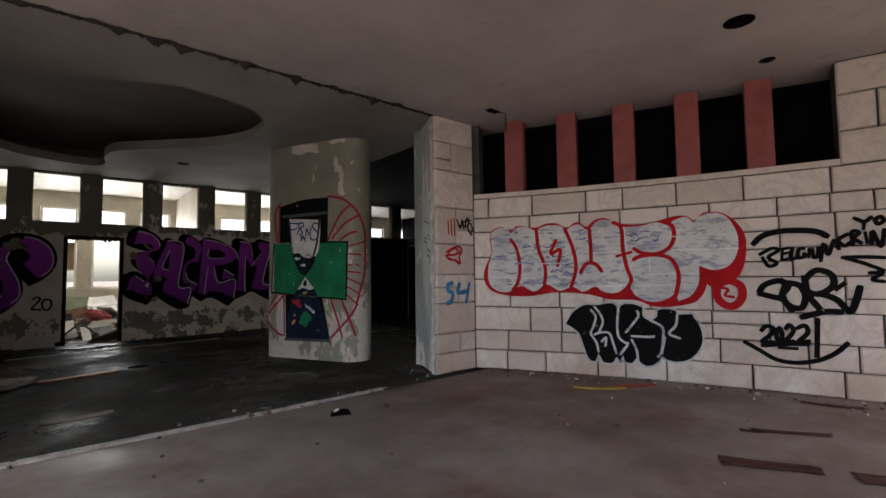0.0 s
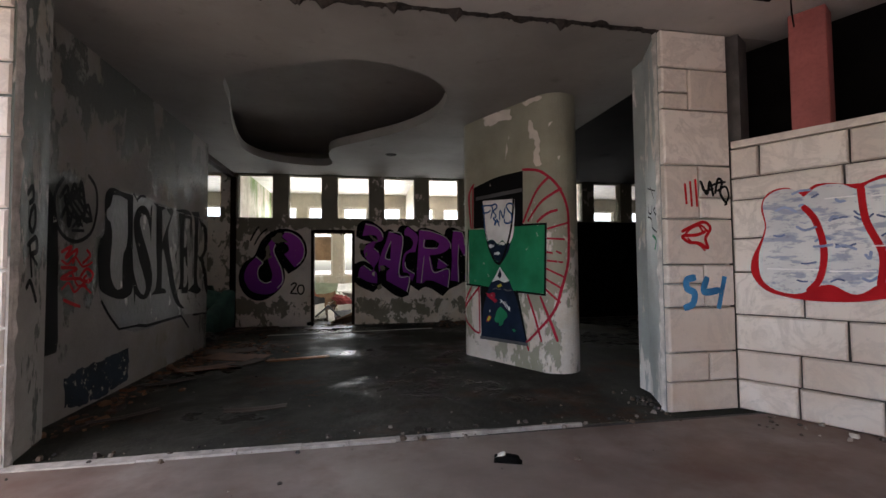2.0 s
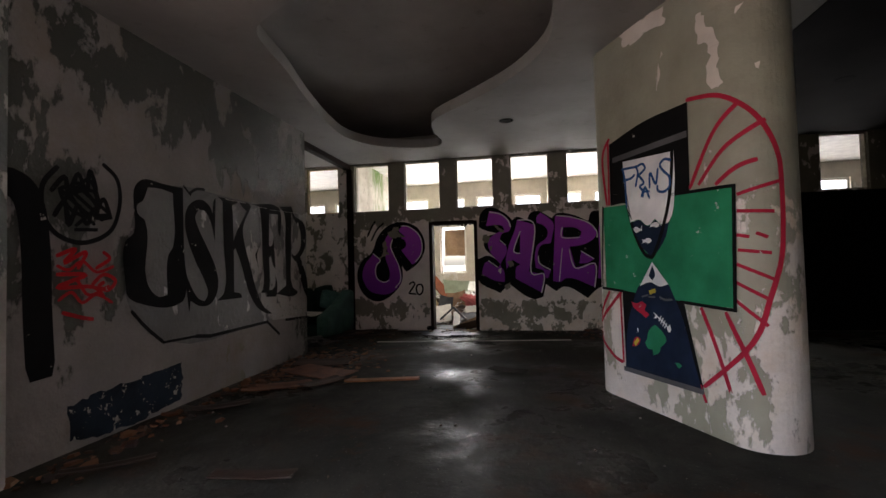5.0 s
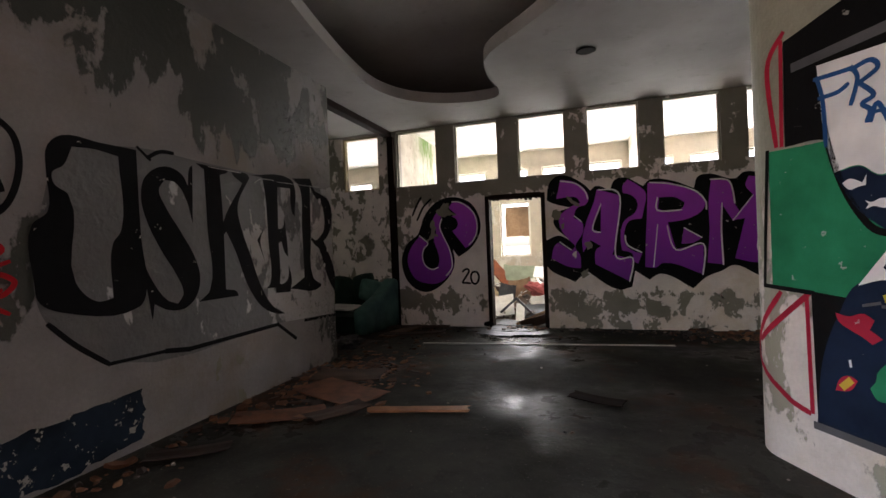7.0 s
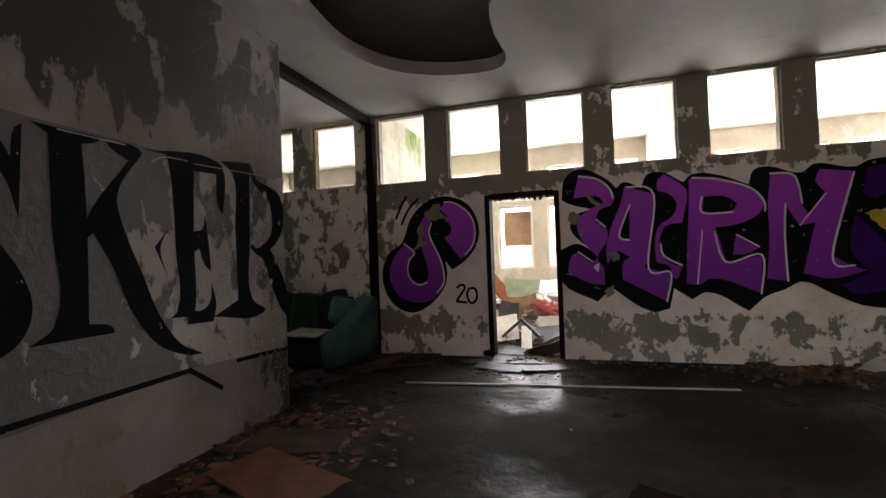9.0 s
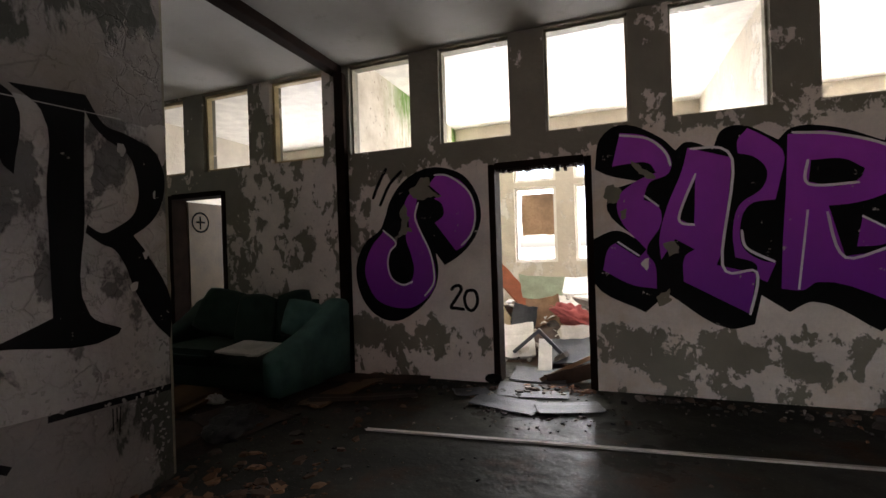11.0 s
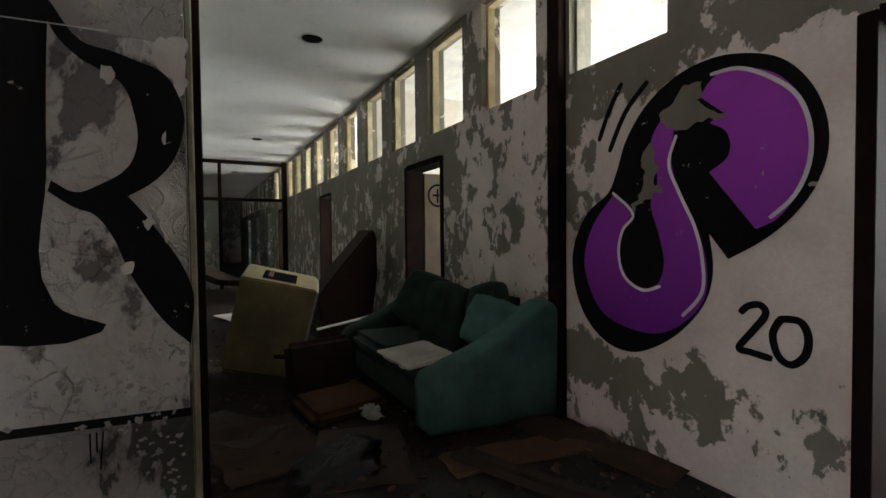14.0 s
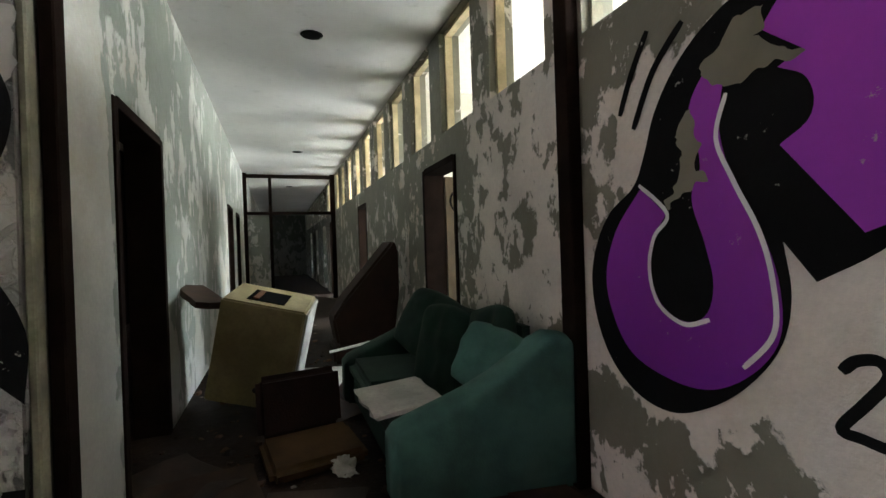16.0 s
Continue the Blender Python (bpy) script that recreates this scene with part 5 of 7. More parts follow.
line(g, 'N', 'highlight', P_WHITE, 3, 0.018, [[(0.18,2.01),(0.3,2.0),(0.42,1.93),(0.53,1.82),(0.58,1.68),(0.58,1.53),(0.53,1.4),(0.44,1.31)],[(0.0,1.75),(-0.04,1.61),(0.02,1.45),(0.1,1.28),(0.14,1.12),(0.14,0.95),(0.04,0.82)],[(-0.4,1.49),(-0.26,1.36),(-0.33,1.27),(-0.36,1.14),(-0.32,1.0),(-0.2,0.93),(-0.09,0.96)]])
line(g, 'N', 'dash', P_BLACK, 1, 0.034, [[(-0.35,2.12),(-0.44,1.98),(-0.51,1.83)],[(-0.18,2.08),(-0.32,1.95),(-0.43,1.75)]])
line(g, 'N', 'number', P_BLACK, 1, 0.032, [[(0.32,0.88),(0.35,0.91),(0.4,0.92),(0.42,0.88),(0.37,0.8),(0.31,0.71),(0.36,0.7),(0.44,0.69)],[(0.48,0.87),(0.45,0.8),(0.47,0.71),(0.52,0.68),(0.57,0.73),(0.58,0.81),(0.55,0.87),(0.48,0.87)]])
g = graffiti('tall black serif letters on a grey banner')
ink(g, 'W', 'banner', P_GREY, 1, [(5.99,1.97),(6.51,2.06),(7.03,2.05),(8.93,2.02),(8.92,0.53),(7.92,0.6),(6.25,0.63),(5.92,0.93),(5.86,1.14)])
ink(g, 'W', 'letter', P_BLACK, 2, [(5.95,1.96),(6.03,2.04),(6.25,2.04),(6.49,2.04),(6.5,1.44),(6.52,1.04),(6.47,0.96),(5.99,0.99),(5.88,1.06),(5.86,1.17),(5.86,1.5),(5.94,1.58),(5.94,1.81)])
ink(g, 'W', 'counter', P_GREY, 3, [(6.21,1.99),(6.36,1.97),(6.36,1.48),(6.3,1.39),(6.29,1.04),(6.19,1.03),(6.07,1.16),(6.05,1.69),(5.98,1.74),(5.97,1.81),(6.03,1.86),(6.08,1.98)])
line(g, 'W', 'letter', P_BLACK, 2, 0.028, [[(6.5,2.06),(6.59,1.99)],[(6.57,2.0),(6.67,2.06),(6.78,2.07)]])
line(g, 'W', 'frame_line', P_BLACK, 2, 0.032, [[(5.92,0.93),(6.06,0.78),(6.25,0.62)],[(6.25,0.62),(6.66,0.61)]])
ink(g, 'W', 'letter', P_BLACK, 2, [(6.86,1.91),(6.76,1.96),(6.64,1.94),(6.54,1.85),(6.51,1.72),(6.54,1.57),(6.65,1.34),(6.77,1.15),(6.82,1.01),(6.77,0.94),(6.68,0.98),(6.57,1.13),(6.49,1.31),(6.47,1.3),(6.52,1.1),(6.56,0.84),(6.58,0.96),(6.7,0.9),(6.84,0.9),(6.94,0.98),(6.98,1.12),(6.94,1.28),(6.82,1.48),(6.7,1.66),(6.65,1.78),(6.7,1.86),(6.79,1.85),(6.87,1.75),(6.93,1.55),(6.95,2.01),(6.92,1.98),(6.9,1.84)])
ink(g, 'W', 'letter', P_BLACK, 2, [(6.98,2.03),(7.11,2.03),(7.33,2.03),(7.3,2.0),(7.22,1.97),(7.23,1.83),(7.24,1.53),(7.24,1.0),(7.36,0.97),(7.38,0.93),(6.96,0.93),(7.07,1.01),(7.07,1.52),(7.06,1.99)])
ink(g, 'W', 'letter', P_BLACK, 2, [(7.35,2.02),(7.54,2.02),(7.57,1.99),(7.41,1.72),(7.44,1.54),(7.55,1.27),(7.66,1.0),(7.82,0.78),(8.0,0.68),(7.86,0.7),(7.66,0.8),(7.49,1.02),(7.37,1.31),(7.27,1.49),(7.22,1.45),(7.23,1.55),(7.48,1.93),(7.37,1.99)])
ink(g, 'W', 'letter', P_BLACK, 2.3, [(7.56,2.02),(8.15,2.06),(8.22,2.01),(8.21,1.67),(8.17,1.71),(8.15,1.96),(7.95,1.95),(7.94,1.53),(8.01,1.55),(8.04,1.65),(8.07,1.41),(8.08,1.25),(8.03,1.29),(7.98,1.41),(7.94,1.39),(7.94,1.02),(7.92,0.95),(7.74,0.96),(7.79,1.0),(7.79,1.41),(7.77,1.86),(7.74,2.02)])
ink(g, 'W', 'letter', P_BLACK, 2, [(7.74,1.54),(7.64,1.42),(7.73,1.22),(7.68,1.41)])
ink(g, 'W', 'letter', P_BLACK, 2, [(8.2,2.07),(8.51,2.11),(8.5,1.92),(8.49,1.51),(8.5,1.01),(8.65,0.92),(8.63,0.89),(8.09,0.92),(8.22,0.97),(8.34,1.02),(8.33,1.59),(8.32,1.98)])
ink(g, 'W', 'letter', P_BLACK, 2, [(8.51,2.11),(8.6,1.98),(8.69,1.96),(8.76,1.94),(8.86,1.9),(8.92,1.78),(8.92,1.67),(8.88,1.55),(8.81,1.465),(8.73,1.41),(8.79,1.33),(8.94,1.04),(8.93,0.81),(8.84,0.91),(8.73,1.11),(8.67,1.27),(8.62,1.34),(8.57,1.36),(8.49,1.42),(8.5,1.46),(8.57,1.42),(8.64,1.45),(8.73,1.52),(8.765,1.62),(8.755,1.74),(8.72,1.84),(8.64,1.89),(8.6,1.91),(8.51,2.02)])
line(g, 'W', 'frame_line', P_BLACK, 2, 0.046, [[(6.85,0.58),(7.88,0.59)],[(7.88,0.59),(8.15,0.4)],[(8.32,0.56),(8.91,0.53)]])
ink(g, 'W', 'letter', P_BLACK, 2.6, [(7.87,1.02),(7.97,0.98),(8.06,1.03),(8.08,1.17),(8.12,1.01),(8.09,0.89),(7.87,0.9)])
line(g, 'W', 'frame_line', P_BLACK, 2.5, 0.05, [[(6.66,0.61),(6.85,0.58)]])
ink(g, 'W', 'flake', P_OLIVE, 3, [(7.13,0.46),(7.16,0.42),(7.14,0.35),(7.11,0.32),(7.13,0.26),(7.1,0.26),(7.09,0.35)])
ink(g, 'W', 'flake', P_OLIVE, 3, [(7.31,0.42),(7.39,0.4),(7.41,0.35),(7.36,0.33),(7.32,0.37)])
ink(g, 'W', 'flake', P_OLIVE, 3, [(7.33,0.12),(7.39,0.11),(7.41,0.01),(7.39,-0.06),(7.34,-0.0)])
line(g, 'W', 'highlight', P_CHIP, 3, 0.007, [[(7.63,1.95),(7.72,2.0),(7.9,2.01)],[(7.95,2.0),(8.68,2.03)],[(7.1,2.02),(7.46,2.02)]])
ink(g, 'W', 'flake', P_CHIP, 3, [(8.66,1.9),(8.68,1.9),(8.69,1.86),(8.68,1.83),(8.66,1.82),(8.65,1.85)])
ink(g, 'W', 'flake', P_CHIP, 3, [(8.85,1.66),(8.86,1.67),(8.86,1.64),(8.89,1.62),(8.88,1.62),(8.85,1.63)])
ink(g, 'W', 'flake', P_CHIP, 3, [(8.77,1.31),(8.8,1.34),(8.82,1.31),(8.8,1.29),(8.79,1.28)])
ink(g, 'W', 'flake', P_CHIP, 3, [(8.7,1.14),(8.72,1.15),(8.74,1.15),(8.73,1.12),(8.71,1.12)])
ink(g, 'W', 'flake', P_CHIP, 3, [(8.69,0.71),(8.72,0.72),(8.74,0.66),(8.73,0.62),(8.7,0.66)])
ink(g, 'W', 'flake', P_CHIP, 3, [(8.84,1.26),(8.86,1.27),(8.86,1.24),(8.85,1.22)])
ink(g, 'W', 'flake', P_CHIP, 3, [(8.62,0.69),(8.66,0.7),(8.67,0.67),(8.64,0.65)])
ink(g, 'W', 'flake', P_CHIP, 1.6, [(8.81,1.95),(8.83,2.0),(8.86,2.05),(8.89,2.06),(8.93,2.05),(8.94,1.96),(8.93,1.83),(8.91,1.79),(8.89,1.83),(8.87,1.88),(8.84,1.92)])
line(g, 'W', 'drip', P_BLACK, 2.8, 0.008, [[(8.59,0.51),(8.59,0.4)],[(8.61,0.51),(8.61,0.44)],[(8.63,0.51),(8.62,0.37)]])
r = random.Random(61)
verts, faces = [], []
for _ in range(700):
    y, z = 8.9 - abs(r.gauss(0, 0.42)), r.uniform(0.02, 2.05)
    if z > 0.86 or noise.noise(Vector((y * 2.4, z * 2.4, 7))) < -0.05:
        continue
    w, hgt, turn = r.uniform(0.006, 0.024), r.uniform(0.006, 0.022), r.uniform(0, math.tau)
    lift = r.uniform(0.25, 1.0) * min(w, hgt)
    b = len(verts)
    for i in range(4):
        for j in range(3):
            u, v = (i / 3 - 0.5) * w * (1 + r.uniform(-0.2, 0.2)), (j / 2 - 0.5) * hgt * (1 + r.uniform(-0.3, 0.3))
            verts.append((SIDE + 0.0145 + lift * (i / 3) ** 2 * 0.55, y + u * math.cos(turn) - v * math.sin(turn), max(0.005, z + u * math.sin(turn) + v * math.cos(turn))))
    for i in range(3):
        for j in range(2):
            q = b + i * 3 + j
            faces.append((q, q + 1, q + 4, q + 3))
me = bpy.data.meshes.new("paint_flakes")
me.from_pydata(verts, [], faces)
me.materials.append(worn("curled_grey_paint", (0.27, 0.26, 0.25), 0.85))
me.polygons.foreach_set("use_smooth", [True] * len(me.polygons))
flakes = new("paint_flakes", me)
flakes.parent = bpy.data.objects["wall_west"]
flakes["kind"] = "stuff"
g = graffiti('black and red scribbled tags and a dark blue patch')
line(g, 'W', 'arch', P_BLACK, 1, 0.187, [[(5.01,1.85),(5.1,1.81),(5.16,1.67),(5.19,1.37),(5.2,0.99),(5.22,0.61)]])
line(g, 'W', 'tag', P_BLACK, 2, 0.035, [[(5.32,2.0),(5.22,1.85),(5.24,1.63),(5.35,1.51),(5.53,1.48),(5.73,1.58),(5.81,1.79),(5.79,1.99),(5.67,2.09)],[(5.28,1.83),(5.37,1.94),(5.4,1.83),(5.47,1.98),(5.53,1.85),(5.56,2.02),(5.61,1.89)],[(5.3,1.66),(5.37,1.76),(5.4,1.6),(5.47,1.75),(5.53,1.62),(5.61,1.72),(5.67,1.82),(5.73,1.68)],[(5.45,1.57),(5.61,1.58)]])
line(g, 'W', 'tag', P_BLACK, 2.5, 0.029, [[(5.71,1.7),(5.45,1.69),(5.34,1.85),(5.54,1.88)],[(5.59,1.62),(5.41,1.82),(5.47,1.91),(5.63,1.74)],[(5.42,1.82),(5.44,1.83),(5.65,1.67),(5.63,1.67)],[(5.33,1.85),(5.57,1.68),(5.72,1.7),(5.51,1.85)],[(5.45,1.6),(5.62,1.78),(5.54,1.95),(5.4,1.8)],[(5.62,1.71),(5.58,1.87),(5.38,1.8),(5.4,1.65)]])
line(g, 'W', 'tag', P_RED, 2.5, 0.023, [[(5.33,1.07),(5.42,1.12),(5.5,1.04),(5.61,1.09),(5.74,1.02)],[(5.32,1.31),(5.4,1.28),(5.5,1.34),(5.61,1.26),(5.75,1.3)],[(5.37,1.16),(5.45,1.21),(5.55,1.09),(5.71,1.15)]])
line(g, 'W', 'tag', P_RED, 2, 0.029, [[(5.32,1.38),(5.45,1.43),(5.37,1.33),(5.53,1.41),(5.47,1.29)],[(5.61,1.29),(5.72,1.36),(5.67,1.41)],[(5.32,1.25),(5.53,1.24),(5.32,1.16),(5.58,1.15),(5.67,1.07)],[(5.58,1.17),(5.67,1.24),(5.77,1.19),(5.71,1.12),(5.63,1.15),(5.67,1.18)],[(5.36,0.98),(5.5,0.93),(5.58,0.91)]])
ink(g, 'W', 'patch', P_PATCH, 1, [(5.4,0.31),(5.58,0.35),(5.87,0.36),(6.15,0.38),(6.46,0.4),(6.47,0.22),(6.45,0.06),(6.11,0.03),(5.81,0.02),(5.58,0.04),(5.42,0.07)])
g = graffiti('mural of a green cross with an hourglass and red rays')
ink(g, 'C', 'shape', P_BLACK, 1, [(0.11,2.326),(0.559,2.401),(1.029,2.404),(1.019,1.745),(0.862,1.692),(0.739,1.523),(0.5,1.547),(0.337,1.736),(0.099,1.756)])
ink(g, 'C', 'shape', P_BLACK, 1, [(0.22,0.986),(0.917,0.925),(1.072,0.273),(0.234,0.262)])
ink(g, 'C', 'cross', P_GREEN, 2, [(-0.003,1.75),(0.337,1.736),(0.865,1.743),(1.362,1.714),(1.334,0.91),(0.917,0.925),(-0.006,0.994)])
line(g, 'C', 'edge', P_BLACK, 3, 0.032, [[(0.829,1.743),(1.367,1.723)],[(1.367,1.723),(1.342,0.896)],[(1.342,0.896),(0.903,0.92)],[(0.237,0.969),(-0.056,0.986)],[(-0.056,0.986),(-0.003,1.75)]])
line(g, 'C', 'bar', P_SLATE, 3, 0.065, [[(0.178,2.165),(1.0,2.17)]])
line(g, 'C', 'bar', P_SLATE, 4, 0.053, [[(0.235,0.279),(1.061,0.29)]])
ink(g, 'C', 'glass', P_WHITE, 3, [(0.3,2.121),(0.888,2.075),(0.885,1.817),(0.815,1.542),(0.739,1.523),(0.665,1.574),(0.581,1.528),(0.486,1.587),(0.371,1.571),(0.323,1.796)])
ink(g, 'C', 'water', P_NAVY, 3, [(0.37,1.565),(0.485,1.582),(0.581,1.522),(0.664,1.568),(0.739,1.518),(0.815,1.537),(0.769,1.415),(0.627,1.253),(0.471,1.382)])
ink(g, 'C', 'water', P_NAVY, 3, [(0.464,1.036),(0.782,1.05),(0.908,0.8),(0.991,0.511),(1.055,0.304),(0.236,0.291),(0.279,0.642),(0.366,0.876)])
ink(g, 'C', 'peak', P_WHITE, 4, [(0.617,1.226),(0.782,1.05),(0.69,1.028),(0.59,1.059),(0.464,1.025)])
ink(g, 'C', 'drop', P_NAVY, 5, [(0.623,1.199),(0.649,1.113),(0.615,1.075),(0.577,1.113)])
ink(g, 'C', 'fish', P_WHITE, 4, [(0.409,1.513),(0.443,1.529),(0.479,1.516),(0.5,1.504),(0.519,1.54),(0.514,1.49),(0.485,1.487),(0.441,1.478)])
ink(g, 'C', 'fish', P_WHITE, 4, [(0.604,1.549),(0.623,1.532),(0.655,1.546),(0.686,1.545),(0.721,1.523),(0.691,1.503),(0.648,1.514),(0.603,1.51),(0.62,1.529)])
ink(g, 'C', 'fish', P_WHITE, 4, [(0.508,1.422),(0.535,1.41),(0.573,1.423),(0.612,1.415),(0.624,1.399),(0.591,1.379),(0.545,1.391),(0.51,1.38),(0.524,1.402)])
ink(g, 'C', 'fish', P_WHITE, 4, [(0.749,0.705),(0.778,0.735),(0.793,0.705),(0.781,0.674),(0.759,0.68)])
ink(g, 'C', 'fish', P_WHITE, 4, [(0.608,0.816),(0.651,0.795),(0.644,0.769),(0.613,0.766),(0.633,0.791)])
line(g, 'C', 'bone', P_WHITE, 4, 0.011, [[(0.639,0.792),(0.681,0.765),(0.724,0.74),(0.76,0.708)],[(0.694,0.791),(0.668,0.751)],[(0.714,0.778),(0.689,0.735)],[(0.733,0.759),(0.709,0.716)],[(0.75,0.74),(0.728,0.701)]])
ink(g, 'C', 'bag', P_GREEN, 4, [(0.535,0.633),(0.584,0.691),(0.623,0.711),(0.663,0.694),(0.707,0.661),(0.739,0.612),(0.721,0.578),(0.678,0.543),(0.655,0.495),(0.591,0.462),(0.583,0.508),(0.53,0.508),(0.501,0.552),(0.526,0.59)])
ink(g, 'C', 'spot', P_CRIMSON, 4, [(0.352,0.884),(0.417,0.873),(0.483,0.895),(0.531,0.871),(0.508,0.824),(0.562,0.79),(0.519,0.757),(0.472,0.786),(0.422,0.809),(0.37,0.84)])
ink(g, 'C', 'spot', P_CRIMSON, 4, [(0.366,0.562),(0.412,0.586),(0.448,0.57),(0.41,0.514),(0.34,0.495)])
line(g, 'C', 'spot', P_YELLOW, 4, 0.045, [[(0.585,0.977),(0.631,0.991)],[(0.38,0.526),(0.411,0.56)]])
line(g, 'C', 'spot', P_SLATE, 4, 0.019, [[(0.485,0.934),(0.555,0.952)],[(0.567,0.938),(0.632,0.94)],[(0.687,0.942),(0.745,0.926),(0.815,0.931)]])
ink(g, 'C', 'spot', P_GREEN, 4, [(0.816,0.447),(0.858,0.451),(0.888,0.435),(0.852,0.411)])
line(g, 'C', 'spot', P_WHITE, 4, 0.016, [[(0.415,0.659),(0.418,0.633)]])
line(g, 'C', 'edge', P_BLACK, 3, 0.034, [[(0.27,2.119),(0.304,1.937),(0.354,1.673),(0.422,1.466),(0.524,1.301),(0.613,1.263)],[(0.871,2.083),(0.86,1.923),(0.816,1.685),(0.737,1.47),(0.656,1.314),(0.613,1.263)]])
line(g, 'C', 'ray', P_CRIMSON, 2, 0.032, [[(1.03,2.419),(1.271,2.365),(1.431,2.25),(1.543,2.097),(1.617,1.891),(1.628,1.668),(1.624,1.446),(1.603,1.226),(1.528,0.965),(1.459,0.745),(1.324,0.557),(1.076,0.331)],[(0.114,2.374),(0.009,2.214),(0.05,1.774)],[(0.042,0.952),(-0.169,0.598),(0.051,0.381),(0.192,0.33)],[(0.1,2.33),(0.085,1.77)],[(0.21,0.96),(0.03,0.8),(-0.12,0.66)],[(0.2,0.94),(0.21,0.34)]])
line(g, 'C', 'ray', P_CRIMSON, 2, 0.032, [[(1.027,1.768),(1.222,2.093),(1.411,2.269)]])
line(g, 'C', 'ray', P_CRIMSON, 2, 0.031, [[(1.107,1.78),(1.304,1.979),(1.545,2.128)]])
line(g, 'C', 'ray', P_CRIMSON, 2, 0.031, [[(1.249,1.756),(1.391,1.847),(1.493,1.877)]])
line(g, 'C', 'ray', P_CRIMSON, 2, 0.031, [[(1.39,1.665),(1.631,1.734)]])
line(g, 'C', 'ray', P_CRIMSON, 2, 0.031, [[(1.385,1.552),(1.568,1.537)]])
line(g, 'C', 'ray', P_CRIMSON, 2, 0.03, [[(1.377,1.393),(1.43,1.381)]])
line(g, 'C', 'ray', P_CRIMSON, 2, 0.03, [[(1.482,1.399),(1.528,1.375)]])
line(g, 'C', 'ray', P_CRIMSON, 2, 0.03, [[(1.38,1.294),(1.543,1.272)]])
line(g, 'C', 'ray', P_CRIMSON, 2, 0.03, [[(1.367,1.199),(1.555,1.104)]])
line(g, 'C', 'ray', P_CRIMSON, 2, 0.03, [[(1.361,1.077),(1.529,0.973)]])
line(g, 'C', 'ray', P_CRIMSON, 2, 0.03, [[(1.355,0.955),(1.509,0.811)]])
line(g, 'C', 'ray', P_CRIMSON, 2, 0.032, [[(1.08,0.884),(1.188,0.631),(1.286,0.348)]])
line(g, 'C', 'ray', P_CRIMSON, 2, 0.031, [[(1.28,0.871),(1.393,0.608),(1.473,0.373)]])
line(g, 'C', 'ray', P_CRIMSON, 2, 0.033, [[(1.082,0.228),(1.043,0.325)]])
ink(g, 'C', 'flake', P_FLAKE, 1, [(1.139,2.999),(1.187,2.994),(1.227,2.884),(1.296,2.767),(1.309,2.628),(1.291,2.551),(1.319,2.451),(1.297,2.41),(1.232,2.449),(1.217,2.584),(1.238,2.684),(1.204,2.766),(1.151,2.795),(1.132,2.88)])
ink(g, 'C', 'flake', P_FLAKE, 1, [(0.319,3.262),(0.547,3.27),(0.847,3.237),(0.834,3.165),(0.847,3.09),(0.636,3.118),(0.486,3.102),(0.354,3.132)])
ink(g, 'C', 'flake', P_FLAKE, 1, [(1.039,3.251),(1.172,3.272),(1.335,3.242),(1.32,3.2),(1.184,3.206),(1.07,3.202)])
ink(g, 'C', 'flake', P_FLAKE, 1, [(1.423,2.907),(1.456,2.918),(1.432,2.865)])
ink(g, 'C', 'flake', P_FLAKE, 1, [(1.501,2.505),(1.534,2.513),(1.537,2.473),(1.51,2.464)])
line(g, 'C', 'scribble', P_INK, 4.6, 0.022, [[(0.292,2.054),(0.389,2.046),(0.472,2.041)],[(0.305,2.057),(0.332,1.93),(0.339,1.709)],[(0.313,1.952),(0.404,1.952),(0.454,1.974)],[(0.465,1.875),(0.498,1.985),(0.472,2.047)],[(0.471,2.034),(0.554,2.047),(0.583,2.001),(0.505,1.961)],[(0.505,1.961),(0.565,1.888),(0.515,1.863),(0.548,1.824),(0.532,1.777)],[(0.546,1.774),(0.576,1.848),(0.619,1.753)],[(0.541,1.813),(0.621,1.807)],[(0.629,1.836),(0.64,1.953),(0.698,1.854),(0.726,1.969)],[(0.863,2.009),(0.801,2.03),(0.751,1.996),(0.789,1.938),(0.842,1.884),(0.839,1.805),(0.777,1.777),(0.72,1.796),(0.715,1.835)]])


# ---- furniture in the corridor ----
def puff(name, m, a, b, c, material, parent, e=0.45, seed=0, label="", sag=0.0, fold=0.0):
    """A soft cushion: a rounded box with half-sizes a, b, c and folds."""
    bm = bmesh.new()
    bmesh.ops.create_uvsphere(bm, u_segments=28, v_segments=18, radius=1.0)
    for v in bm.verts:
        p = Vector([math.copysign(abs(t) ** e, t) for t in v.co])
        f = noise.noise(v.co * 2.2 + Vector((seed, 0, 0))) * 0.06 + noise.noise(v.co * 5 + Vector((0, seed, 0))) * 0.025
        f += fold * (noise.noise(v.co * 3.1 + Vector((seed, 3, 0))) + 0.6 * abs(noise.noise(v.co * 7 + Vector((0, 1, seed)))))
        p = p * (1 + f)
        v.co = m @ Vector((p.x * a, p.y * b, p.z * c - sag * (p.x * p.x + p.y * p.y)))
    return part(name, bm, material, parent, label, smooth=True)


def cloth(name, c, vary=0.25):
    k = Mat(name, 0.95)
    a = k.mix(k.step(k.noise(4, 5, 0.6), 0.35, 0.65), tuple(x * (1 - vary) for x in c), tuple(x * (1 + vary) for x in c))
    a = k.mix(k.step(k.noise(1.6, 5, 0.65), 0.5, 0.7, 0, 0.5), a, tuple(x * 0.35 for x in c))
    k.colour(a).bump(k.math("ADD", k.noise(90, 3), k.math("MULTIPLY", k.noise(6, 4), 1.5)), 0.25, 0.01)
    return k.m


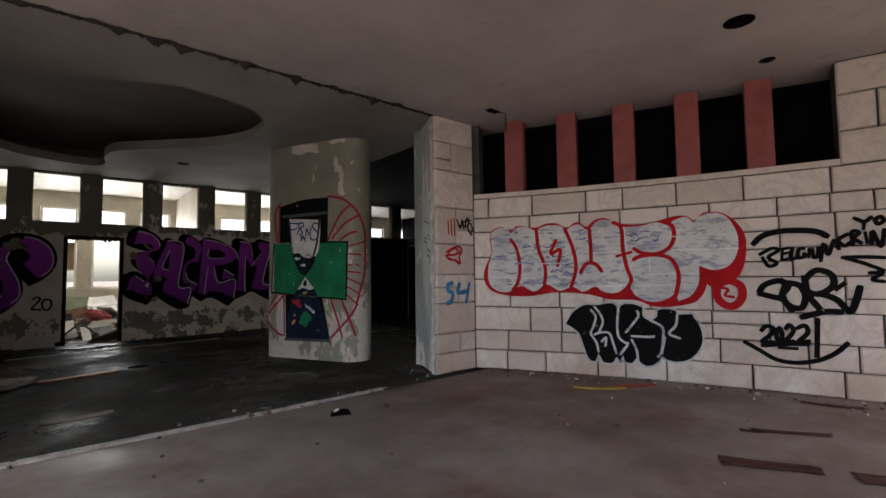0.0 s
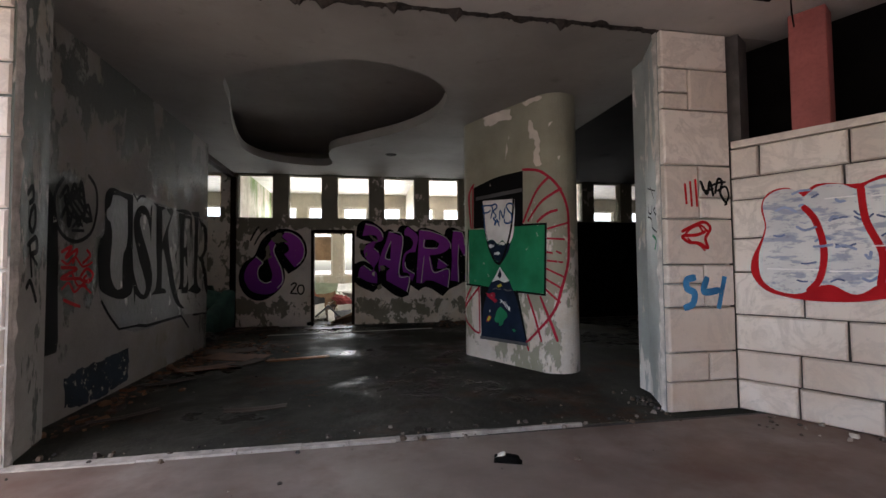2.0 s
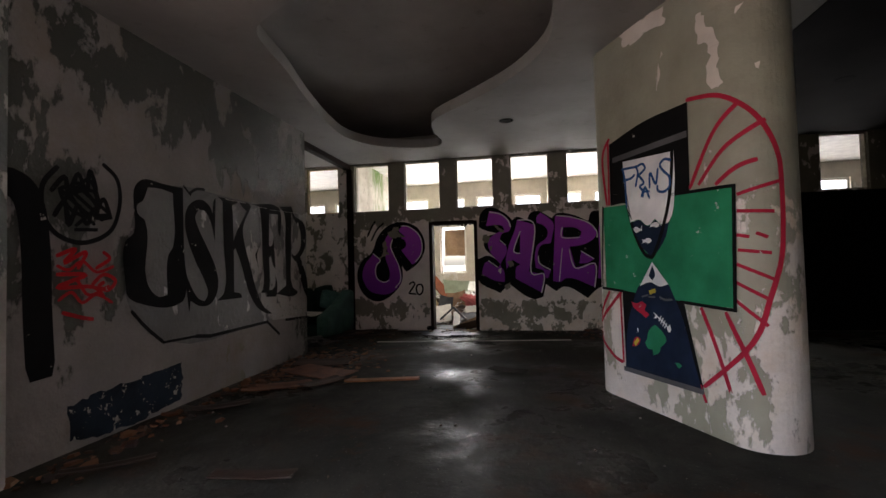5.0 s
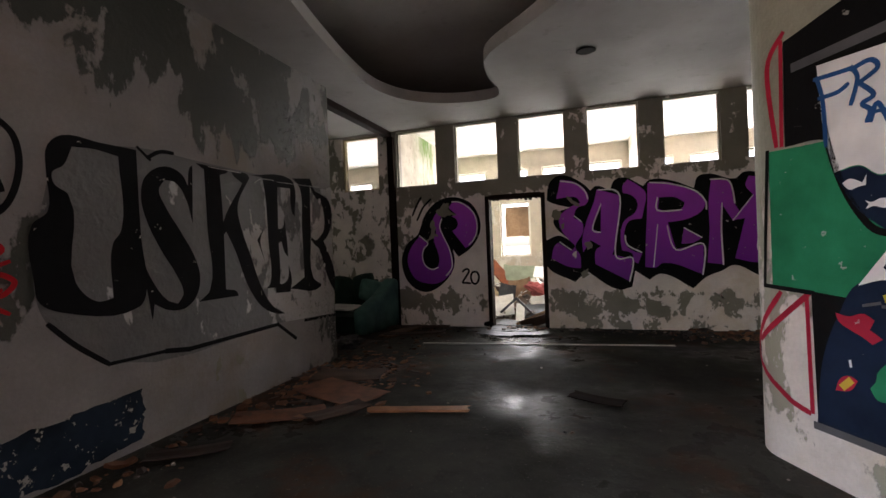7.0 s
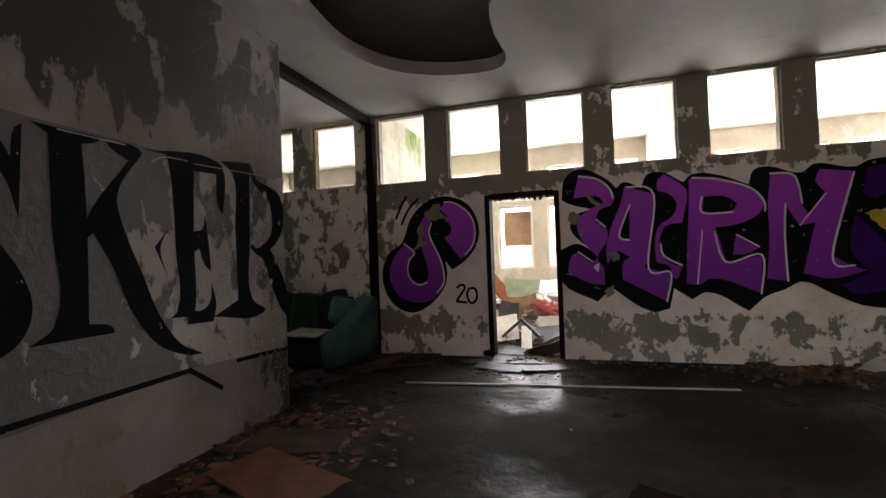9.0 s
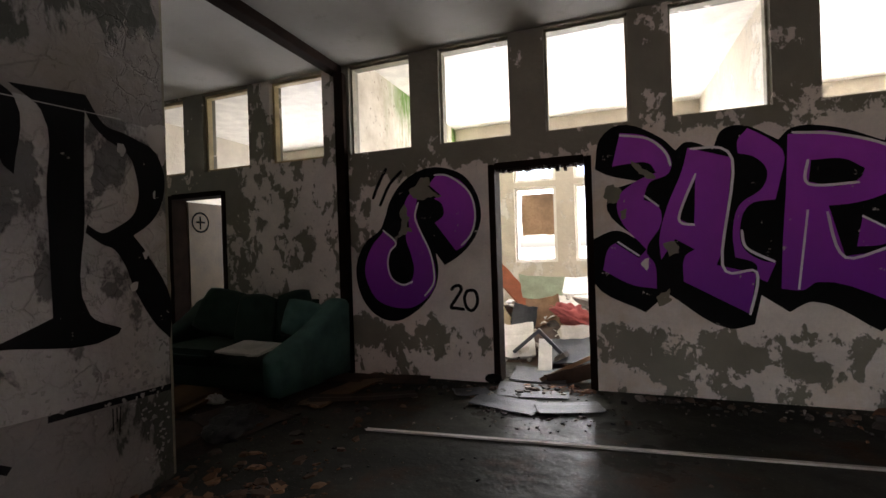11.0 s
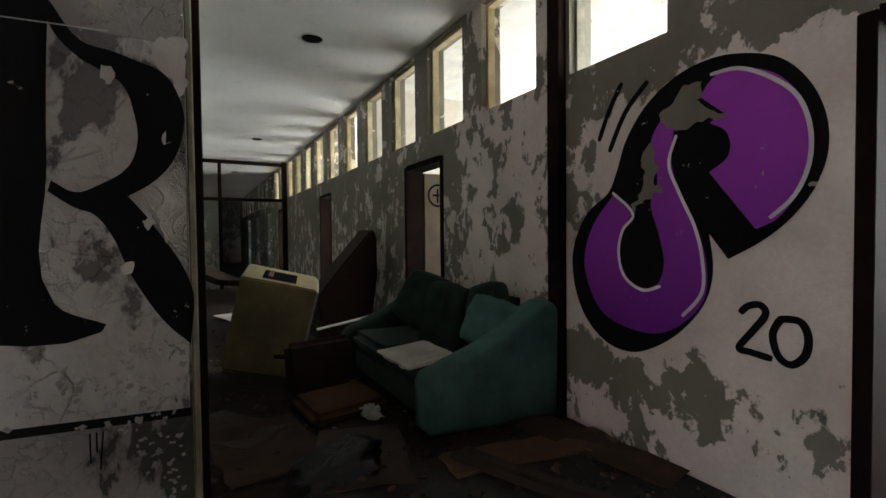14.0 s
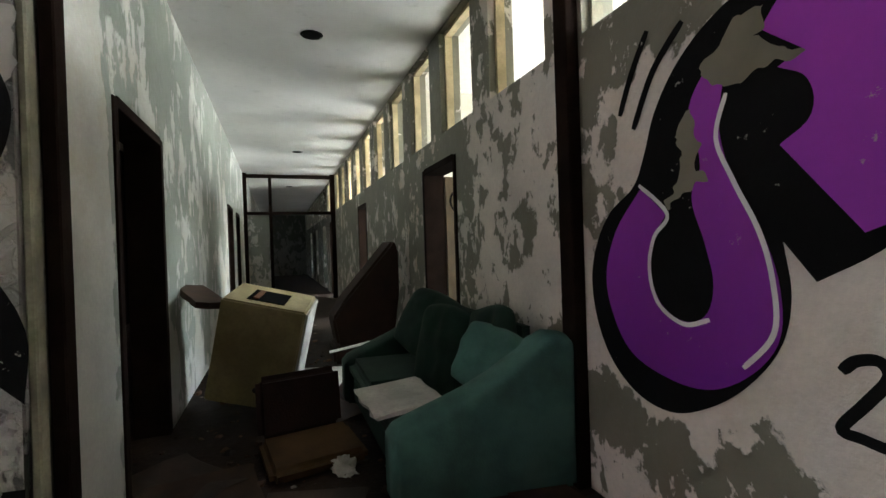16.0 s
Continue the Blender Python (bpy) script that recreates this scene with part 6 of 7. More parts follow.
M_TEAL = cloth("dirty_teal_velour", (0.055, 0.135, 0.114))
# dark green of the pillows, deepened to carry the sofa's shadowed inner parts
M_TEALSHADE = cloth("shaded_dark_green_velour", (0.0095, 0.03, 0.02))
M_BROWNCLOTH = cloth("brown_upholstery", (0.022, 0.007, 0.004))
M_OCHRECLOTH = cloth("ochre_upholstery", (0.085, 0.042, 0.012))
M_CREAM = worn("yellowed_cream_enamel", (0.36, 0.29, 0.145), 0.5, 0, 0.25, 3.0)
M_DUSTWHITE = worn("dusty_white_board", (0.5, 0.48, 0.44), 0.8, 0, 0.2, 4.0)
M_RUSTWOOD = worn("reddish_brown_wood", (0.14, 0.05, 0.02), 0.7, 0, 0.35, 7.0)
M_SOAKED = worn("soaked_wood", (0.032, 0.015, 0.009), 0.6, 0, 0.4, 7.0)
M_CARD = worn("damp_brown_cardboard", (0.05, 0.025, 0.014), 0.8, 0, 0.35, 6.0)
M_BROWNSHEET = worn("stained_brown_sheet", (0.2, 0.12, 0.07), 0.8, 0, 0.35, 5.0)
M_PLANK = worn("orange_pine_board", (0.27, 0.11, 0.042), 0.6, 0, 0.25, 8.0)
M_GREYSHEET = worn("wet_grey_board", (0.036, 0.04, 0.046), 0.5, 0, 0.35, 5.0, 0.4, 0.25)
M_METAL = worn("dark_grey_metal", (0.08, 0.085, 0.1), 0.4, 0.6, 0.2, 8.0)
M_BLACKCLOTH = worn("black_plastic", (0.008, 0.008, 0.009), 0.4, 0, 0.4, 9.0, 0.5)
M_PLANKDARK = worn("wet_orange_plank", (0.11, 0.055, 0.024), 0.6, 0, 0.35, 7.0)
M_REDCLOTH = cloth("faded_red_cloth", (0.4, 0.1, 0.1))
M_GREENBOARD = worn("pale_green_board", (0.3, 0.36, 0.27), 0.7, 0, 0.2, 4.0)
M_WHITEBOARD = worn("white_laminate", (0.72, 0.71, 0.68), 0.5, 0, 0.15, 4.0)
M_REDBOARD = worn("red_brown_veneer", (0.28, 0.075, 0.03), 0.5, 0, 0.25, 4.0)

sofa = tagged(empty("sofa", pose(-0.79, 10.16, 0)), "dirty teal velour sofa with slumped cushions in the corridor", "sofa")


def soften(bm, amount, seed):
    """Slight sags and dents of old upholstery."""
    for v in bm.verts:
        v.co += amount * Vector((noise.noise(v.co * 3.1 + Vector((seed, 0, 0))), noise.noise(v.co * 3.1 + Vector((0, seed, 5))), noise.noise(v.co * 3.1 + Vector((2, 0, seed)))))
    return bm


def arm_bm(x0, x1, skew):
    """A sofa arm: a flat outer panel under a rolled top that climbs from the low front to the back."""
    top = [(0.0, 0.36), (0.04, 0.405), (0.12, 0.44), (0.25, 0.49), (0.4, 0.55), (0.54, 0.62), (0.66, 0.7), (0.75, 0.775), (0.82, 0.81), (0.89, 0.8), (0.93, 0.75)]
    bm = bmesh.new()
    rows = []
    n = 10
    for y, z in top:
        row = [bm.verts.new((x0 + skew * (y - 0.9), y, 0.02))]
        for i in range(n + 1):
            a = math.pi * i / n
            u = 0.5 - 0.5 * math.cos(a)
            roll = 0.07 * math.sin(a) ** 0.6
            row.append(bm.verts.new((x0 + (x1 - x0) * (u * 1.08 - 0.04) + skew * (y - 0.9), y, z - 0.07 + roll)))
        row.append(bm.verts.new((x1 + skew * (y - 0.9), y, 0.02)))
        rows.append(row)
    for p, q in zip(rows, rows[1:]):
        for j in range(len(p)):
            bm.faces.new([p[j], p[(j + 1) % len(p)], q[(j + 1) % len(p)], q[j]])
    bm.faces.new(rows[0][::-1])
    bm.faces.new(rows[-1])
    bmesh.ops.recalc_face_normals(bm, faces=bm.faces[:])
    sharp = [e for e in bm.edges if len(e.link_faces) == 2 and e.calc_face_angle() > 0.9]
    bmesh.ops.bevel(bm, geom=sharp, offset=0.028, segments=3, affect="EDGES")
    return bm


def pillow(name, m, w, h, d, material, parent, seed):
    """A stuffed square cushion: pinched seam and corners, creases running in from them."""
    bm = bmesh.new()
    n = 18
    sides = []
    for sgn in (1, -1):
        grid = []
        for i in range(n + 1):
            row = []
            for j in range(n + 1):
                u, v = 2 * i / n - 1, 2 * j / n - 1
                full = ((1 - u ** 4) * (1 - v ** 4)) ** 0.5
                crease = 0.34 * noise.noise(Vector((u * 2.2, v * 2.2, seed))) + 0.26 * abs(noise.noise(Vector((u * 4.5 + seed, v * 2.0, 1))))
                pull = 1 - 0.07 * (u * u * v * v) - 0.05 * (1 - full)
                bend = 0.12 * d * math.sin(2.4 * u + seed)
                row.append(bm.verts.new(m @ Vector((w * u * pull, sgn * d * full * (0.8 + crease) + bend, h * v * pull * (1 - 0.06 * u * u)))))
            grid.append(row)
        sides.append(grid)
        for i in range(n):
            for j in range(n):
                bm.faces.new([grid[i][j], grid[i + 1][j], grid[i + 1][j + 1], grid[i][j + 1]])
    bmesh.ops.remove_doubles(bm, verts=bm.verts[:], dist=0.0005)
    bmesh.ops.recalc_face_normals(bm, faces=bm.faces[:])
    return part(name, bm, material, parent, smooth=True)


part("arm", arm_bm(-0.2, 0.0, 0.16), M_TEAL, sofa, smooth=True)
# far arm, seat and back take the shaded green, unlike the near arm
part("arm", arm_bm(-1.95, -1.73, 0.0), M_TEALSHADE, sofa, smooth=True)
part("base", soften(box_bm(-1.74, -0.34, 0.06, 0.9, 0.03, 0.27, bevel=0.04, segments=3), 0.012, 1.0), M_TEALSHADE, sofa)
part("seat_cushion", soften(box_bm(-1.72, -0.95, 0.02, 0.74, 0.27, 0.4, bevel=0.05, segments=3), 0.02, 4.0), M_TEALSHADE, sofa)
part("backrest", soften(box_bm(-1.72, -0.25, 0.72, 0.93, 0.27, 0.79, bevel=0.08, segments=4), 0.02, 2.0), M_TEALSHADE, sofa)
pillow("cushion", pose(-0.34, 0.6, 0.63, -24, 14, 32), 0.2, 0.2, 0.09, M_TEAL, sofa, 1.0)
pillow("cushion", pose(-0.5, 0.69, 0.67, -12, -10, 12), 0.2, 0.25, 0.1, M_TEALSHADE, sofa, 2.2)
pillow("cushion", pose(-0.87, 0.52, 0.57, -8, 8, 38), 0.2, 0.33, 0.1, M_TEALSHADE, sofa, 3.1)
pillow("cushion", pose(-1.3, 0.6, 0.66, -26, 18, 24), 0.34, 0.27, 0.12, M_TEALSHADE, sofa, 4.4)


def board(name, label, m, lx, ly, lz, material, category="board", group="", warp=0.0, seed=0, ragged=0.03):
    """A loose sheet or plank with slightly broken edges."""
    r = random.Random(seed + lx * 7)
    bm = bmesh.new()
    nx, ny = 6, 3
    grid = []
    for top in (0, 1):
        rows = []
        for i in range(nx + 1):
            row = []
            for j in range(ny + 1):
                x, y = (i / nx - 0.5) * lx, (j / ny - 0.5) * ly
                if i in (0, nx):
                    x += r.uniform(-ragged, ragged) * min(lx, 0.6)
                if j in (0, ny):
                    y += r.uniform(-ragged, ragged) * min(ly if ragged < 0.1 else lx, 0.6)
                row.append(bm.verts.new(m @ Vector((x, y, top * lz + warp * (4 * (i / nx - 0.5) ** 2 + 0.3 * math.sin(3 * j + seed))))))
            rows.append(row)
        grid.append(rows)
    for i in range(nx):
        for j in range(ny):
            lo, hi = grid
            bm.faces.new([lo[i][j], lo[i][j + 1], lo[i + 1][j + 1], lo[i + 1][j]])
            bm.faces.new([hi[i][j], hi[i + 1][j], hi[i + 1][j + 1], hi[i][j + 1]])
    for i in range(nx):
        for j in (0, ny):
            bm.faces.new([grid[0][i][j], grid[0][i + 1][j], grid[1][i + 1][j], grid[1][i][j]])
    for j in range(ny):
        for i in (0, nx):
            bm.faces.new([grid[0][i][j], grid[0][i][j + 1], grid[1][i][j + 1], grid[1][i][j]])
    bmesh.ops.recalc_face_normals(bm, faces=bm.faces[:])
    return tagged(link_mesh(name, bm, material), label, category, group)


board("seat_board", "dusty white board lying across the sofa seat", pose(-1.38, 10.3, 0.41, 3, 3, 6), 0.44, 0.4, 0.02, M_DUSTWHITE, seed=2)

cab = tagged(empty("cabinet", pose(-2.74, 9.12, 0.15, -14, 9, -14)), "yellowed cream cabinet tipped over against the corridor wall", "cabinet")
part("body", box_bm(-0.5, 0.0, 0.0, 0.62, 0.0, 0.82, bevel=0.012, segments=2), M_CREAM, cab)
part("side_panel", box_bm(-0.48, -0.02, 0.622, 0.64, 0.02, 0.8, bevel=0.003), M_DUSTWHITE, cab, "pale side panel")
# thin black plate on the body, its colour standing for shade in an opening
recess = part("recess", box_bm(-0.36, -0.08, 0.16, 0.44, 0.822, 0.826), M_FLATBLACK, cab, "black plate standing for a dark rectangular opening")
part("recess_frame", box_bm(-0.33, -0.11, 0.2, 0.24, 0.828, 0.836), M_RUSTWOOD, recess, "brown slat")
board("loose_shelf", "brown shelf board leaning on the cabinet", pose(-3.0, 9.08, 0.9, -8, 8, 22), 0.75, 0.24, 0.05, M_CARD, seed=5)

over = tagged(empty("overturned_armchair", pose(-3.95, 10.28, 0)), "dark brown overturned armchair leaning on the wall", "armchair")
bm = plan_bm([(0.0, 0.2), (0.62, 0.05), (0.72, 0.75), (0.72, 1.25), (0.66, 1.36), (0.1, 0.72), (-0.05, 0.5)], 0.0, 0.5)
bmesh.ops.bevel(bm, geom=bm.edges[:], offset=0.03, segments=2, affect="EDGES")
bm.transform(Matrix(((0, 0, -1, 0), (1, 0, 0, 0), (0, 1, 0, 0), (0, 0, 0, 1))))
part("seat", bm, M_BROWNCLOTH, over)
part("backrest", box_bm(-0.45, 0.02, -0.05, 0.5, 0.0, 0.2, bevel=0.03, segments=2), M_BROWNCLOTH, over)
bar = wire_bm([(-3.7, 10.16, 0.2), (-3.65, 10.58, 0.27), (-3.6, 10.86, 0.33)], 0.014)
tagged(link_mesh("trim_strip", bar, M_WHITEBOARD), "white metal strip on the overturned armchair", "strip")

chair = tagged(empty("fallen_chair", pose(-2.0, 9.8, 0, 0, 0, 10)), "brown upholstered chair fallen on the littered floor", "chair")
part("backrest", box_bm(-0.06, 0.04, -0.27, 0.27, 0.06, 0.46, pose(0, 0, 0, 0, -8, 0), 0.04, 3), M_BROWNCLOTH, chair)
part("seat", box_bm(0.05, 0.5, -0.28, 0.28, 0.02, 0.12, pose(0, 0, 0, 0, 4, 0), 0.035, 3), M_OCHRECLOTH, chair)
for sy in (-0.24, 0.24):
    part("leg", wire_bm([(-0.08, sy, 0.35), (-0.35, sy, 0.3)], 0.018), M_DARKWOOD, chair)

bag = puff("black_bag", pose(-0.88, 9.6, 0.04, 6, 4, 20), 0.15, 0.23, 0.06, M_BLACKCLOTH, None, 0.9, 3.7, "", 0.0, 0.55)
tagged(bag, "crumpled black plastic bag on the littered floor", "bag")
board("plank", "broad orange-brown plank beside the sofa", pose(-0.52, 10.62, 0.006, 0, 1.0, 82), 1.05, 0.24, 0.022, M_PLANKDARK, seed=9)
# corridor floor litter
for i, (x, y, rz, lx, ly, mt) in enumerate(((-1.35, 9.3, 10, 0.75, 0.55, M_CARD), (-0.95, 9.75, -15, 0.7, 0.5, M_SOAKED), (-1.7, 9.15, 40, 0.6, 0.4, M_SOAKED), (-0.45, 10.95, 12, 1.1, 0.3, M_CARD),
                                            (-2.6, 9.9, 30, 0.9, 0.5, M_SOAKED), (-0.25, 10.4, 25, 0.9, 0.16, M_SOAKED), (-3.3, 10.0, -20, 0.8, 0.5, M_DUSTWHITE), (-6.0, 9.6, 20, 0.9, 0.5, M_DUSTWHITE))):
    board("flattened_carton" if mt in (M_CARD, M_SOAKED) else "floor_board", "torn brown sheet lying among the floor litter", pose(x, y, 0.004 + 0.004 * i, 0, 1.2, rz), lx, ly, 0.006, mt, "litter", "corridor litter", 0.012, i)
puff("paper_wad", pose(-1.5, 10.0, 0.03, 12, 10, 30), 0.085, 0.06, 0.035, M_DUSTWHITE, None, 1.3, 9.0, "", 0.0, 0.6)
tagged(bpy.data.objects["paper_wad"], "crumpled white paper beside the sofa", "paper")

# ---- loose boards in the hall ----
board("plank", "orange pine plank lying on the wet floor", pose(0.95, 7.5, 0.0, 0, 0, 13), 0.8, 0.095, 0.018, M_PLANK, seed=1)
board("thin_batten", "long thin pale batten lying on the floor", pose(1.65, 9.98, 0.0, 0, 0, 5.2), 3.1, 0.03, 0.012, M_DUSTWHITE, "batten")
for i, (x, y, rz, lx, ly) in enumerate(((1.1, 11.0, 8, 0.6, 0.4), (0.95, 10.6, -14, 0.55, 0.3), (1.45, 10.62, 20, 0.5, 0.24), (0.6, 10.8, 30, 0.3, 0.2), (1.1, 11.45, 3, 0.5, 0.5))):
    board("wet_sheet", "wet grey sheet lying before the doorway", pose(x, y, 0.003 + 0.004 * i, 0, 0.8, rz), lx, ly, 0.006, M_GREYSHEET, "sheet", "sheets at the door", 0.006, i)
for i, (x, y, rz, lx, ly, mt) in enumerate(((-0.1, 7.15, 30, 0.7, 0.28, M_RUSTWOOD), (-0.25, 6.45, 35, 0.5, 0.16, M_SOAKED), (0.1, 7.75, -20, 0.8, 0.45, M_RUSTWOOD), (-0.1, 8.25, 15, 0.7, 0.4, M_CARD), (0.35, 7.3, 60, 0.5, 0.2, M_CARD),
                                            (2.3, 7.95, -20, 0.42, 0.16, M_DARKWOOD), (0.9, 5.2, 10, 0.5, 0.12, M_SOAKED), (-0.1, 5.2, 40, 0.5, 0.1, M_SOAKED))):
    board("wood_sheet", "broken brown board on the dirty floor", pose(x, y, 0.002 + 0.004 * i, 0, 1.0, rz), lx, ly, 0.008, mt, "board", "broken boards", 0.01, i + 20)
board("tile_slab", "pale slab tilted on rubble by the wall", pose(4.6, 10.9, 0.02, 15, -20, 30), 0.35, 0.25, 0.03, M_DUSTWHITE, seed=3)


def litter(name, label, seed, count, spot, size, material, flat=0.35, category="rubble", ground=lambda x, y: 0.0, tilt=14):
    """Many small broken bits in one object."""
    r = random.Random(seed)
    verts, faces = [], []
    for _ in range(count):
        x, y = spot(r)
        s = size[0] + (size[1] - size[0]) * r.random() ** 3
        m = pose(x, y, ground(x, y) + s * flat * 0.35, r.uniform(-tilt, tilt), r.uniform(-tilt, tilt), r.uniform(0, 360))
        b = len(verts)
        ex = r.uniform(0.5, 1.6)
        for zz, sc in ((-0.5, 1.0), (0.5, r.uniform(0.5, 0.95))):
            for q in range(5):
                a = 2 * math.pi * q / 5
                rr = s * 0.5 * sc * r.uniform(0.65, 1.25)
                verts.append(m @ Vector((rr * math.cos(a) * ex, rr * math.sin(a), zz * s * flat)))
        for q in range(5):
            faces.append((b + q, b + (q + 1) % 5, b + 5 + (q + 1) % 5, b + 5 + q))
        faces.append(tuple(b + 5 + q for q in range(5)))
    me = bpy.data.meshes.new(name)
    me.from_pydata([tuple(v) for v in verts], [], faces)
    me.materials.append(material)
    return tagged(new(name, me), label, category, "", "stuff")


def island_mat(name, colours, rough=0.85):
    k = Mat(name, rough)
    ramp = k.n.new("ShaderNodeValToRGB")
    ramp.color_ramp.interpolation = "CONSTANT"
    k.l.new(k.geo.outputs["Random Per Island"], ramp.inputs[0])
    el = ramp.color_ramp.elements
    for i, c in enumerate(colours):
        e = el[i] if i < 2 else el.new(i / len(colours))
        e.position, e.color = i / len(colours), (*c, 1)
    k.colour(ramp.outputs[0]).bump(k.noise(40, 3), 0.2, 0.005)
    return k.m


M_SODDEN = island_mat("sodden_litter", ((0.06, 0.028, 0.014), (0.035, 0.02, 0.013), (0.1, 0.05, 0.026), (0.05, 0.027, 0.018), (0.02, 0.016, 0.014)))
M_CRUMB = island_mat("plaster_crumbs", ((0.5, 0.47, 0.43), (0.2, 0.17, 0.15), (0.09, 0.07, 0.055), (0.28, 0.24, 0.21), (0.06, 0.05, 0.045)))
M_CHIPS = island_mat("wood_and_bark_chips", ((0.13, 0.055, 0.025), (0.07, 0.035, 0.02), (0.2, 0.1, 0.05), (0.1, 0.05, 0.03), (0.04, 0.03, 0.025)))
M_DARKCRUMB = island_mat("dark_grit", ((0.05, 0.04, 0.035), (0.1, 0.07, 0.05), (0.2, 0.17, 0.15), (0.03, 0.03, 0.03)))


def blob(cx, cy, rx, ry):
    return lambda r: (cx + rx * r.gauss(0, 0.45), cy + ry * r.gauss(0, 0.45))


litter("plaster_crumbs", "small pale plaster crumbs on the porch floor", 1, 80, lambda r: (r.uniform(0.5, 6.0), r.uniform(-0.5, 4.2)), (0.008, 0.04), M_CRUMB, 0.5)
litter("plaster_crumbs", "pale crumbs along the foot of the stone wall", 2, 140, lambda r: (lambda s, d: tuple(arc(s, -d)))(r.uniform(0.2, 5.0), abs(r.gauss(0.03, 0.22))), (0.01, 0.06), M_CRUMB, 0.5)
litter("floor_grit", "grit and crumbs over the wet hall floor", 3, 260, lambda r: (r.uniform(-0.6, 4.5), r.uniform(4.6, 11.1)), (0.006, 0.032), M_DARKCRUMB, 0.4)
litter("wood_chips", "heap of reddish brown wood chips on the floor", 4, 900, lambda r: (lambda t: (-0.15 + 0.55 * r.gauss(0, 0.6), 8.3 + 0.8 * r.gauss(0, 0.6)))(0), (0.012, 0.13), M_CHIPS, 0.09)
litter("wood_chips", "dark litter along the foot of the side wall", 5, 260, lambda r: (-0.6 + abs(r.gauss(0, 0.22)), r.uniform(4.9, 8.9)), (0.02, 0.12), M_CHIPS, 0.25)
litter("wall_foot_litter", "dark crumbled litter along the back wall", 6, 420, lambda r: (r.uniform(-0.7, 5.2), 11.1 - abs(r.gauss(0, 0.22))), (0.015, 0.09), M_DARKCRUMB, 0.35)
litter("wall_foot_litter", "heap of dark litter in the hall corner", 7, 420, blob(4.4, 10.8, 1.0, 0.45), (0.03, 0.16), M_CHIPS, 0.3)
litter("corridor_litter", "mixed litter over the corridor floor", 8, 900, lambda r: (r.uniform(-5.5, 0.2), r.uniform(8.95, 11.1)), (0.01, 0.085), M_SODDEN, 0.25)
litter("corridor_crumbs", "pale flakes of paint on the corridor floor", 9, 420, lambda r: (r.uniform(-7.5, 0.6), r.uniform(8.95, 11.1)), (0.006, 0.045), M_DARKCRUMB, 0.25)
litter("doorway_litter", "dark litter before the doorway", 10, 200, blob(1.2, 10.5, 0.9, 0.4), (0.006, 0.04), M_DARKCRUMB, 0.35)
litter("threshold_crumbs", "crumbs along the threshold strip", 11, 120, lambda r: (r.uniform(-0.4, 4.3), r.gauss(4.42, 0.09)), (0.01, 0.06), M_DARKCRUMB, 0.5)
litter("jamb_crumbs", "pale rubble at the foot of the jamb", 12, 45, blob(4.3, 4.75, 0.25, 0.4), (0.015, 0.055), M_DARKCRUMB, 0.5)

# ---- on the porch floor ----
shoe = tagged(empty("old_shoe", pose(2.7, 3.84, 0, 0, 0, -20)), "battered black shoe with a white patch on the concrete", "shoe")
shoe.scale = (0.68, 0.68, 0.68)
puff("upper", pose(-0.02, 0, 0.035), 0.12, 0.045, 0.035, M_FLATBLACK, shoe, 0.7, 1.5)
part("sole", box_bm(-0.14, 0.12, -0.045, 0.045, 0.0, 0.014, bevel=0.006), M_FLATBLACK, shoe)
puff("tongue", pose(-0.08, 0.0, 0.06, 0, -25, 0), 0.05, 0.035, 0.015, M_WHITEBOARD, shoe, 0.7, 2.5)
board("packaging_strip", "crushed yellow packaging strip on the concrete", pose(5.15, 2.78, 0.004, 0, 2, -38), 0.55, 0.09, 0.008, worn("yellow_packaging", (0.5, 0.33, 0.05), 0.5, 0, 0.3, 12), "packaging", "", 0.012, 3)
board("packaging_strip", "crushed red packaging strip on the concrete", pose(5.55, 2.58, 0.004, 0, 2, -30), 0.4, 0.09, 0.008, worn("red_packaging", (0.4, 0.05, 0.03), 0.5, 0, 0.3, 12), "packaging", "", 0.012, 4)
for i, (x, y, rz, lx, ly) in enumerate(((4.2, 1.06, -58, 0.55, 0.13), (5.0, 1.12, -55, 0.5, 0.06), (6.1, 1.05, -68, 0.45, 0.06), (4.5, 0.5, -50, 0.4, 0.12), (4.85, 1.3, -50, 0.22, 0.05))):
    board("wet_cardboard", "rotten brown cardboard scrap on the concrete", pose(x, y, 0.003, 0, 0.8, rz), lx, ly, 0.007, worn("rotten_cardboard", (0.055, 0.02, 0.012), 0.7, 0, 0.5, 12), "cardboard", "cardboard scraps", 0.008, i + 40, 0.07)

# ---- rubble heap in the sunlit room behind the doorway ----
def mound(x, y):
    """Height of the rubble heap."""
    u, v = (x - 1.2) / 1.9, (y - 13.3) / 1.35
    side = 0.22 * max(0.0, min(1.0, (0.9 - x) / 0.8)) * max(0.0, min(1.0, (y - 12.4) / 0.8))
    return (0.4 + side) * max(0, 1 - u * u) * max(0, min(1, (y - 11.8) / 1.3)) * (1 - 0.4 * max(0.0, v) ** 2) + 0.08 * noise.noise(Vector((x * 3, y * 3, 0))) - 0.03


litter("room_rubble", "heaped rubble and broken furniture bits", 20, 900, lambda r: (r.uniform(-0.6, 3.0), r.uniform(11.9, 14.7)), (0.03, 0.3),
       island_mat("room_rubble_bits", ((0.6, 0.57, 0.52), (0.2, 0.12, 0.07), (0.35, 0.3, 0.24), (0.12, 0.08, 0.06), (0.5, 0.5, 0.5), (0.05, 0.04, 0.035))), 0.18, ground=mound, tilt=35)
heap = bmesh.new()
bmesh.ops.create_grid(heap, x_segments=40, y_segments=30, size=1.0)
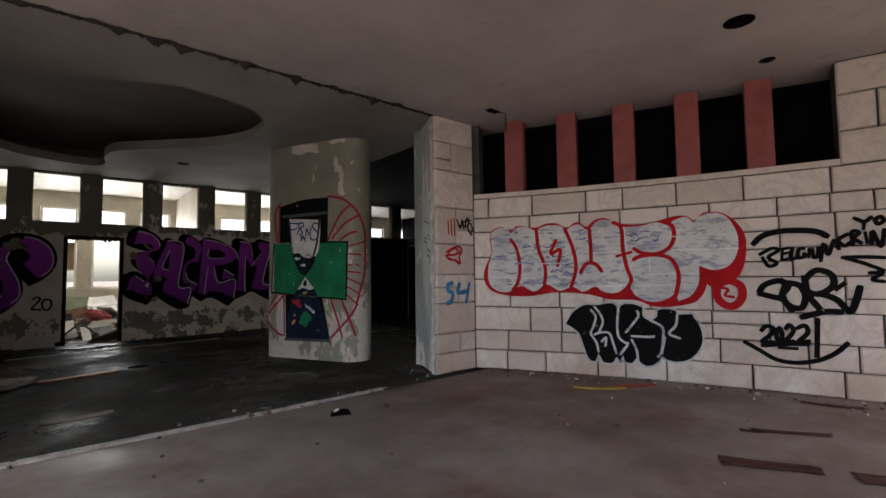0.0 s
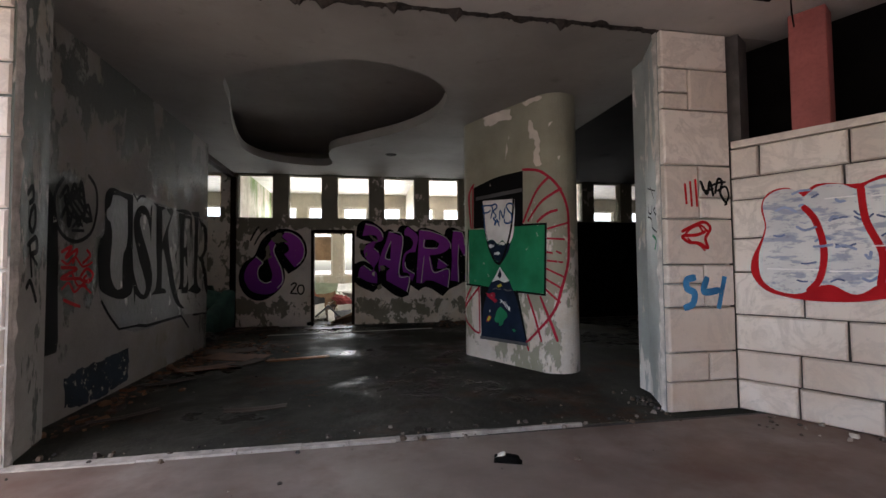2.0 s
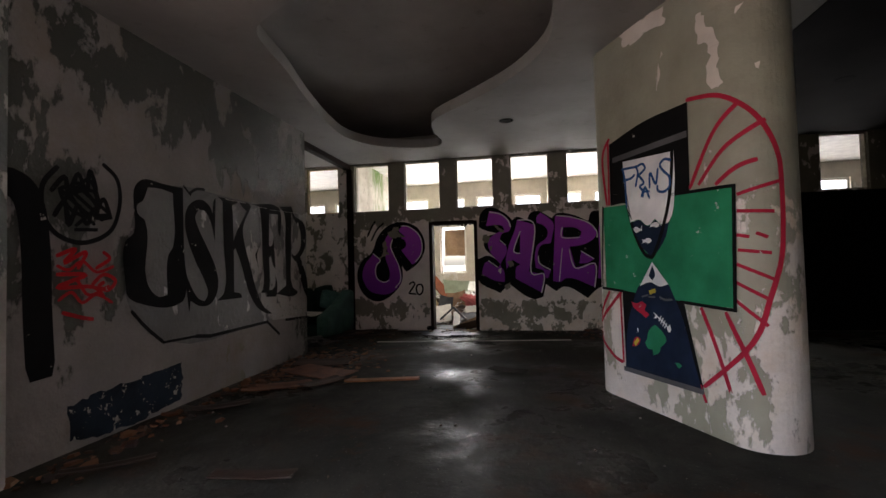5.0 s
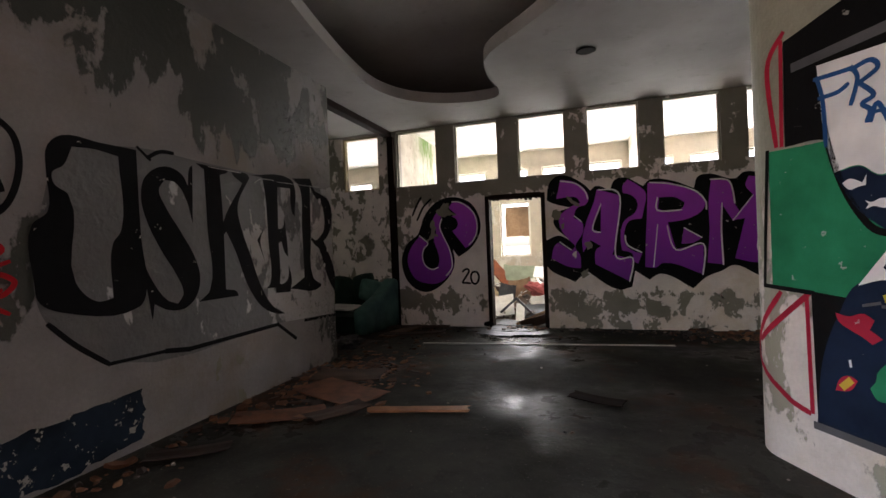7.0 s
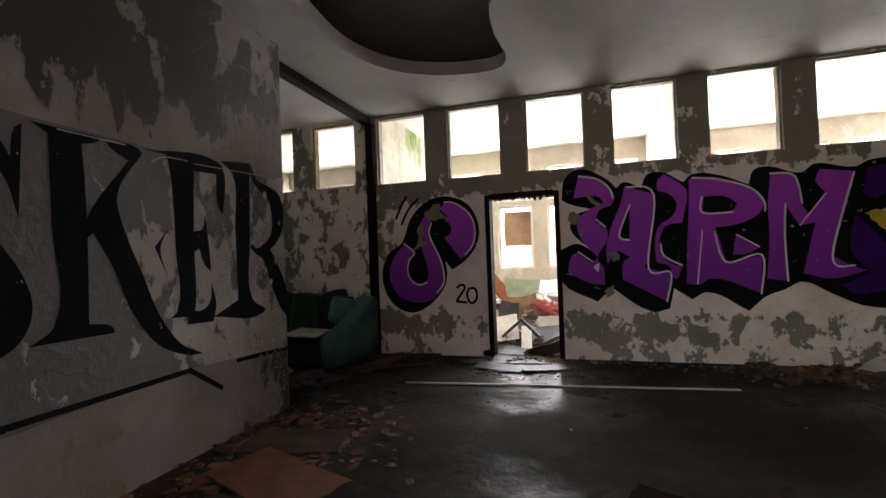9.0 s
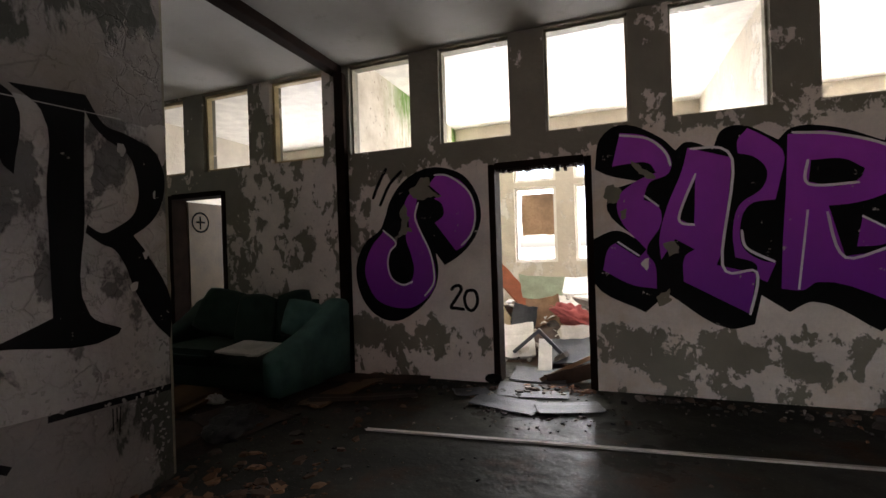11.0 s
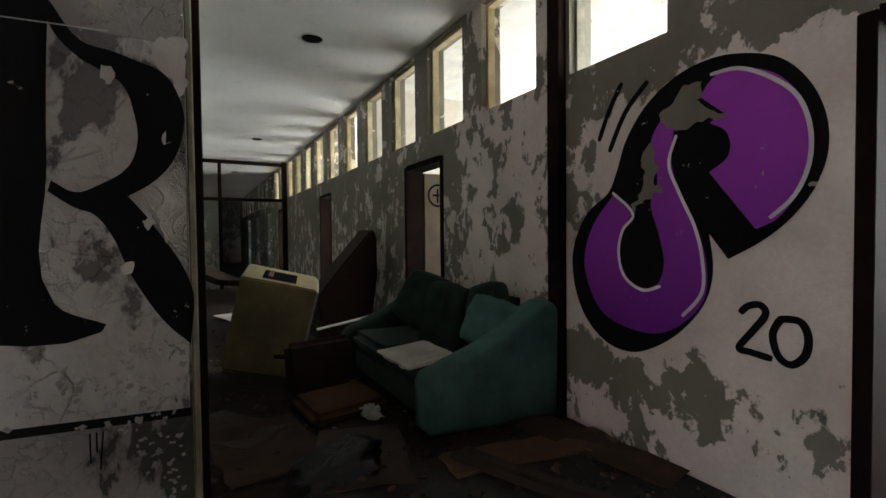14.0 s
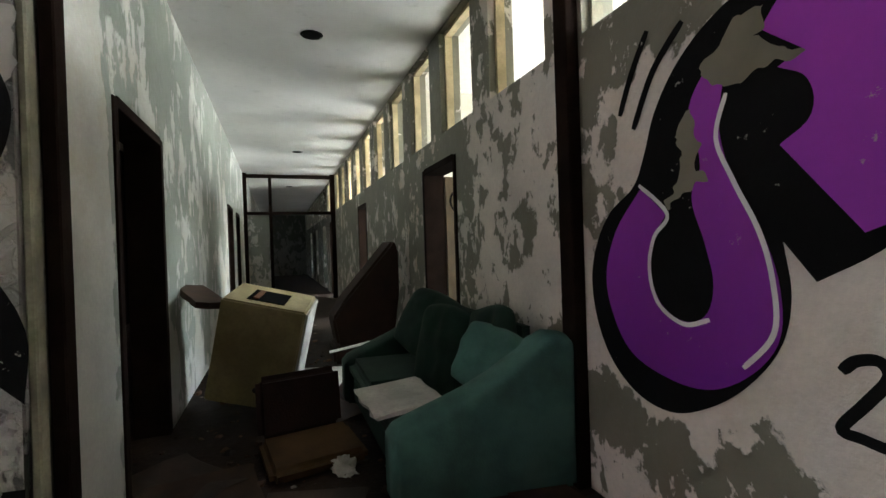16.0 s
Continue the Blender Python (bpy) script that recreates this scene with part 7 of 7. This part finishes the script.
for v in heap.verts:
    x, y = 1.2 + v.co.x * 1.9, 13.3 + v.co.y * 1.45
    v.co = Vector((x, y, mound(x, y)))
tagged(link_mesh("rubble_mound", heap, M_CARD), "mound of rubble and rags in the sunlit room", "rubble", "", "stuff")
R_ = "wreckage behind the door"


def lean(at, along, across):
    """The place of a board with its length and its width in two directions."""
    u = Vector(along).normalized()
    w = u.cross(Vector(across)).normalized()
    v = w.cross(u)
    return Matrix(((u.x, v.x, w.x, at[0]), (u.y, v.y, w.y, at[1]), (u.z, v.z, w.z, at[2]), (0, 0, 0, 1)))


board("veneer_board", "red-brown veneer board thrown on the rubble", lean((0.42, 13.35, 0.77), (0.55, -0.1, -0.58), (0.3, 0.5, 0.5)), 0.86, 0.24, 0.03, M_REDBOARD, "board", R_)
board("green_board", "pale green board on the rubble", lean((0.86, 13.4, 0.68), (0.66, 0.0, -0.05), (0.15, 0.5, 0.8)), 0.62, 0.36, 0.015, M_GREENBOARD, "board", R_, 0.03)
board("laminate_sheet", "white laminate sheet on the rubble", lean((1.42, 13.5, 0.7), (1, 0.1, 0.06), (0, 0.8, 0.45)), 0.55, 0.42, 0.02, M_WHITEBOARD, "board", R_, 0.02, 1)
board("laminate_sheet", "white laminate sheet lower on the rubble", lean((1.38, 13.2, 0.53), (1, -0.08, 0.04), (0, 0.85, 0.35)), 0.62, 0.4, 0.02, M_WHITEBOARD, "board", R_, 0.015, 2)
board("brown_sheet", "sagging brown sheet over the rubble", lean((0.98, 12.85, 0.34), (0.45, 0.05, 0.06), (-0.1, 0.45, 0.6)), 0.42, 0.62, 0.02, M_BROWNSHEET, "board", R_, 0.05, 3)
board("brown_sheet", "grey torn sheet beside the brown one", lean((0.72, 12.75, 0.34), (0.4, 0.1, -0.1), (0.2, 0.4, 0.5)), 0.3, 0.4, 0.015, M_GREYSHEET, "board", R_, 0.04, 13)
board("buff_panel", "buff panel leaning on the jamb side", lean((0.36, 12.7, 0.42), (0.3, 0.1, -0.5), (0.3, 0.1, 0.35)), 0.55, 0.3, 0.015, M_TIMBER, "board", R_)
board("padded_panel", "white padded panel in the rubble", lean((0.74, 12.18, 0.17), (0.4, 0.06, 0.03), (-0.12, 0.5, 0.42)), 0.4, 0.46, 0.045, M_WHITEBOARD, "board", R_, 0.03, 5)
board("padded_panel", "small white panel propped by the jamb", lean((0.56, 12.0, 0.12), (0.2, 0.06, -0.2), (0.1, 0.4, 0.4)), 0.3, 0.2, 0.02, M_WHITEBOARD, "board", R_, 0.02, 15)
board("white_box_side", "white box side lying on the rubble", lean((1.45, 12.45, 0.2), (1, 0.0, 0.05), (0, 0.3, 0.9)), 0.42, 0.27, 0.07, M_WHITEBOARD, "board", R_, 0.0, 6)
board("wet_sheet", "wet grey sheet sloping off the rubble", lean((1.3, 12.05, 0.12), (1, 0.1, 0.02), (0, 0.9, 0.3)), 0.55, 0.5, 0.01, M_GREYSHEET, "sheet", R_, 0.02, 16)
board("threshold_plank", "brown plank across the doorway floor", lean((1.4, 11.4, 0.11), (0.46, 0.22, 0.19), (-0.1, 0.25, -0.12)), 0.6, 0.1, 0.035, M_BROWNSHEET, "plank", R_, 0.0, 7)
board("threshold_plank", "dark plank on edge below the brown one", lean((1.42, 11.37, 0.06), (0.46, 0.2, 0.1), (0.0, 0.05, 0.9)), 0.52, 0.14, 0.03, M_CARD, "plank", R_, 0.0, 8)
litter("splinters", "rusty wood splinters on the floor of the doorway", 31, 150, blob(1.32, 11.12, 0.28, 0.1), (0.02, 0.12), M_CHIPS, 0.12, tilt=22)
r = random.Random(77)
for i in range(26):
    x, y = r.uniform(-0.3, 2.7), r.uniform(12.3, 14.3)
    z = mound(x, y) + 0.04
    board("wreckage_board", "broken furniture board thrown on the rubble", pose(x, y, z, r.uniform(-35, 35), r.uniform(-35, 35), r.uniform(0, 180)), r.uniform(0.25, 0.8), r.uniform(0.08, 0.4), r.uniform(0.008, 0.03),
          r.choice((M_WHITEBOARD, M_CARD, M_TIMBER, M_RUSTWOOD, M_DARKWOOD, M_DUSTWHITE, M_REDBOARD)), "board", R_, r.uniform(0, 0.03), i)
bracket = tagged(empty("metal_bracket"), "bent dark metal bracket lying on the rubble", "bracket", R_)
part("bar", box_bm(-0.2, 0.2, -0.02, 0.02, -0.02, 0.02, pose(0.89, 12.0, 0.23, 0, -41, 0), 0.004), M_METAL, bracket)
part("bar", box_bm(-0.27, 0.27, -0.02, 0.02, -0.02, 0.02, pose(1.21, 11.97, 0.17, 0, 46, 0), 0.004), M_METAL, bracket)
comb = tagged(empty("slatted_strip"), "white slatted strip with a broken toothed end", "strip", R_)
cm = pose(1.11, 11.82, 0.12, 28, 4, 8)
part("strip", box_bm(-0.07, 0.07, -0.25, 0.25, 0, 0.02, cm, 0.003), M_WHITEBOARD, comb)
for i in range(5):
    part("tooth", box_bm(-0.068 + 0.03 * i, -0.052 + 0.03 * i, -0.3, -0.252, 0.002, 0.018, cm), M_WHITEBOARD, comb)
rag = puff("red_rag", pose(1.34, 12.68, 0.42, 10, 22, 20), 0.22, 0.12, 0.1, M_REDCLOTH, None, 1.1, 5.0, "", 0.0, 0.75)
tagged(rag, "faded red rag hanging over the rubble", "cloth", R_)
puff_ = puff("grey_bundle", pose(0.72, 11.13, 0.05, 0, 0, 20), 0.08, 0.05, 0.04, M_FLATBLACK, None, 0.9, 6.0)
tagged(puff_, "small dark crumpled bag at the door jamb", "bag")
board("window_board", "brown plywood board closing part of a window", pose(0.64, FAR + 0.1, 1.82, 90, 0, 0), 0.56, 0.7, 0.015, worn("bleached_plywood", (0.3, 0.19, 0.12), 0.8, 0, 0.35, 2.5), "board")
